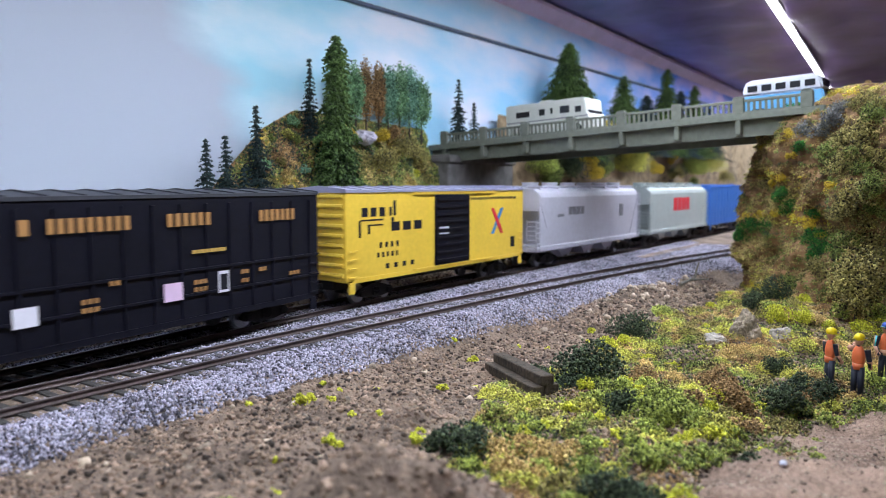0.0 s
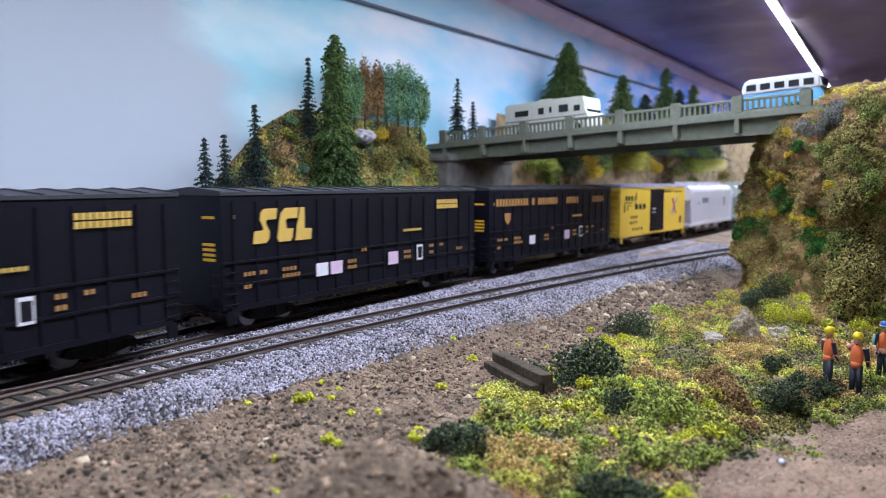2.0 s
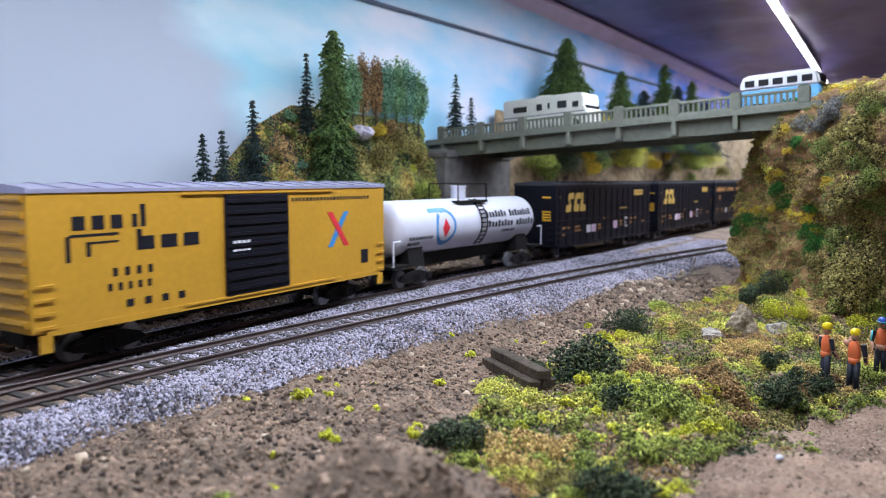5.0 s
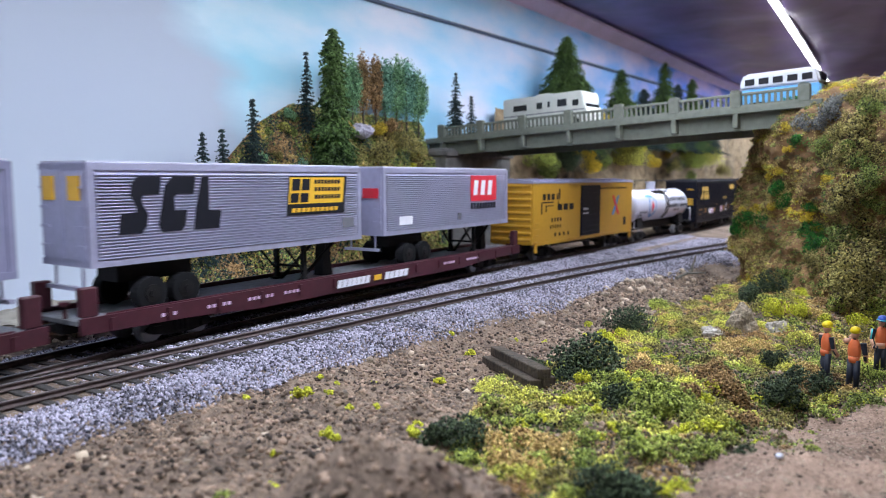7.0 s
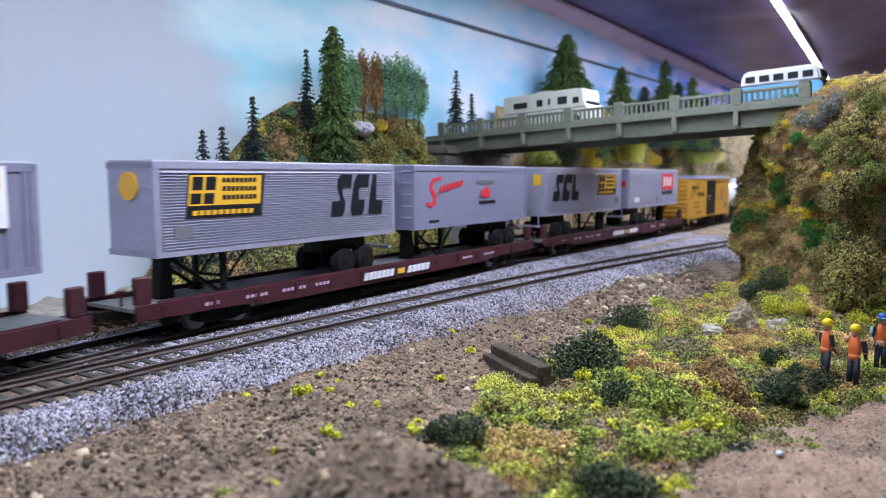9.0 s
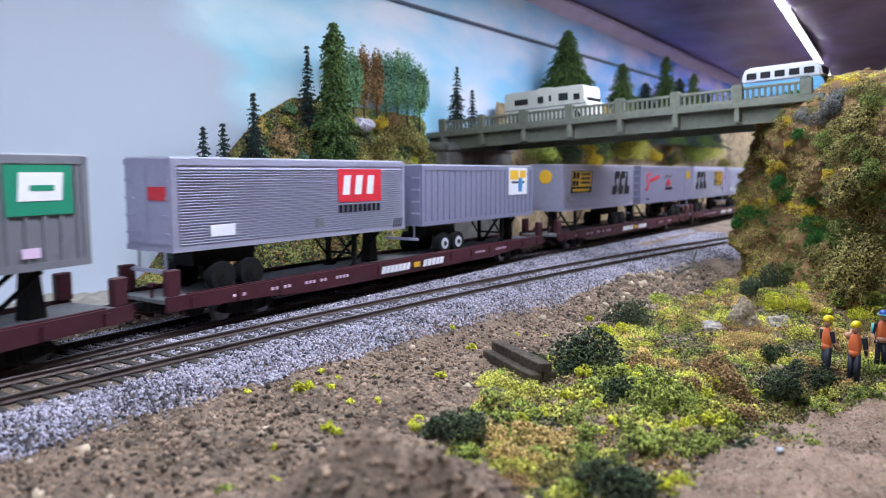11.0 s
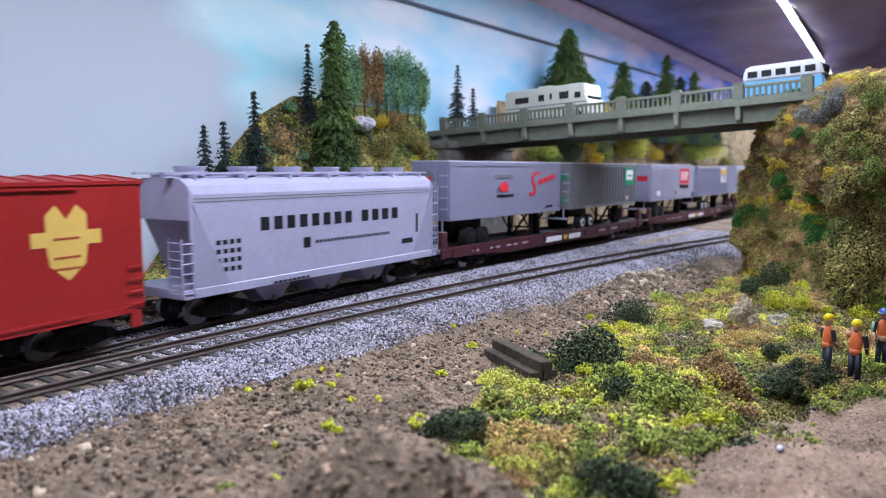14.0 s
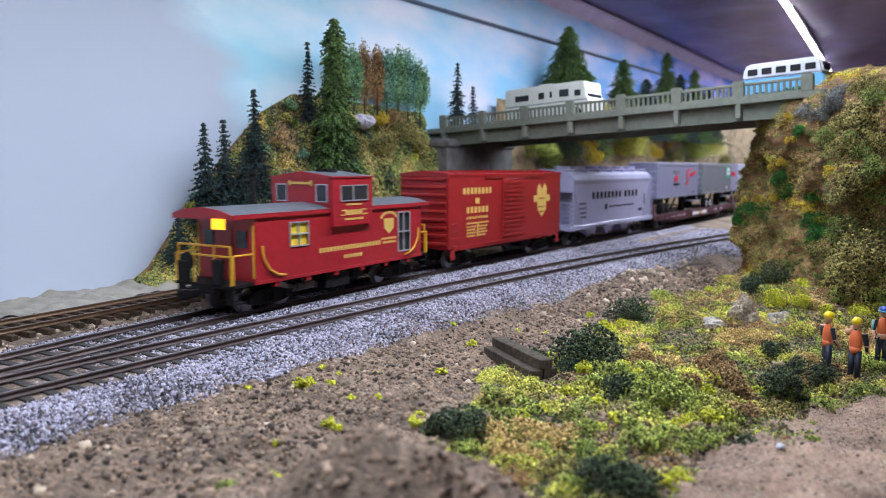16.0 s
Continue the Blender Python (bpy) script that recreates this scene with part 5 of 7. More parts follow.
        bars(pl, M_DKMARK, 0.0350, 0.0530, z0 + 0.0215, z0 + 0.0230, 5, y - 0.0006, 0.2)
        plate(pl, M_YELMARK, 0.0460, 0.0545, z0 + 0.0250, z0 + 0.0300, y - 0.0006)
    return c


def caboose():
    rear, front = -2.9030, -2.7600
    L = front - rear
    c = car("caboose", rear, front, "scarlet wide-vision caboose with yellow trim and grey roof", "caboose", "freight cars", 0.045)
    mid = (rear + front) / 2
    b0, b1 = -2.8881 - mid, -2.7692 - mid
    w, z0, z1 = 0.0172, 0.0128, 0.0395
    M_ROOFGREY = mat("caboose_roof_grey", (0.1, 0.105, 0.125), 0.5, var=0.1)
    M_TRIMY = mat("yellow_trim_paint", (0.6, 0.3, 0.02), 0.45, var=0.05)
    M_PANE = mat("window_frame_metal", (0.5, 0.5, 0.55), 0.3, metal=0.6, var=0.05)
    M_INSIDE = mat("yellow_interior", (0.7, 0.5, 0.03), 0.7)
    # side walls with true window openings
    holes = [(-0.0365, -0.0258, 0.0260, 0.0356), (0.0415, 0.0512, 0.0165, 0.0360)]
    bm = bmesh.new()
    xs = [b0, holes[0][0], holes[0][1], holes[1][0], holes[1][1], b1]
    for a, b, h in zip(xs, xs[1:], (None, holes[0], None, holes[1], None)):
        if h is None:
            box(bm, a, b, -w, -w + 0.0012, z0, z1)
        else:
            box(bm, a, b, -w, -w + 0.0012, z0, h[2])
            box(bm, a, b, -w, -w + 0.0012, h[3], z1)
    box(bm, b0, b1, w - 0.0012, w, z0, z1)
    box(bm, b0, b0 + 0.0012, -w + 0.0012, w - 0.0012, z0, z1)
    box(bm, b1 - 0.0012, b1, -w + 0.0012, w - 0.0012, z0, z1)
    box(bm, b0, b1, -w + 0.0012, w - 0.0012, z0, z0 + 0.001)
    body = part("body", bm, M_CABRED, c)
    part("interior", B(b0 + 0.002, b1 - 0.002, -w + 0.008, -w + 0.0085, z0 + 0.001, z1 - 0.001), M_INSIDE, body, "yellow interior lining")
    for h in holes:
        wd = part("window", B(h[0], h[1], -w + 0.0006, -w + 0.0008, h[2], h[3]), M_GLASSDK if h is holes[1] else M_INSIDE, body)
        bm = bmesh.new()
        for a, b, q, r in ((h[0] - 0.0004, h[1] + 0.0004, h[2] - 0.0006, h[2]), (h[0] - 0.0004, h[1] + 0.0004, h[3], h[3] + 0.0006), (h[0] - 0.0006, h[0], h[2], h[3]), (h[1], h[1] + 0.0006, h[2], h[3]), (h[0], h[1], (h[2] + h[3]) / 2 - 0.0003, (h[2] + h[3]) / 2 + 0.0003), ((h[0] + h[1]) / 2 - 0.0002, (h[0] + h[1]) / 2 + 0.0002, h[2], h[3])):
            box(bm, a, b, -w - 0.0004, -w + 0.0006, q, r)
        part("frame", bm, M_PANE, wd, "silver window frame")
    bm = bmesh.new()
    prism(bm, [(-w - 0.0006, z1), (w + 0.0006, z1), (w + 0.0006, z1 + 0.0010), (w * 0.6, z1 + 0.0030), (0, z1 + 0.0040), (-w * 0.6, z1 + 0.0030), (-w - 0.0006, z1 + 0.0010)], "x", -L / 2 + 0.0035, L / 2 - 0.0025)
    roof = part("roof", bm, M_ROOFGREY, c, "grey roof")
    for y in (-w - 0.0009, w + 0.0005):
        part("roof_edge", B(-L / 2 + 0.0033, L / 2 - 0.0023, y, y + 0.0004, z1 - 0.0006, z1 + 0.0012), M_CABRED, c)
    bm = bmesh.new()
    prism(bm, [(-w - 0.0006, z1 - 0.0008), (w + 0.0006, z1 - 0.0008), (w + 0.0006, z1 + 0.0011), (w * 0.6, z1 + 0.0031), (0, z1 + 0.0041), (-w * 0.6, z1 + 0.0031), (-w - 0.0006, z1 + 0.0011)], "x", -L / 2 + 0.0028, -L / 2 + 0.0035)
    part("roof_end", bm, M_CABRED, c)
    # cupola, wider than the body
    c0, c1 = -2.8425 - mid, -2.8140 - mid
    cw, t0, t1 = 0.0192, 0.0325, 0.0545
    bm = bmesh.new()
    box(bm, c0, c1, -w + 0.0004, w - 0.0004, z1 + 0.0015, t1)
    cup = part("cupola", bm, M_CABRED, c, "red cupola with windows")
    part("side_bay", B(c0, c1, -cw, -w + 0.0004, t0, t1), M_CABRED, cup)
    part("side_bay", B(c0, c1, w - 0.0004, cw, t0, t1), M_CABRED, cup)
    bm = bmesh.new()
    prism(bm, [(-cw - 0.0004, t1), (cw + 0.0004, t1), (cw + 0.0004, t1 + 0.0006), (0, t1 + 0.0030), (-cw - 0.0004, t1 + 0.0006)], "x", c0 - 0.0006, c1 + 0.0006)
    part("cupola_roof", bm, M_CABRED, cup)
    bm = bmesh.new()
    prism(bm, [(-cw * 0.97, t1 + 0.0008), (0, t1 + 0.0031), (cw * 0.97, t1 + 0.0008), (0, t1 + 0.0029)], "x", c0 + 0.0004, c1 - 0.0004)
    part("roof_sheet", bm, M_ROOFGREY, cup)
    for a, b in ((c0 + 0.0055, c0 + 0.0135), (c0 + 0.0142, c1 - 0.0042)):
        p = part("cupola_window", B(a, b, -cw - 0.0002, -cw + 0.0001, t0 + 0.0118, t0 + 0.0182), M_GLASSDK, cup, "dark window")
        bm = bmesh.new()
        for q, r, s, t in ((a - 0.0005, b + 0.0005, t0 + 0.0112, t0 + 0.0118), (a - 0.0005, b + 0.0005, t0 + 0.0182, t0 + 0.0187), (a - 0.0005, a, t0 + 0.0118, t0 + 0.0182), (b, b + 0.0005, t0 + 0.0118, t0 + 0.0182)):
            box(bm, q, r, -cw - 0.0005, -cw + 0.0001, s, t)
        part("frame", bm, M_PANE, p)
    for y in (-0.0125, 0.0125):
        p = part("cupola_window", B(c0 - 0.0002, c0 + 0.0001, y - 0.0030, y + 0.0030, t0 + 0.0115, t0 + 0.0187), M_GLASSDK, cup, "dark window")
        bm = bmesh.new()
        for q, r, s, t in ((y - 0.0035, y + 0.0035, t0 + 0.0110, t0 + 0.0115), (y - 0.0035, y + 0.0035, t0 + 0.0187, t0 + 0.0192), (y - 0.0035, y - 0.0030, t0 + 0.0115, t0 + 0.0187), (y + 0.0030, y + 0.0035, t0 + 0.0115, t0 + 0.0187)):
            box(bm, c0 - 0.0005, c0 + 0.0001, q, r, s, t)
        part("frame", bm, M_PANE, p)
    def ribbon(parent, x0, x1, z, y, n):
        bars(parent, M_GOLD, x0 + 0.003, x1 - 0.003, z - 0.0012, z + 0.0012, n, y, 0.25)
        for s, x in ((-1, x0), (1, x1)):
            plate(parent, M_GOLD, min(x, x - s * 0.003), max(x, x - s * 0.003), z + 0.0008, z + 0.0014, y, lean=-s * 1.5)
            plate(parent, M_GOLD, min(x, x - s * 0.003), max(x, x - s * 0.003), z - 0.0014, z - 0.0008, y, lean=s * 1.5)
    ribbon(cup, c0 + 0.0055, c1 - 0.0045, t0 + 0.0060, -cw, 8)
    bars(cup, M_GOLD, c0 + 0.009, c1 - 0.008, t0 + 0.0092, t0 + 0.0101, 8, -cw, 0.3)
    bars(cup, M_GOLD, c0 + 0.008, c1 - 0.007, t0 + 0.0024, t0 + 0.0034, 10, -cw, 0.3)
    part("marking", B(c0 - 0.0008, c0 - 0.0005, -0.0065, 0.0065, t1 - 0.0030, t1 - 0.0018), M_GOLD, cup)
    part("marking", B(c0 - 0.0008, c0 - 0.0005, -0.0075, -0.0060, t1 - 0.0036, t1 - 0.0012), M_GOLD, cup)
    part("marking", B(c0 - 0.0008, c0 - 0.0005, 0.0060, 0.0075, t1 - 0.0036, t1 - 0.0012), M_GOLD, cup)
    # chimneys and vents
    for x, y, zb, h, r in ((b0 + 0.0195, 0.004, z1 + 0.0035, 0.0155, 0.0011), (0.0270, 0.004, z1 + 0.0035, 0.0150, 0.0010), (c0 + 0.010, -0.002, t1 + 0.0020, 0.0018, 0.0008), (c0 + 0.017, -0.002, t1 + 0.0020, 0.0022, 0.0020)):
        bm = bmesh.new()
        cyl(bm, (x, y, zb - 0.001), (x, y, zb + h), r, 12)
        cyl(bm, (x, y, zb + h - 0.0022), (x, y, zb + h), r * 1.8 + 0.0004, 12)
        cyl(bm, (x, y, zb - 0.001), (x, y, zb + 0.0012), r * 1.6, 12)
        part("chimney", bm, M_TRUCK, c, "black stove pipe")
    # writing, shield, swoops
    y = -w
    bars(c, M_GOLD, -0.0185, 0.0268, 0.0211, 0.0232, 19, y, 0.3)
    bars(c, M_GOLD, -0.0018, 0.0123, 0.0170, 0.0187, 6, y, 0.3)
    sx = 0.0335
    bm = bmesh.new()
    prism(bm, [(sx - 0.0040, 0.0338), (sx + 0.0040, 0.0338), (sx + 0.0040, 0.0290), (sx, 0.0260), (sx - 0.0040, 0.0290)], "y", y - 0.00012, y + 0.0001)
    part("marking", bm, M_GOLD, c, "gold shield")
    bm = bmesh.new()
    for k in range(7):
        a = math.radians(15 + k * 25)
        xx, zz = sx + 0.0062 * math.cos(a), 0.0338 + 0.0030 * math.sin(a)
        box(bm, xx - 0.0009, xx + 0.0009, y - 0.00012, y + 0.0001, zz - 0.0007, zz + 0.0007)
    part("marking", bm, M_GOLD, c)
    bars(c, M_GOLD, sx - 0.0065, sx + 0.0065, 0.0232, 0.0243, 7, y, 0.2)
    bars(c, M_GOLD, sx - 0.005, sx + 0.006, 0.0212, 0.0223, 6, y, 0.2)
    for s, xe in ((1, b0), (-1, b1)):
        bm = bmesh.new()
        pts = [(xe + s * 0.0035, 0.0275), (xe + s * 0.0040, 0.0225), (xe + s * 0.0070, 0.0175), (xe + s * 0.0120, 0.0148), (xe + s * 0.0165, 0.0142)]
        for p, q in zip(pts, pts[1:]):
            cyl(bm, (p[0], y - 0.0007, p[1]), (q[0], y - 0.0007, q[1]), 0.0005, 8)
        part("handrail", bm, M_TRIMY, c, "curved yellow handrail")
    part("side_sill", B(b0, b1, -w - 0.0003, w + 0.0003, z0 - 0.0010, z0 + 0.0003), M_CABRED, c)
    for k in range(6):
        x = b0 + 0.012 + (b1 - b0 - 0.024) * k / 5
        part("bracket", B(x - 0.0014, x + 0.0014, -w + 0.0002, -w + 0.0012, z0 - 0.0030, z0), M_CABRED, c)
    part("underframe", B(-L / 2 + 0.002, L / 2 - 0.002, -0.007, 0.007, 0.0088, z0 - 0.0002), M_TRUCK, c)
    part("battery_box", B(-0.012, 0.004, -0.0155, -0.009, 0.0040, 0.0115, bevel=0.0004), M_TRUCK, c)
    part("tool_box", B(0.0075, 0.016, -0.0150, -0.009, 0.0065, 0.0118, bevel=0.0004), M_TRUCK, c)
    # end platforms with yellow rails, steps, brake wheel and the end door
    for s, xe in ((-1, -L / 2), (1, L / 2)):
        be = b0 if s < 0 else b1
        part("platform", B(min(xe + (-s) * 0.002, be), max(xe + (-s) * 0.002, be), -w + 0.001, w - 0.001, z0 - 0.0012, z0), M_TRUCK, c)
        bm = bmesh.new()
        xr = xe - s * 0.0035
        for yy in (-0.0155, -0.006, 0.006, 0.0155):
            cyl(bm, (xr, yy, z0), (xr, yy, 0.0282), 0.00045, 6)
        for z in (0.0242, 0.0282):
            cyl(bm, (xr, -0.0155, z), (xr, 0.0155, z), 0.00045, 6)
        part("end_railing", bm, M_TRIMY, c, "yellow end railing")
        bm = bmesh.new()
        for yy in (-0.0165, 0.0165):
            cyl(bm, (be + s * 0.0002, yy, 0.0145), (be + s * 0.0002, yy, 0.0360), 0.0005, 6)
            cyl(bm, (xr, yy, 0.0130), (xr, yy, 0.0245), 0.0008, 6)
            cyl(bm, (be, yy, 0.0245), (xr, yy, 0.0245), 0.0004, 6)
        part("grab_rail", bm, M_TRIMY, c, "yellow corner grab rail")
        for yy in (-0.0145, 0.0145):
            st = part("steps", B(min(xr, xr - s * 0.006), max(xr, xr - s * 0.006), yy - 0.0022, yy + 0.0022, 0.0050, 0.0058), M_TRUCK, c)
            part("tread", B(min(xr, xr - s * 0.006), max(xr, xr - s * 0.006), yy - 0.0018, yy + 0.0018, 0.0088, 0.0094), M_TRUCK, st)
            part("riser", B(min(xr, xr - s * 0.0006), max(xr, xr - s * 0.0006), yy - 0.0022, yy + 0.0022, 0.0055, z0), M_TRUCK, st)
        part("end_door", B(min(be, be + s * 0.0005), max(be, be + s * 0.0005), -0.0042, 0.0042, z0, 0.0350), M_CABRED, c)
        for yy in (-0.0100, 0.0100):
            part("end_window", B(min(be, be + s * 0.0004), max(be, be + s * 0.0004), yy - 0.0030, yy + 0.0030, 0.0265, 0.0335), M_GLASSDK, c, "dark end window")
        bm = bmesh.new()
        cyl(bm, (xr + s * 0.001, 0.0085, 0.0215), (xr + s * 0.0016, 0.0085, 0.0215), 0.0036, 16)
        part("brake_wheel", bm, M_TRUCK, c)
    part("lamp", B(-L / 2 + 0.0020, -L / 2 + 0.0028, -0.0140, -0.0070, 0.0350, 0.0392), glow("caboose_lamp_glow", (1.0, 0.55, 0.02), 1.2), c, "glowing yellow end lamp")
    part("air_box", B(-L / 2 + 0.0012, -L / 2 + 0.0040, -0.0120, -0.0070, 0.0128, 0.0230, bevel=0.0004), M_TRUCK, c)
    part("air_box", B(-L / 2 + 0.0012, -L / 2 + 0.0036, 0.0080, 0.0140, 0.0128, 0.0215, bevel=0.0004), M_TRUCK, c)
    ends(c, L, 0.045)
    return c


def red_boxcar(rear, front):
    c, L, y = boxcar(rear, front, "red boxcar with ribbed ends and gold heraldic shield", M_RED, M_RED, 0.0112, 0.0555, "freight cars", 0, True, (-0.012, 0.0169, 13))
    bars(c, M_GOLD, -0.0560, -0.0231, 0.0436, 0.0474, 8, y, 0.38)
    plate(c, M_GOLD, -0.0425, -0.0382, 0.0378, 0.0412, y)
    bars(c, M_GOLD, -0.0520, -0.0268, 0.0323, 0.0360, 6, y, 0.38)
    bars(c, M_GOLD, -0.0519, -0.0275, 0.0288, 0.0302, 8, y, 0.45)
    plate(c, M_GOLD, -0.0524, -0.0275, 0.0258, 0.0266, y)
    for i, z in enumerate((0.0236, 0.0218, 0.0200, 0.0182)):
        bars(c, M_GOLD, -0.0520, -0.0415 - 0.001 * (i % 2), z, z + 0.0010, 4, y, 0.3)
        bars(c, M_GOLD, -0.0385, -0.0285 - 0.002 * (i % 2), z, z + 0.0010, 4, y, 0.3)
    plate(c, M_GOLD, -0.0408, -0.0392, 0.0180, 0.0255, y)
    sx = 0.0427
    bm = bmesh.new()
    prism(bm, [(sx - 0.0070, 0.0455), (sx - 0.0070, 0.0405), (sx - 0.0118, 0.0405), (sx - 0.0118, 0.0360), (sx - 0.0070, 0.0360), (sx - 0.0060, 0.0300), (sx, 0.0252), (sx + 0.0060, 0.0300), (sx + 0.0070, 0.0360), (sx + 0.0118, 0.0360), (sx + 0.0118, 0.0405), (sx + 0.0070, 0.0405), (sx + 0.0070, 0.0455), (sx + 0.0035, 0.0485), (sx, 0.0440), (sx - 0.0035, 0.0485)], "y", y - 0.00012, y + 0.0001)
    part("marking", bm, M_GOLD, c, "gold heraldic shield")
    for z in (0.0378, 0.0320, 0.0285):
        bars(c, M_RED, sx - 0.0045, sx + 0.0045, z, z + 0.0008, 6, y - 0.0001, 0.3)
    return c


# the train, from its head to its tail
boxcar(0.5165, 0.6920, "blue boxcar near the head of the train", M_BLUE, M_BLUE, 0.0110, 0.0560, "freight cars", 12, True)
hopper(0.3081, 0.5042, M_GREENGREY, "green-grey covered hopper with red lettering bars", 0.0115, 0.0560, "red")
hopper(0.0966, 0.2898, M_LILAC, "pale grey covered hopper with faded lettering bars", 0.0115, 0.0560, "grey")
railbox(-0.0964, 0.0786, M_YELLOW, "bright yellow boxcar with black door and bold logo")
black_car(-0.3042, -0.1165, "black ribbed boxcar with gold lettering bars and shield", "gold")
black_car(-0.5120, -0.3216, "black ribbed boxcar with slanted gold initials", "scl")
black_car(-0.7244, -0.5337, "black ribbed boxcar with slanted gold initials", "scl")
tank_car(-0.9120, -0.7390)
railbox(-1.0996, -0.9199, M_ORANGE, "deep yellow boxcar with black door and bold logo")
FLATS = []
for rear, front in ((-1.4235, -1.1140), (-1.7445, -1.4370), (-2.0740, -1.7640), (-2.4040, -2.0900)):
    flatcar(rear, front, "maroon flatcar carrying two road trailers")
    FLATS.append(((rear + front) / 2, (front - rear) * 0.37))
trailer(0, *FLATS[0], -1.4180, -1.2797, "silver ribbed trailer with slanted black initials and yellow panel", M_SILVER, "scl_rear", 1)
trailer(0, *FLATS[0], -1.2620, -1.1285, "silver ribbed trailer with a red square panel", M_SILVER, "ln", 1)
trailer(0, *FLATS[1], -1.7345, -1.5945, "silver ribbed trailer with yellow panel and black initials", M_SILVER, "scl_front", -1)
trailer(0, *FLATS[1], -1.5770, -1.4445, "smooth pale grey trailer with red script and emblem", M_PALETR, "s_rear", -1, "none")
trailer(0, *FLATS[2], -2.0690, -1.9280, "silver ribbed trailer with a red square panel", M_SILVER, "ln2", 1)
trailer(0, *FLATS[2], -1.9120, -1.7790, "grey panelled trailer with a white logo panel", M_PALETR, "logo", 1, "posts", z1=0.0625)
trailer(0, *FLATS[3], -2.3935, -2.2535, "smooth pale grey trailer with red script and emblem", M_PALETR, "s_front", 1, "none")
trailer(0, *FLATS[3], -2.2360, -2.1040, "dark grey panelled trailer with a green square panel", M_GREYTR, "green", 1, "posts")
hopper(-2.5835, -2.4100, M_HOPWHITE, "white covered hopper with black lettering bars", 0.0115, 0.0565, "black")
red_boxcar(-2.7417, -2.6000)
caboose()


# ---- plants ----
def clump_points(r, h, seed, size):
    """Points over a lumpy dome of radius r and height h."""
    g = np.random.default_rng(seed)
    lumps = 6 + int(r * 500)
    a, d = g.uniform(0, 2 * np.pi, lumps), r * 0.62 * np.sqrt(g.random(lumps))
    cx, cy = d * np.cos(a), d * np.sin(a)
    cr = r * g.uniform(0.3, 0.5, lumps)
    cz = np.maximum(h * (1 - (d / r) ** 2) - cr * 0.7, cr * 0.2) * g.uniform(0.6, 1.1, lumps)
    n = int(60 + 2.6 * (r * (r + h)) / size ** 2)
    k = g.integers(0, lumps, n)
    u = g.normal(size=(n, 3))
    u /= np.linalg.norm(u, axis=1)[:, None]
    u *= (g.uniform(0.72, 1.06, n) + (g.random(n) < 0.12) * g.uniform(0, 0.22, n))[:, None]
    p = np.stack([cx[k], cy[k], cz[k]], 1) + u * cr[k][:, None]
    return p[p[:, 2] > -0.001]


NAMES = {"dark": "dark green foam bush on the ground", "green": "green foam bush among ground cover", "olive": "olive foam bush among ground cover", "yellow": "bright yellow-green foam tuft on soil",
         "rust": "rust-coloured foam shrub in the turf", "gold": "golden yellow foam tuft on the slope", "redbrown": "brown withered shrub in the turf", "emerald": "emerald green foam bush", "grey": "grey lichen bush", "blue_green": "blue-green foam crown", "teal_leaf": "pale teal foam crown", "moss_olive": "olive brown leafy bush", "moss_green": "deep green leafy bush"}


def bush(kind, x, y, z, r, h, seed, where=""):
    size = 0.0006 if r < 0.012 else 0.0009
    p = clump_points(r, h, seed, size)
    v, f = crumbs(p, RNG.uniform(size * 0.6, size * 1.35, len(p)), "tet", 0.4)
    ob = raw("bush", v, f, FOAM[kind], NAMES[kind] + where, "bush", "")
    ob.location = (x, y, z)
    ob["group"] = "foam bushes"
    return ob


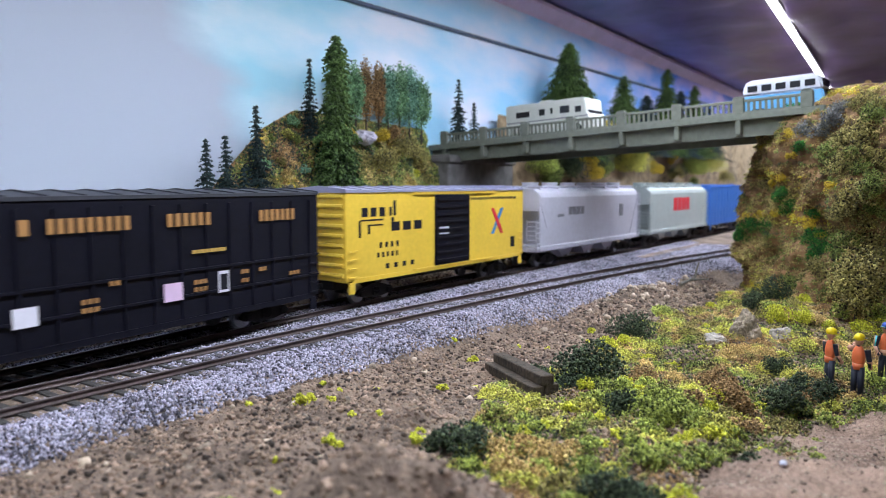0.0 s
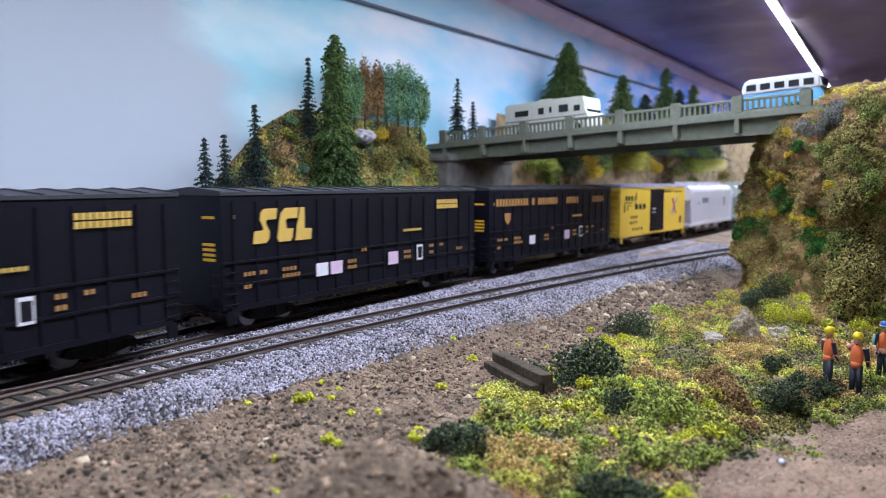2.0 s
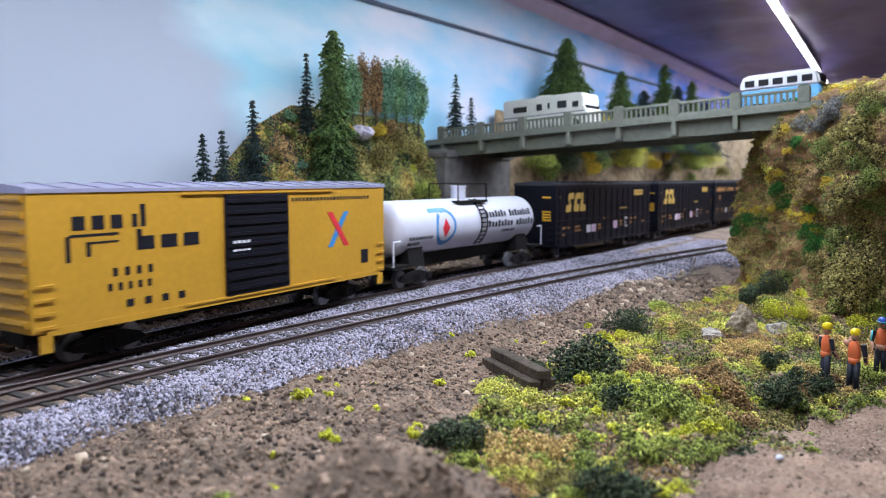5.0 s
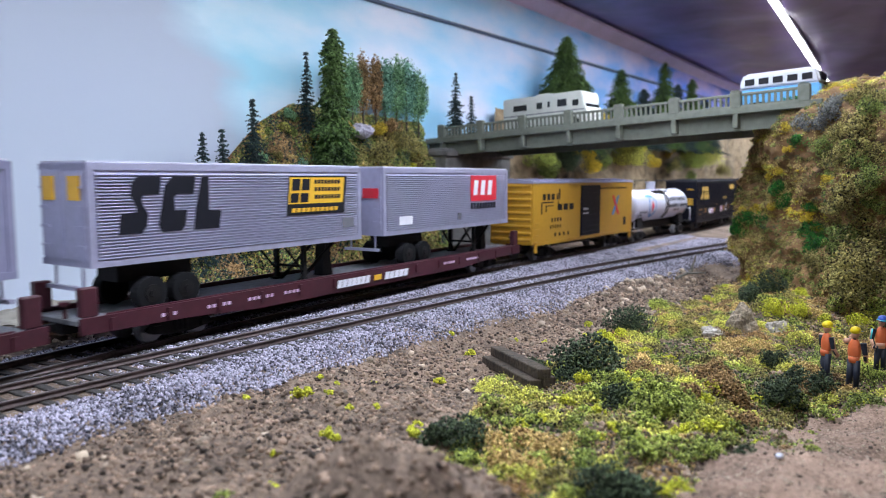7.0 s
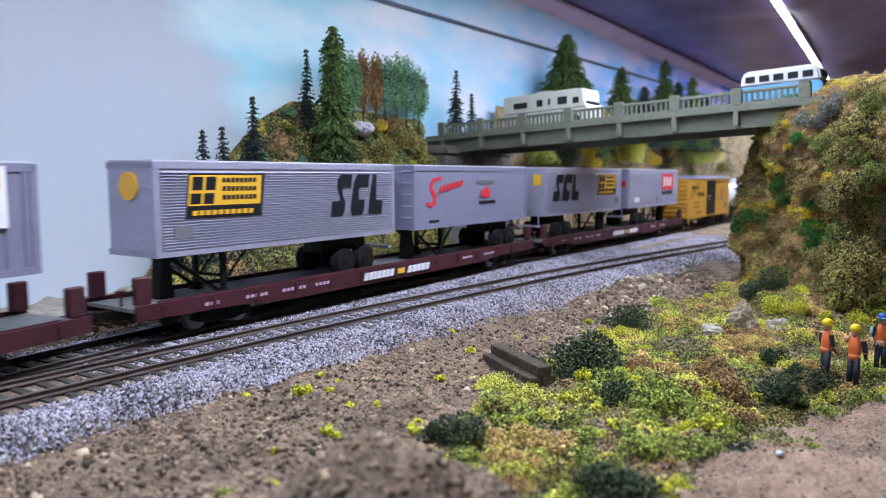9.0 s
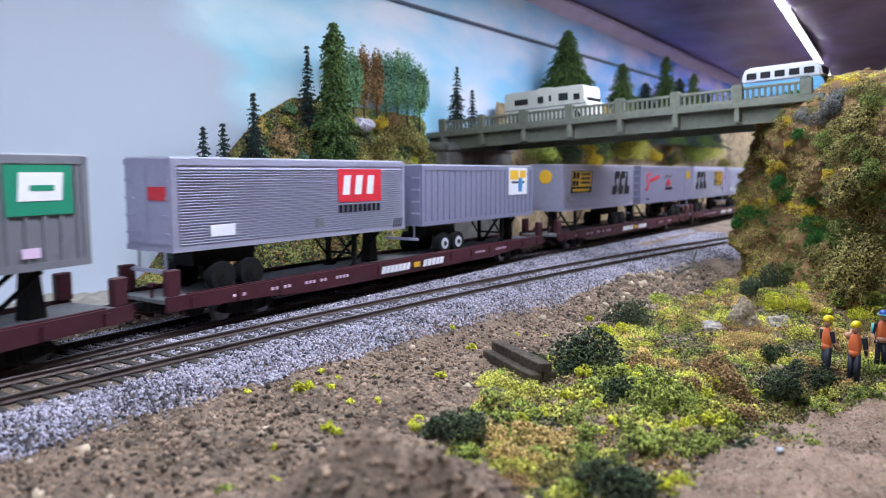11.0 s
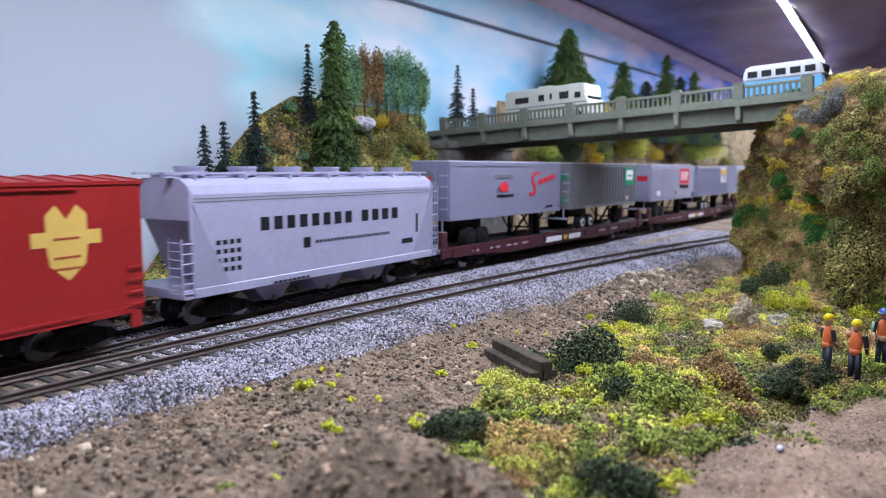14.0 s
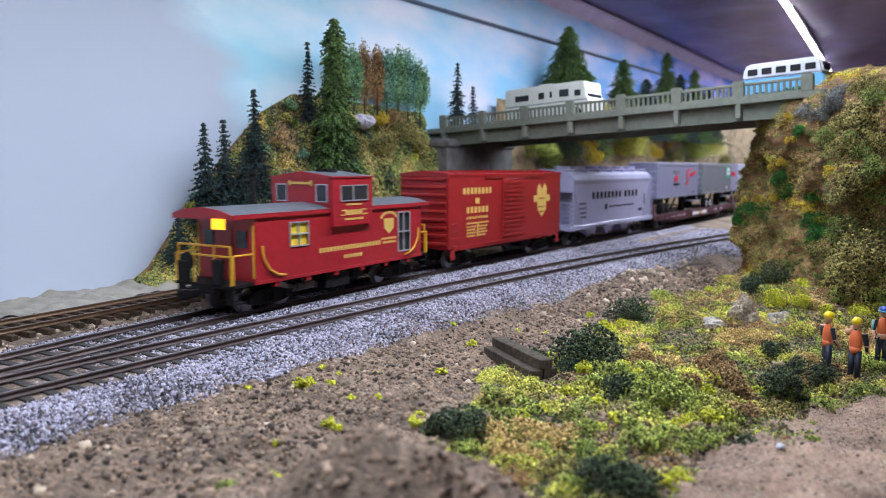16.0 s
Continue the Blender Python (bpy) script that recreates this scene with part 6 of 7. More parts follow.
GROUND_BUSHES = [
    ("dark", -0.2078, -0.1554, 0.0063, 0.8), ("dark", -0.113, -0.1477, 0.0111, 0.8), ("dark", -0.0353, -0.1349, 0.0087, 0.8),
    ("dark", -0.1132, -0.1277, 0.0042, 0.8), ("dark", -0.2185, -0.1971, 0.0065, 0.8), ("dark", -0.217, -0.2017, 0.0055, 0.8),
    ("dark", -0.1555, -0.1758, 0.0052, 0.8), ("dark", -0.213, -0.1524, 0.004, 0.8), ("dark", -0.0604, -0.1999, 0.0051, 1.1),
    ("dark", -0.0824, -0.2126, 0.0046, 1.1), ("dark", -0.1144, -0.2107, 0.006, 1.1), ("dark", -0.0919, -0.2198, 0.0048, 1.1),
    ("dark", 0.0811, -0.1723, 0.0082, 1.1), ("dark", 0.0411, -0.1709, 0.0058, 1.1), ("yellow", -0.0229, -0.11, 0.0022, 0.8),
    ("yellow", -0.068, -0.1359, 0.0047, 0.8), ("yellow", -0.0566, -0.139, 0.0043, 0.8), ("yellow", -0.1102, -0.132, 0.0025, 0.8),
    ("yellow", -0.1013, -0.0917, 0.0021, 0.8), ("yellow", -0.0923, -0.0759, 0.0015, 0.8), ("yellow", -0.0672, -0.1091, 0.0017, 0.8),
    ("yellow", -0.0709, -0.0962, 0.0013, 0.8), ("yellow", -0.1377, -0.1158, 0.0012, 0.8), ("yellow", -0.1492, -0.1099, 0.0016, 0.8),
    ("yellow", -0.053, -0.1207, 0.0013, 0.8), ("yellow", -0.1278, -0.152, 0.003, 0.8), ("yellow", -0.1243, -0.1645, 0.0035, 0.8),
    ("yellow", -0.1394, -0.1768, 0.0024, 0.8), ("yellow", -0.1598, -0.1621, 0.0026, 0.8), ("yellow", -0.178, -0.1616, 0.0018, 0.8),
    ("yellow", -0.1656, -0.1735, 0.0022, 0.8), ("yellow", -0.1812, -0.1839, 0.0018, 0.8), ("yellow", -0.1864, -0.1828, 0.0012, 0.8),
    ("yellow", -0.1697, -0.1985, 0.0031, 0.75), ("yellow", -0.1635, -0.2015, 0.0035, 0.75), ("yellow", -0.1575, -0.2052, 0.0026, 0.75),
    ("yellow", -0.1357, -0.1949, 0.0025, 0.75), ("yellow", 0.0202, -0.1865, 0.0064, 0.75), ("yellow", 0.0232, -0.1959, 0.0053, 0.75),
    ("yellow", 0.0238, -0.2071, 0.0031, 0.75), ("yellow", 0.083, -0.1884, 0.0043, 0.75), ("yellow", 0.0298, -0.2199, 0.0052, 0.75),
    ("yellow", 0.0036, -0.1841, 0.0021, 0.75), ("yellow", -0.0705, -0.194, 0.0019, 0.75), ("yellow", 0.0548, -0.1465, 0.0025, 0.75),
    ("yellow", -0.1118, -0.2043, 0.0021, 0.75), ("yellow", -0.2112, -0.1049, 0.002, 0.9), ("yellow", -0.2078, -0.1049, 0.0016, 0.9),
    ("yellow", -0.2029, -0.1083, 0.0011, 0.9), ("yellow", -0.2055, -0.1185, 0.0012, 0.9), ("yellow", -0.2257, -0.1288, 0.0016, 0.9),
    ("yellow", -0.2252, -0.132, 0.0012, 0.9), ("yellow", -0.2286, -0.1395, 0.001, 0.9), ("yellow", -0.2359, -0.1401, 0.0008, 0.9),
    ("yellow", -0.2121, -0.145, 0.0018, 0.9), ("yellow", -0.2053, -0.1412, 0.0012, 0.9), ("yellow", -0.1503, -0.1095, 0.0017, 0.9),
    ("yellow", -0.1791, -0.1051, 0.0011, 0.9), ("yellow", -0.2284, -0.1485, 0.001, 0.9), ("yellow", -0.2207, -0.1539, 0.0017, 0.9),
    ("yellow", -0.2476, -0.1456, 0.0016, 0.9), ("yellow", -0.2455, -0.1462, 0.0014, 0.9), ("yellow", -0.2513, -0.1452, 0.0011, 0.9),
    ("yellow", -0.2517, -0.1384, 0.0009, 0.9), ("yellow", -0.2429, -0.1297, 0.001, 0.9), ("yellow", -0.2556, -0.1512, 0.0014, 0.9),
    ("yellow", -0.2045, -0.1272, 0.0009, 0.9), ("yellow", -0.2152, -0.0881, 0.001, 0.9), ("yellow", -0.1904, -0.093, 0.0009, 0.9),
    ("yellow", -0.1886, -0.0984, 0.0007, 0.9), ("olive", -0.1629, -0.1516, 0.0037, 0.7), ("olive", -0.1564, -0.1539, 0.0034, 0.7),
    ("olive", -0.1761, -0.1683, 0.0036, 0.7), ("olive", -0.1584, -0.1654, 0.0036, 0.7), ("green", -0.1922, -0.1552, 0.0032, 0.8),
    ("green", -0.1796, -0.1568, 0.0031, 0.8), ("green", -0.1426, -0.1686, 0.0052, 0.8), ("green", -0.1511, -0.1649, 0.0041, 0.8),
    ("green", -0.1597, -0.1858, 0.0059, 0.8), ("green", -0.1964, -0.1955, 0.004, 0.8), ("green", -0.2156, -0.1628, 0.0033, 0.8),
    ("green", -0.2226, -0.191, 0.0029, 0.8), ("green", -0.1459, -0.1844, 0.0049, 0.8), ("green", -0.1549, -0.1928, 0.0056, 0.8),
    ("green", -0.1587, -0.1973, 0.0039, 0.8), ("green", -0.1912, -0.1983, 0.0033, 0.8), ("green", -0.1836, -0.1882, 0.0033, 0.8),
    ("green", -0.178, -0.2061, 0.0032, 0.35), ("green", -0.1869, -0.2008, 0.0036, 0.35), ("green", -0.2013, -0.2072, 0.0026, 0.35),
    ("green", -0.1535, -0.224, 0.0034, 0.35), ("green", -0.1635, -0.2217, 0.0025, 0.35), ("green", -0.1964, -0.2204, 0.0015, 0.35),
    ("green", -0.1088, -0.2227, 0.0044, 0.35), ("green", -0.2655, -0.1404, 0.0016, 0.35), ("rust", -0.2058, -0.1645, 0.004, 0.55),
    ("rust", -0.2023, -0.1695, 0.004, 0.55), ("rust", -0.2047, -0.1762, 0.0044, 0.55), ("rust", -0.2131, -0.1752, 0.0037, 0.55),
    ("rust", -0.1992, -0.1768, 0.0033, 0.55), ("rust", -0.1913, -0.1771, 0.0025, 0.55), ("rust", -0.2142, -0.1709, 0.003, 0.55),
    ("rust", -0.0325, -0.1551, 0.0035, 0.5), ("rust", -0.004, -0.1417, 0.0033, 0.5), ("rust", -0.0943, -0.1586, 0.0029, 0.5),
    ("rust", -0.0629, -0.181, 0.0026, 0.5), ("rust", -0.0762, -0.1417, 0.0023, 0.5), ("redbrown", -0.1068, -0.1853, 0.0053, 0.8),
    ("redbrown", -0.1208, -0.1958, 0.0056, 0.8), ("redbrown", -0.0916, -0.1867, 0.0055, 0.8), ("redbrown", -0.1192, -0.1997, 0.0038, 0.8),
    ("redbrown", -0.1353, -0.1903, 0.0034, 0.8), ("redbrown", -0.1394, -0.2086, 0.0028, 0.6), ("redbrown", -0.1575, -0.2195, 0.0021, 0.6),
    ("redbrown", -0.1283, -0.2142, 0.0016, 0.6), ("green", 0.0461, -0.2092, 0.0055, 0.9), ("green", 0.0742, -0.2213, 0.0072, 0.9),
    ("green", 0.1158, -0.2086, 0.0058, 0.9),
]
CLIFF_BUSHES = [
    ("emerald", 0.518, 0.899, 0.006), ("emerald", 0.568, 0.736, 0.0053), ("emerald", 0.549, 0.723, 0.0041), ("emerald", 0.521, 0.522, 0.007),
    ("emerald", 0.524, 0.465, 0.0067), ("emerald", 0.365, 0.321, 0.0065), ("emerald", 0.395, 0.365, 0.0072), ("emerald", 0.448, 0.377, 0.0056),
    ("emerald", 0.567, 0.465, 0.0057), ("emerald", 0.57, 0.352, 0.0074), ("emerald", 0.581, 0.296, 0.0066), ("emerald", 0.576, 0.258, 0.005),
    ("gold", 0.563, 0.409, 0.0041), ("gold", 0.402, 0.434, 0.0042), ("gold", 0.36, 0.415, 0.0035), ("gold", 0.619, 0.572, 0.004),
    ("gold", 0.523, 0.616, 0.0042), ("gold", 0.503, 0.591, 0.0036), ("gold", 0.539, 0.792, 0.0041), ("gold", 0.547, 0.698, 0.003),
    ("gold", 0.575, 0.377, 0.0033), ("gold", 0.641, 0.547, 0.0027), ("gold", 0.506, 0.428, 0.0036), ("grey", 0.56, 0.799, 0.0067),
    ("grey", 0.581, 0.799, 0.0078), ("grey", 0.594, 0.83, 0.007), ("grey", 0.591, 0.868, 0.0065), ("olive", 0.622, 0.893, 0.0074),
    ("olive", 0.659, 0.868, 0.0058), ("olive", 0.628, 0.748, 0.008), ("olive", 0.607, 0.692, 0.0088), ("olive", 0.656, 0.761, 0.0094),
    ("olive", 0.64, 0.648, 0.0084), ("olive", 0.668, 0.667, 0.0081), ("olive", 0.663, 0.528, 0.0099), ("olive", 0.676, 0.572, 0.0086),
    ("olive", 0.641, 0.465, 0.0079), ("olive", 0.658, 0.415, 0.0107), ("olive", 0.643, 0.358, 0.0098), ("olive", 0.663, 0.321, 0.0101),
    ("olive", 0.612, 0.283, 0.0089), ("olive", 0.597, 0.226, 0.0084), ("olive", 0.624, 0.195, 0.0101), ("olive", 0.655, 0.239, 0.0103),
    ("olive", 0.674, 0.195, 0.0082), ("green", 0.659, 0.843, 0.0058), ("green", 0.656, 0.635, 0.0065), ("green", 0.648, 0.698, 0.0065),
    ("green", 0.671, 0.465, 0.0064), ("green", 0.638, 0.377, 0.0073), ("green", 0.65, 0.296, 0.0073), ("green", 0.545, 0.157, 0.0076),
    ("green", 0.671, 0.157, 0.0077), ("green", 0.62, 0.138, 0.007), ("redbrown", 0.658, 0.189, 0.0048), ("redbrown", 0.376, 0.717, 0.0038),
    ("redbrown", 0.324, 0.553, 0.0035), ("redbrown", 0.379, 0.289, 0.0046),
]
for i, (kind, x, y, r, h) in enumerate(GROUND_BUSHES):
    r *= 1.75 if kind == "rust" and x < -0.15 else 1.3
    bush(kind, x, y, float(ground_z(np.array([x]), np.array([y]))[0]) - 0.0006, r, r * h * 1.35, 100 + i)
for i, (kind, u, v, r) in enumerate(CLIFF_BUSHES):
    x, y, z = cliff_point(u, v)
    # darker moss on the cliff: partly its own olive, partly weaker light painted in
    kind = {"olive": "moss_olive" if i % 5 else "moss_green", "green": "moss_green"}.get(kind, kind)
    bush(kind, x, y, z - r * 0.7, r * 1.3, r * 1.7, 300 + i, " on the cliff")


def in_turf(x, y, soft):
    """The turf's patch: beyond the soil by the track, short of the dirt road."""
    n = len(x)
    edge = -0.128 + 0.008 * wave(x, y, 70, 0.2) - 0.012 * smooth(0.0, 0.07, x) - np.clip(-0.113 - x, 0, 1) * 0.24
    ok = (y < edge) & ((y > road_edge(x) + RNG.normal(0.001, soft, n)) | (x > -0.02)) & (x + y * 0.6 > -0.345)
    ok &= ((x + 0.2525) / 0.022) ** 2 + ((y + 0.178) / 0.015) ** 2 > 1
    return ok & (np.hypot(x - EYE[0], y - EYE[1]) > 0.11)


def tufts(cx, cy, cz, r, h, kinds, total, name, about, category):
    """Small domes of fine crumbs, joined by colour."""
    share = r ** 2 / (r ** 2).sum()
    k = RNG.choice(len(cx), total, p=share)
    u = RNG.normal(size=(total, 3))
    u /= np.linalg.norm(u, axis=1)[:, None]
    u[:, 2] = np.abs(u[:, 2])
    u *= (RNG.uniform(0.7, 1.05, total) + (RNG.random(total) < 0.15) * RNG.uniform(0, 0.35, total))[:, None]
    p = np.stack([cx[k] + u[:, 0] * r[k], cy[k] + u[:, 1] * r[k], cz[k] + u[:, 2] * h[k]], 1)
    for kind in sorted(set(kinds)):
        m = kinds[k] == kind
        v, f = crumbs(p[m], RNG.uniform(0.00032, 0.0007, m.sum()), "tet", 0.4)
        raw(name, v, f, FOAM[kind], kind.replace("_", " ") + about, category)


def pick(w, steps):
    """The colour for each value of w, by rising limits."""
    out = np.full(len(w), steps[-1][0], dtype=object)
    for kind, top in reversed(steps[:-1]):
        out[w < top] = kind
    return out


def ground_cover():
    """Fine foam turf over the slope in front: low tufts over a thin scatter."""
    n = 150000
    x, y = RNG.uniform(-0.24, 0.17, n), RNG.uniform(-0.30, -0.10, n)
    ok = in_turf(x, y, 0.004) & (wave(x, y, 120, 0.9) + RNG.normal(0, 0.5, n) > -0.75)
    x, y = x[ok], y[ok]
    z = ground_z(x, y) + np.abs(RNG.normal(0, 0.0005, len(x)))
    w = wave(x, y, 85, 1.7) + RNG.normal(0, 0.35, len(x))
    # deeper colours down here stand in for shade between the brighter tufts
    kinds = pick(w, (("dark", -0.7), ("moss_green", 0.0), ("moss_olive", 0.6), ("redbrown", 9)))
    for kind in sorted(set(kinds)):
        m = kinds == kind
        v, f = crumbs(np.stack([x[m], y[m], z[m]], 1), RNG.uniform(0.0004, 0.0008, m.sum()), "tet", 0.4)
        raw("ground_cover", v, f, FOAM[kind], kind.replace("_", " ") + " foam turf scattered low, deep-coloured as shade between tufts", "turf")
    n = 5200
    x, y = RNG.uniform(-0.24, 0.15, n), RNG.uniform(-0.27, -0.12, n)
    ok = in_turf(x, y, 0.002) & (wave(x, y, 110, 0.9) + RNG.normal(0, 0.3, n) > -0.45)
    x, y = x[ok], y[ok]
    r = 0.0008 + 0.0030 * RNG.random(len(x)) ** 2.2
    h = r * RNG.uniform(0.6, 1.1, len(x))
    w = wave(x, y, 95, 5.1) + 0.35 * wave(x, y, 240, 1.3) + RNG.normal(0, 0.28, len(x))
    big = RNG.random(len(x)) < 0.07
    r = np.where(big, RNG.uniform(0.003, 0.006, len(x)), r)
    h = np.where(big, r * RNG.uniform(0.7, 1.0, len(x)), h)
    # the turf grows tawny towards the cliff and greener by the road
    w = w + 0.5 * smooth(-0.12, -0.02, x) - 0.05 * smooth(-0.12, -0.2, x) - 0.3 * smooth(-0.012, -0.002, road_edge(x) - y)
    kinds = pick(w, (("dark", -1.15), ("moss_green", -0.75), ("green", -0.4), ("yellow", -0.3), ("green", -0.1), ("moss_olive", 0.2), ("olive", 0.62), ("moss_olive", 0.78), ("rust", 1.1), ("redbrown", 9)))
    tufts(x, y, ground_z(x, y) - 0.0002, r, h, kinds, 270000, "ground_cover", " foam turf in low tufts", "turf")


def cliff_cover():
    """Moss in ragged ledges and tufts over the cliff's face."""
    nu, nv = 300, 120
    us, vs = np.linspace(0.2, 0.8, nu), np.linspace(0, 1, nv)
    grid = np.array([[cliff_point(a, b) for b in vs] for a in us])

    def face(u, t):
        a, b = (u - 0.2) / 0.6 * (nu - 1), t * (nv - 1)
        i, j = np.clip(a.astype(int), 0, nu - 2), np.clip(b.astype(int), 0, nv - 2)
        a, b = (a - i)[:, None], (b - j)[:, None]
        return grid[i, j] * (1 - a) * (1 - b) + grid[i + 1, j] * a * (1 - b) + grid[i, j + 1] * (1 - a) * b + grid[i + 1, j + 1] * a * b
    n = 13000
    u, t = RNG.uniform(0.24, 0.78, n), RNG.random(n)
    q = face(u, t)
    along = q[:, 0] * 0.7 - q[:, 1] * 0.7
    strata = wave(along, q[:, 2] * 4.5, 60, 0.4)
    bare = (wave(along, q[:, 2] * 2, 75, 3.3) > 0.95) | ((u < 0.37) & (wave(along, q[:, 2] * 2, 160, 1.3) > 0.45))
    keep = ~bare | (RNG.random(n) < 0.12)
    q, u, t, strata = q[keep], u[keep], t[keep], strata[keep]
    w = 0.75 * strata + 0.5 * wave(q[:, 0], q[:, 2], 90, 2.6) + RNG.normal(0, 0.3, len(q))
    leafy_side = smooth(0.55, 0.62, u)
    w = w - 0.55 * leafy_side
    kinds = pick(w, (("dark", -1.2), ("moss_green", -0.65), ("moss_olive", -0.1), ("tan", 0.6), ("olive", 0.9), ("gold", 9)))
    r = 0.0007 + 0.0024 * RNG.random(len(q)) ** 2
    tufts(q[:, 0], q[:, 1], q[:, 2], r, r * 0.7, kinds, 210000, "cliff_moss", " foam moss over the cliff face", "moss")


ground_cover()
cliff_cover()


def conifer(x, y, z, h, r, kind, label, seed, sparse=1.0, droop=0.3, blunt=0.0):
    """A trunk with whorls of drooping boughs of small needle clumps."""
    t = thing("conifer_tree", pose(x, y, z), label, "tree", "conifers")
    bm = bmesh.new()
    cyl(bm, (0, 0, -0.004), (0, 0, h * 0.97), max(0.0009, r * 0.07), 8, 0.0002)
    part("trunk", bm, M_BARK, t)
    g = np.random.default_rng(seed)
    pts, sz = [], []
    levels = int(h / 0.0028)
    for k in range(levels):
        f = k / levels
        rr = r * (1 - f) ** 0.85 * g.uniform(0.7, 1.12) + 0.0006
        if blunt:
            rr = max(rr, blunt * r * (1 - max(0, f - 0.9) * 7))
        nb = max(5, int(5 + rr * 1500 * sparse))
        for b in range(nb):
            a = g.uniform(0, 2 * np.pi)
            ln = rr * g.uniform(0.7, 1.1)
            m = max(3, int(ln / 0.0009 * sparse))
            s = np.linspace(0.12, 1, m)
            px, py = ln * s * np.cos(a), ln * s * np.sin(a)
            pz = h * (0.06 + 0.94 * f) - droop * ln * s ** 1.5 + g.normal(0, 0.0004, m)
            pts.append(np.stack([px + g.normal(0, 0.0003, m), py + g.normal(0, 0.0003, m), pz], 1))
            sz.append(np.full(m, 0.0016 if r < 0.018 else 0.0022) * (1.1 - 0.45 * s))
    p = np.concatenate(pts)
    v, f = crumbs(p, np.concatenate(sz), "oct", 0.5, 0.8)
    raw("crown", v, f, FOAM[kind], "", "", "", t)
    return t


def leafy(x, y, z, h, r, kind, label, seed):
    """A tall narrow broadleaf tree."""
    t = thing("broadleaf_tree", pose(x, y, z), label, "tree", "broadleaf trees")
    g = np.random.default_rng(seed)
    bm = bmesh.new()
    cyl(bm, (0, 0, -0.004), (0, 0, h * 0.8), 0.0008, 8, 0.0003)
    for k in range(5):
        a = g.uniform(0, 6.28)
        zz = h * (0.3 + 0.1 * k)
        cyl(bm, (0, 0, zz), (r * 0.6 * math.cos(a), r * 0.6 * math.sin(a), zz + h * 0.12), 0.0004, 6, 0.0002)
    part("trunk", bm, M_BARK, t)
    n = 3200
    u = g.normal(size=(n, 3))
    u /= np.linalg.norm(u, axis=1)[:, None]
    u *= (g.uniform(0.55, 1.05, n) * (1 + 0.25 * np.sin(u[:, 0] * 9 + u[:, 2] * 12 + seed)))[:, None]
    p = u * np.array([r, r * 0.8, h * 0.38]) + np.array([0, 0, h * 0.62])
    v, f = crumbs(p, g.uniform(0.0006, 0.0012, n), "oct", 0.5)
    raw("crown", v, f, FOAM[kind], "", "", "", t)
    return t


# the wooded hillside against the backdrop
HX = np.array([-0.125, -0.112, -0.085, -0.0605, -0.028, 0.0, 0.03, 0.15, 0.175, 0.2, 0.26])
HZ = np.array([-0.004, 0.004, 0.036, 0.064, 0.094, 0.108, 0.108, 0.104, 0.112, 0.102, 0.09])


def hill_at(x, f):
    top = np.interp(x, HX, HZ)
    y0 = 0.0815 + 0.006 * smooth(-0.11, -0.125, x)
    y = y0 + (WALL_Y - 0.0015 - y0) * f
    bulge = np.sin(f * np.pi) * 0.004 * wave(x * 3, f * 0.2, 40, 0.5)
    return y + bulge * (f < 0.97), -0.005 + (top + 0.005) * f ** 0.85


def hillside():
    nx, nf = 160, 36
    x, f = np.meshgrid(np.linspace(-0.122, 0.146, nx), np.linspace(0, 1, nf), indexing="ij")
    y, z = hill_at(x, f)
    v = np.stack([x, y, z], -1).reshape(-1, 3)
    i = (np.arange(nx - 1)[:, None] * nf + np.arange(nf - 1)[None]).ravel()
    raw("hillside", v, np.stack([i, i + nf, i + nf + 1, i + 1], 1), M_CLIFF, "wooded autumn hillside against the backdrop", "hillside", "", smooth=True)
    n = 75000
    x, f = RNG.uniform(-0.122, 0.146, n), RNG.random(n) ** 0.8
    y, z = hill_at(x, f)
    lump = wave(x, z, 190, 0.6) + 0.6 * wave(x, z, 420, 1.9)
    y = y - 0.0012 - 0.0035 * np.clip(lump, 0, 1.5)
    w = wave(x, z, 150, 4.4) + RNG.normal(0, 0.55, n)
    near = smooth(0.0, 0.03, x)
    w = w * (1 - 0.4 * near) + 0.2 * near - 0.45 * (1 - near)
    for kind, lo, hi in (("gold", 1.15, 9), ("rust", 0.8, 1.15), ("moss_olive", 0.2, 0.8), ("moss_green", -0.25, 0.2), ("dark", -0.5, -0.25), ("teal", -1.0, -0.5), ("redbrown", -9, -1.0)):
        m = (w >= lo) & (w < hi)
        vv, ff = crumbs(np.stack([x[m], y[m], z[m]], 1), RNG.uniform(0.0007, 0.0015, m.sum()), "oct", 0.45)
        raw("autumn_shrubs", vv, ff, FOAM[kind], kind.replace("_", " ") + " autumn foliage over the hillside", "foliage")


hillside()
conifer(0.0100, 0.0850, 0.030, 0.1270, 0.0255, "spruce", "tall green spruce before the painted sky", 1, 1.1, 0.5, 0.34)
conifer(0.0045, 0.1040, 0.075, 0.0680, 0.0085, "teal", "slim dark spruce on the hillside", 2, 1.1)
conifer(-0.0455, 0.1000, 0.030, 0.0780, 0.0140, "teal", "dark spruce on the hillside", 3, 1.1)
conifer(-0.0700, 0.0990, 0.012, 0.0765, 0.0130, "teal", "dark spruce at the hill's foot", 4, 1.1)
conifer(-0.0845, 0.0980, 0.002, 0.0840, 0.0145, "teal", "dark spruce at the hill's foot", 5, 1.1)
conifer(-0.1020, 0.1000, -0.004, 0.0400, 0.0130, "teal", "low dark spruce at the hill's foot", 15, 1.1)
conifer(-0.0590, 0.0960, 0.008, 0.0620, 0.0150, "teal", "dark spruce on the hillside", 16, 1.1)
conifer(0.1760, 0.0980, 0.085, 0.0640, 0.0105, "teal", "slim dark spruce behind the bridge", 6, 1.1)
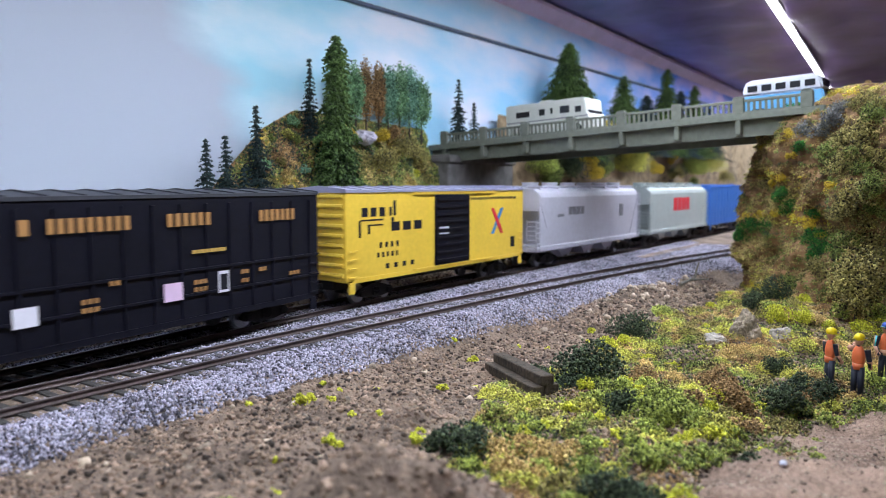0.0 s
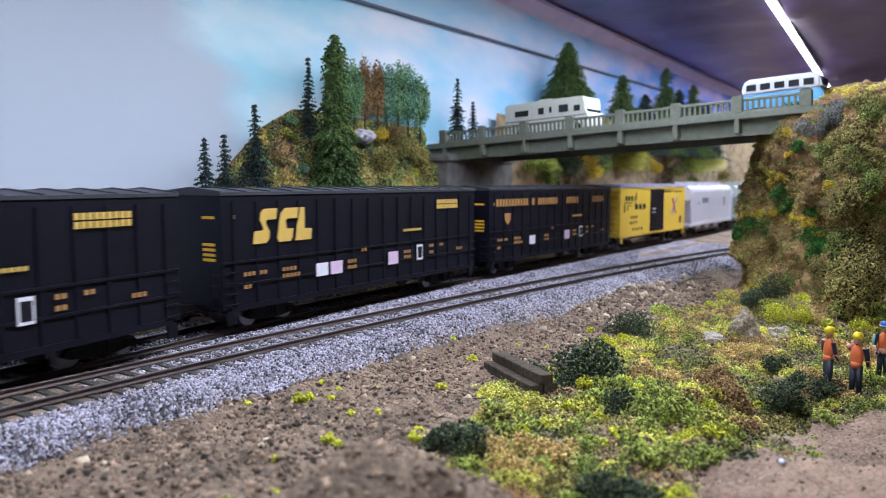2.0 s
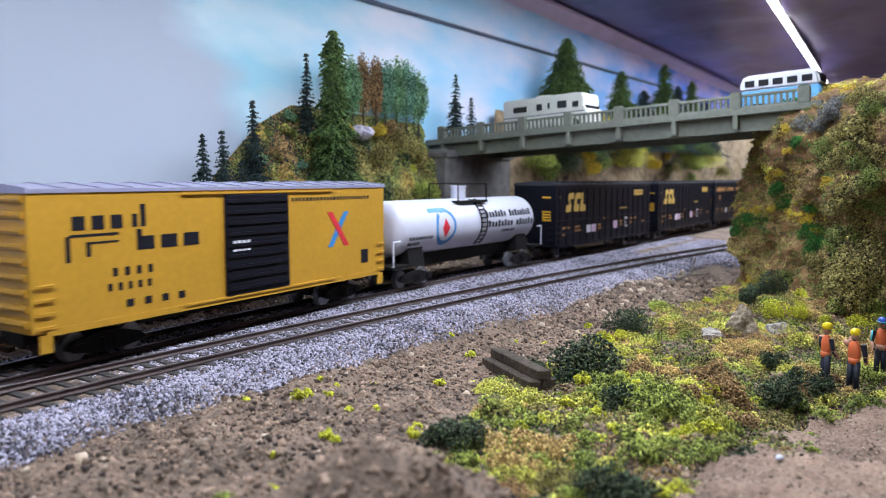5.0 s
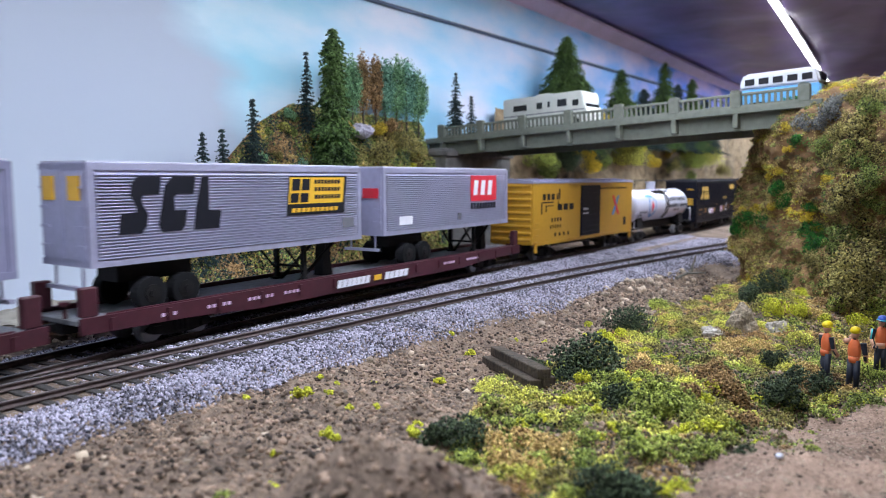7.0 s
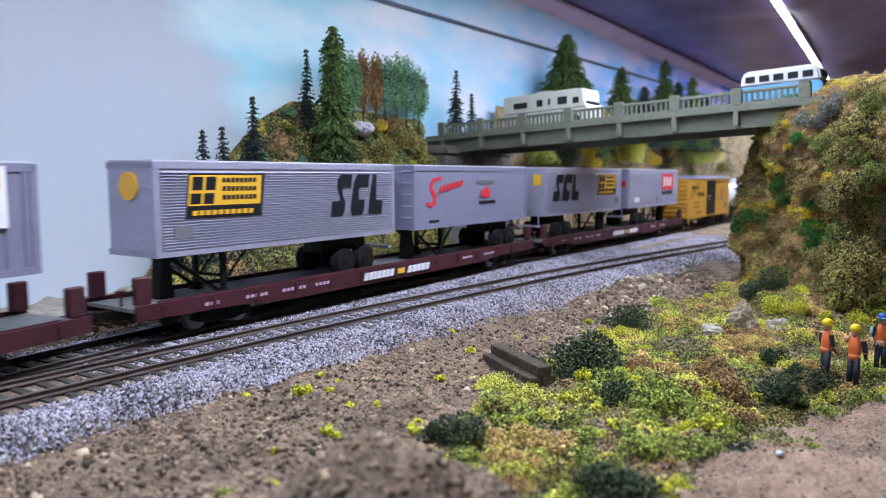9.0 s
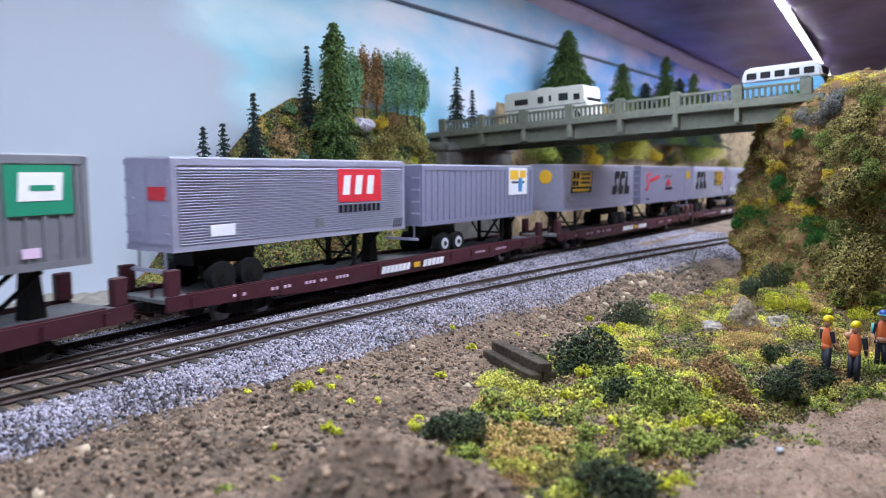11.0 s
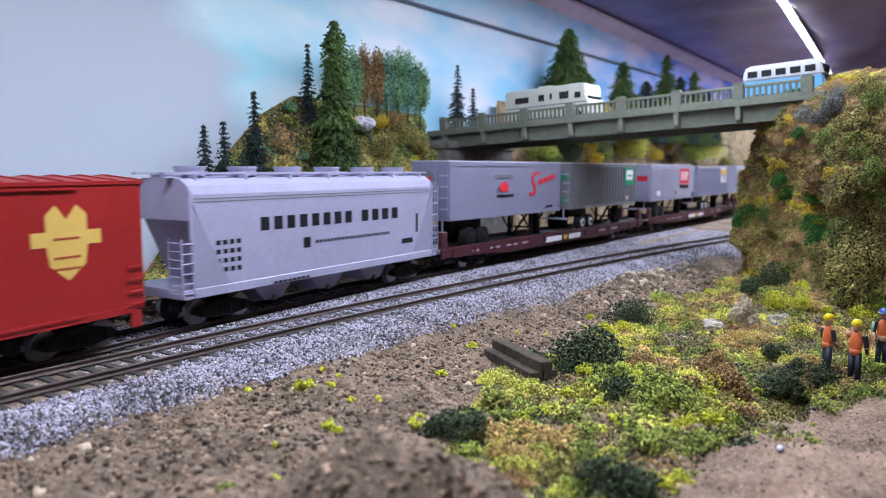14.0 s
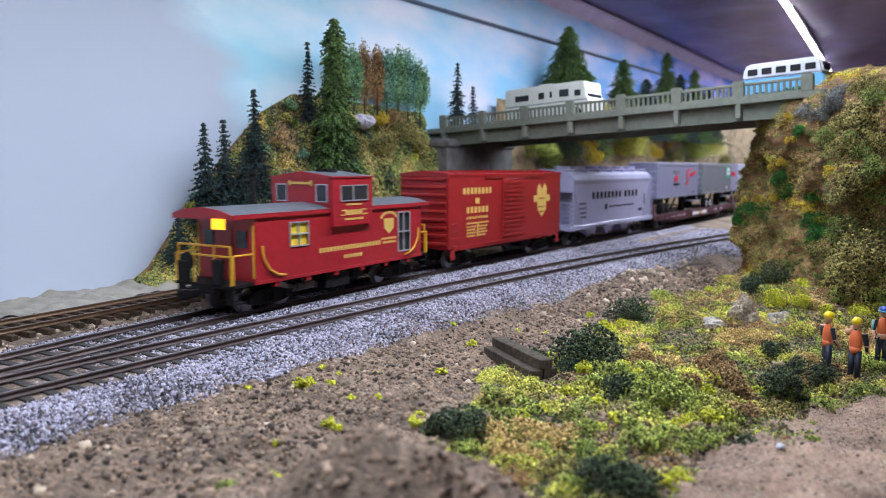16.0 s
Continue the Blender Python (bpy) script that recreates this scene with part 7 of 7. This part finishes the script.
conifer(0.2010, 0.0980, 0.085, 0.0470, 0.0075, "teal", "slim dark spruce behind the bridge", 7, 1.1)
conifer(0.3690, 0.0850, 0.100, 0.1080, 0.0520, "spruce", "broad green spruce behind the bridge", 8, 0.85, 0.45, 0.22)
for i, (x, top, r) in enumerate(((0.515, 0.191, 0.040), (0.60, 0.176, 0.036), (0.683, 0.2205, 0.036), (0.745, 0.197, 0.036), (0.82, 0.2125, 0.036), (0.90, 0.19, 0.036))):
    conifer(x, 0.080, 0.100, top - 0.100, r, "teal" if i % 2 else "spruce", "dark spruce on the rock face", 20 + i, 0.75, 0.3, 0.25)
for i, (x, top, kind, r) in enumerate(((0.040, 0.140, "blue_green", 0.0085), (0.053, 0.143, "blue_green", 0.0075), (0.066, 0.1475, "redbrown", 0.0065), (0.0795, 0.1465, "redbrown", 0.0055), (0.092, 0.1455, "teal_leaf", 0.0075), (0.105, 0.149, "blue_green", 0.0075), (0.119, 0.1495, "teal_leaf", 0.0085), (0.134, 0.142, "blue_green", 0.0080))):
    leafy(x, 0.1075 - 0.001 * (i % 2), 0.095, top - 0.095, r, kind, {"teal_leaf": "pale teal", "blue_green": "blue-green", "redbrown": "reddish brown", "olive": "olive"}[kind] + " narrow broadleaf tree on the hilltop", 40 + i)
for i, (kind, x, y, z, r, h) in enumerate((("moss_olive", 0.045, 0.088, 0.066, 0.015, 0.018), ("moss_olive", 0.075, 0.087, 0.068, 0.016, 0.018), ("moss_olive", 0.105, 0.088, 0.076, 0.016, 0.020), ("moss_olive", 0.125, 0.088, 0.072, 0.014, 0.016),
                                           ("gold", 0.040, 0.089, 0.090, 0.007, 0.008), ("gold", 0.076, 0.086, 0.088, 0.008, 0.013), ("redbrown", 0.098, 0.091, 0.094, 0.010, 0.010), ("moss_olive", 0.02, 0.083, 0.03, 0.016, 0.02),
                                           ("gold", 0.055, 0.082, 0.015, 0.013, 0.022), ("green", 0.005, 0.083, 0.01, 0.016, 0.022), ("moss_olive", 0.085, 0.082, 0.02, 0.016, 0.03), ("green", 0.12, 0.083, 0.04, 0.014, 0.02), ("yellow", 0.118, 0.084, 0.064, 0.007, 0.008))):
    y = float(hill_at(np.array([x]), np.array([0.35 if z < 0.05 else 0.62]))[0][0])
    bush(kind, x, y, z, r, h, 500 + i, " on the hillside" if kind != "gold" else "")
for i, (kind, x, z, r) in enumerate((("green", 0.30, 0.070, 0.02), ("dark", 0.36, 0.066, 0.025), ("olive", 0.55, 0.075, 0.03), ("gold", 0.575, 0.09, 0.02), ("green", 0.82, 0.075, 0.03), ("olive", 0.9, 0.08, 0.035), ("gold", 0.46, 0.118, 0.016))):
    bush(kind, x, 0.082, z, r, r, 600 + i, " on the rock face")

for i in range(46):
    r = random.Random(900 + i)
    x, f = r.uniform(-0.085, 0.03), r.uniform(0.45, 0.95)
    y, z = hill_at(np.array([x]), np.array([f]))
    kind = r.choice(("grey", "rust", "moss_olive", "blue_green", "moss_green", "olive", "redbrown", "teal_leaf"))
    bush(kind, x, float(y[0]) - 0.002, float(z[0]) - 0.003, r.uniform(0.004, 0.0065), r.uniform(0.006, 0.010), 700 + i, " on the hillside")
for i in range(13):
    r = random.Random(950 + i)
    bush(r.choice(("moss_green", "dark", "moss_olive", "gold", "moss_green")), r.uniform(0.27, 1.1), 0.080, r.uniform(0.02, 0.085), r.uniform(0.010, 0.018), r.uniform(0.02, 0.035), 800 + i, " on the rock face")

# the small leafy tree and boulders at the cliff's foot
leafy(0.045, -0.216, -0.0125, 0.040, 0.014, "moss_olive", "small olive tree at the cliff's foot", 71)


def boulder(x, y, z, r, sz, material, label, seed):
    bm = bmesh.new()
    bmesh.ops.create_icosphere(bm, subdivisions=4, radius=1.0)
    for v in bm.verts:
        k = 1 + 0.35 * noise.fractal(v.co * 1.4 + Vector((seed, 0, 0)), 0.8, 2.1, 5)
        v.co = Vector((v.co.x * r * k, v.co.y * r * k, v.co.z * sz * k))
    ob = solid("boulder", bm, material, label, "rock", "", "boulders")
    ob.location = (x, y, z)
    return ob


M_WHITEROCK = mat("pale_boulder", (0.42, 0.37, 0.33), 0.9, var=0.25, scale=300, bump=0.6)
boulder(-0.0165, -0.1795, -0.0065, 0.0056, 0.0088, mat("porous_tan_rock", (0.22, 0.17, 0.12), 0.95, var=0.35, scale=700, bump=1.0, bscale=1200, alt=(0.34, 0.27, 0.2)), "porous tan boulder in the turf", 1.0)
boulder(-0.0030, -0.1915, -0.009, 0.0045, 0.0048, M_WHITEROCK, "smooth pale boulder in the turf", 2.0)
boulder(-0.0271, -0.1692, -0.010, 0.0060, 0.0040, M_WHITEROCK, "low pale rock in the turf", 3.0)
boulder(0.056, 0.101, 0.0925, 0.0085, 0.0048, mat("lilac_white_rock", (0.5, 0.46, 0.56), 0.9, var=0.12, scale=200), "lilac-white boulder on the hill", 4.0)
for i, (x, y, r) in enumerate(((-0.150, -0.133, 0.0028), (-0.152, -0.152, 0.0035), (-0.085, -0.098, 0.0022), (-0.242, -0.098, 0.003), (-0.20, -0.108, 0.0025), (-0.165, -0.13, 0.0022), (-0.13, -0.118, 0.0025))):
    boulder(x, y, float(ground_z(np.array([x]), np.array([y]))[0]), r, r * 0.8, M_SOIL, "small brown stone on the soil", 5.0 + i)
bm = bmesh.new()
for a, b, r in (((0.128, -0.108, -0.007), (0.147, -0.112, -0.004), 0.0012), ((0.147, -0.112, -0.004), (0.153, -0.113, 0.006), 0.0009), ((0.140, -0.111, -0.005), (0.160, -0.118, -0.006), 0.0008)):
    cyl(bm, a, b, r, 8, r * 0.6)
solid("dead_branch", bm, mat("grey_dead_wood", (0.16, 0.14, 0.12), 0.9, scale=900, bump=0.4), "grey dead branch lying at the cliff's foot", "branch")

# old timbers on the soil
M_BEAM = mat("weathered_timber", (0.026, 0.018, 0.012), 0.9, var=0.45, scale=500, bump=0.8, bscale=900, alt=(0.06, 0.043, 0.03))
for dx, dz in ((-0.0026, 0.0), (0.0026, 0.0004), (0.0008, 0.0034)):
    ob = solid("timber", B(-0.0205, 0.0205, -0.0024, 0.0024, -0.0017, 0.0017, bevel=0.0003), M_BEAM, "dark weathered timber lying on the soil", "timber", "", "stacked timbers")
    ob.matrix_world = Matrix.Translation((-0.1262, -0.1268, -0.0096 + dz)) @ Matrix.Rotation(math.radians(53), 4, "Z") @ Matrix.Rotation(math.radians(2), 4, "Y") @ Matrix.Translation((0.0, -dx, 0))
bm = bmesh.new()
bmesh.ops.create_icosphere(bm, subdivisions=2, radius=0.0012)
ob = solid("paper_scrap", bm, M_WHITE, "crumpled white scrap on the dirt road", "litter")
ob.location, ob.scale = (-0.1801, -0.2218, float(ground_z(np.array([-0.1801]), np.array([-0.2218]))[0]) + 0.0018), (1, 0.7, 0.5)


# ---- little painted figurines: plain shapes ----
def figurine(x, y, turn, hat, sleeve, label, point=False):
    bm = bmesh.new()
    mats = [mat("figure_trousers", (0.012, 0.015, 0.03), 0.6), mat("orange_vest", (0.62, 0.13, 0.04), 0.6), mat("figure_hat", hat, 0.35), mat("figure_sleeve", sleeve, 0.6), mat("figure_skin", (0.5, 0.26, 0.17), 0.6)]

    def add(fn, k):
        n = len(bm.faces)
        fn()
        bm.faces.ensure_lookup_table()
        for f in bm.faces[n:]:
            f.material_index = k
            f.smooth = True
    for s in (-1, 1):
        add(lambda: cyl(bm, (0, s * 0.0012, 0.0), (0, s * 0.0009, 0.0100), 0.0008, 10, 0.0012), 0)
        add(lambda: box(bm, -0.0010, 0.0018, s * 0.0011 - 0.0008, s * 0.0011 + 0.0008, 0.0, 0.0009, bevel=0.0002), 0)
    def torso():
        r = bmesh.ops.create_uvsphere(bm, u_segments=14, v_segments=10, radius=1.0, matrix=Matrix.LocRotScale((0, 0, 0.0131), None, (0.0015, 0.0021, 0.0042)))
    add(torso, 1)
    add(lambda: cyl(bm, (0, 0, 0.0092), (0, 0, 0.0112), 0.0016, 12, 0.0018), 1)
    add(lambda: cyl(bm, (0, 0, 0.0163), (0, 0, 0.0178), 0.0007, 8), 4)
    add(lambda: bmesh.ops.create_uvsphere(bm, u_segments=12, v_segments=8, radius=1.0, matrix=Matrix.LocRotScale((0, 0, 0.0186), None, (0.0014, 0.0013, 0.0016))), 4)
    add(lambda: bmesh.ops.create_uvsphere(bm, u_segments=14, v_segments=8, radius=1.0, matrix=Matrix.LocRotScale((0.0001, 0, 0.0198), None, (0.0019, 0.0016, 0.0014))), 2)
    add(lambda: cyl(bm, (0.0006, 0, 0.0193), (0.0006, 0, 0.0196), 0.0021, 14), 2)
    for s in (-1, 1):
        sh, el = (0, s * 0.0027, 0.0160), (0.0004, s * 0.0033, 0.0122)
        wr = (0.0036, s * 0.0030, 0.0166) if point and s > 0 else (0.0022, s * 0.0028, 0.0098)
        if point and s > 0:
            el = (0.0020, s * 0.0032, 0.0150)
        add(lambda: cyl(bm, sh, el, 0.0010, 10, 0.0008), 3)
        add(lambda: cyl(bm, el, wr, 0.0008, 10, 0.0006), 4)
        add(lambda: bmesh.ops.create_uvsphere(bm, u_segments=8, v_segments=6, radius=0.0008, matrix=Matrix.Translation(wr)), 4)
    ob = solid("figurine", bm, mats[0], label, "figurine", "", "figurines")
    for m in mats[1:]:
        ob.data.materials.append(m)
    ob.matrix_world = Matrix.Translation((x, y, float(ground_z(np.array([x]), np.array([y]))[0]) + 0.0008)) @ Matrix.Rotation(math.radians(turn), 4, "Z")


figurine(-0.0747, -0.2187, -50, (0.8, 0.6, 0.01), (0.02, 0.025, 0.035), "painted figurine in orange vest and yellow helmet")
figurine(-0.0797, -0.2275, -20, (0.8, 0.6, 0.01), (0.08, 0.11, 0.14), "painted figurine in orange vest with raised arm", True)
figurine(-0.0485, -0.2334, 200, (0.03, 0.07, 0.35), (0.05, 0.42, 0.5), "painted figurine in orange vest and blue cap")


# ---- vehicles on the bridge ----
def deck_z(y):
    return 0.0885 + 0.0026 + 0.046 * (0.112 - y)


def motorhome():
    t = thing("motorhome", Matrix.Translation((0.181, 0.0085, deck_z(0.0085))) @ Matrix.Rotation(math.radians(-94.3), 4, "Z") @ Matrix.Rotation(-0.046, 4, "Y"), "cream white motorhome parked on the bridge", "motorhome")
    M_CREAMV = mat("cream_vehicle_paint", (0.6, 0.6, 0.56), 0.4, var=0.04)
    h = 0.027
    bm = bmesh.new()
    prism(bm, [(-0.038, 0.004), (0.036, 0.004), (0.037, 0.012), (0.0335, 0.0175), (0.034, 0.021), (0.033, 0.0262), (0.0315, h), (-0.0365, h), (-0.038, 0.0255)], "y", -0.0135, 0.0135)
    bmesh.ops.bevel(bm, geom=bm.edges[:], offset=0.0007, segments=2, affect="EDGES")
    part("body", bm, M_CREAMV, t)
    for x0, x1, z0, z1 in ((-0.028, -0.0155, 0.0165, 0.0210), (-0.0065, -0.0015, 0.0165, 0.0215), (0.0035, 0.0055, 0.0170, 0.0215), (0.0120, 0.0200, 0.0165, 0.0220), (0.0250, 0.0300, 0.0160, 0.0205)):
        for s in (-1, 1):
            wdw = part("window", B(x0, x1, s * 0.0136 - 0.0002, s * 0.0136 + 0.0002, z0, z1), M_GLASSDK, t, "dark side window")
    part("windscreen", B(0.0340, 0.0352, -0.0105, 0.0105, 0.0140, 0.0172), M_GLASSDK, t, "dark windscreen")
    for x, l, w, z in ((-0.006, 0.006, 0.005, 0.0022), (0.020, 0.004, 0.004, 0.0015), (-0.028, 0.004, 0.004, 0.0012)):
        part("roof_vent", B(x - l, x + l, -w, w, h - 0.0002, h + z, bevel=0.0005), M_CREAMV, t)
    for x in (-0.020, 0.026):
        for s in (-1, 1):
            bm = bmesh.new()
            cyl(bm, (x, s * 0.0112 - 0.0016, 0.0040), (x, s * 0.0112 + 0.0026 * s + 0.0, 0.0040), 0.0042, 18)
            part("wheel", bm, M_TYRE, t)
    part("stripe", B(-0.0375, 0.035, -0.01372, -0.0134, 0.0125, 0.0133), M_GREYTR, t)


def minibus():
    t = thing("minibus", Matrix.Translation((0.164, -0.1615, deck_z(-0.1615))) @ Matrix.Rotation(math.radians(-94.3), 4, "Z") @ Matrix.Rotation(-0.046, 4, "Y"), "white and light blue minibus parked on the bridge", "minibus")
    M_PALEBLUE = mat("light_blue_paint", (0.12, 0.38, 0.68), 0.35, var=0.05)
    M_VANWHITE = mat("white_vehicle_paint", (0.6, 0.6, 0.66), 0.3, var=0.04)
    bm = bmesh.new()
    prism(bm, [(-0.0235, 0.0030), (0.0235, 0.0030), (0.0245, 0.0060), (0.0240, 0.0125), (-0.0240, 0.0125), (-0.0245, 0.006)], "y", -0.0098, 0.0098)
    bmesh.ops.bevel(bm, geom=bm.edges[:], offset=0.0010, segments=2, affect="EDGES")
    part("lower_body", bm, M_PALEBLUE, t, "light blue lower body")
    bm = bmesh.new()
    prism(bm, [(-0.0240, 0.0124), (0.0240, 0.0124), (0.0225, 0.0200), (0.0195, 0.0226), (-0.0205, 0.0226), (-0.0232, 0.0200)], "y", -0.0096, 0.0096)
    bmesh.ops.bevel(bm, geom=bm.edges[:], offset=0.0014, segments=3, affect="EDGES")
    part("upper_body", bm, M_VANWHITE, t, "white upper body and roof")
    for k in range(5):
        x = -0.0205 + k * 0.0085
        for s in (-1, 1):
            w = part("window", B(x, x + 0.0060, s * 0.0095 - 0.0003, s * 0.0095 + 0.0003, 0.0150, 0.0190), M_GLASSDK, t, "dark side window")
    part("windscreen", B(0.0222, 0.0240, -0.0075, 0.0075, 0.0145, 0.0190), M_GLASSDK, t, "dark windscreen")
    for x in (-0.014, 0.0145):
        for s in (-1, 1):
            bm = bmesh.new()
            cyl(bm, (x, s * 0.0084 - 0.0013, 0.0036), (x, s * 0.0084 + 0.0013, 0.0036), 0.0037, 18)
            part("wheel", bm, M_TYRE, t)
    for s in (-1, 1):
        bm = bmesh.new()
        cyl(bm, (0.0240, s * 0.0065, 0.0085), (0.0248, s * 0.0065, 0.0085), 0.0014, 12)
        part("headlight", bm, M_WHITE, t, "round headlight")


motorhome()
minibus()

# ---- tracks in pieces ----
track("brown-railed main track under the moving train", line_a, -3.6, 4.1, M_TIE, (-0.36, 0.5), M_RAIL)
track("brown-railed siding in front of the main track", line_b, -0.355, 2.4, M_TIE, (-0.36, 0.5), M_RAIL)
track("rusty rear track on heavy brown ties", line_c, -1.2, 0.14, M_TIEBROWN, (-0.36, 0.14), mat("rusty_rail", (0.12, 0.065, 0.035), 0.5, metal=0.3, var=0.25, scale=800))


def motions():
    """The train rolls at one steady speed; each car spans the curve on its two trucks."""
    times = sorted([i * 0.25 for i in range(65)] + [0.1, 15.9])
    for c, mid, half, *shift in MOVING:
        rows = []
        for t in times:
            s = mid + V * t
            ax, ay = on_a(s - half)
            bx, by = on_a(s + half)
            h = math.atan2(by - ay, bx - ax)
            m = Matrix.Translation(((ax + bx) / 2, (ay + by) / 2, 0)) @ Matrix.Rotation(h, 4, "Z")
            rows.append((t, m @ Matrix.Translation((shift[0] if shift else 0, 0, 0))))
        walk(c, rows)
    turns = [(i / 30, i / 30 * V / 0.0047) for i in range(481)]
    for w, x in WHEELS:
        walk(w, [(t, Matrix.Translation((x, 0, 0.0048)) @ Matrix.Rotation(a, 4, "Y")) for t, a in turns])


motions()
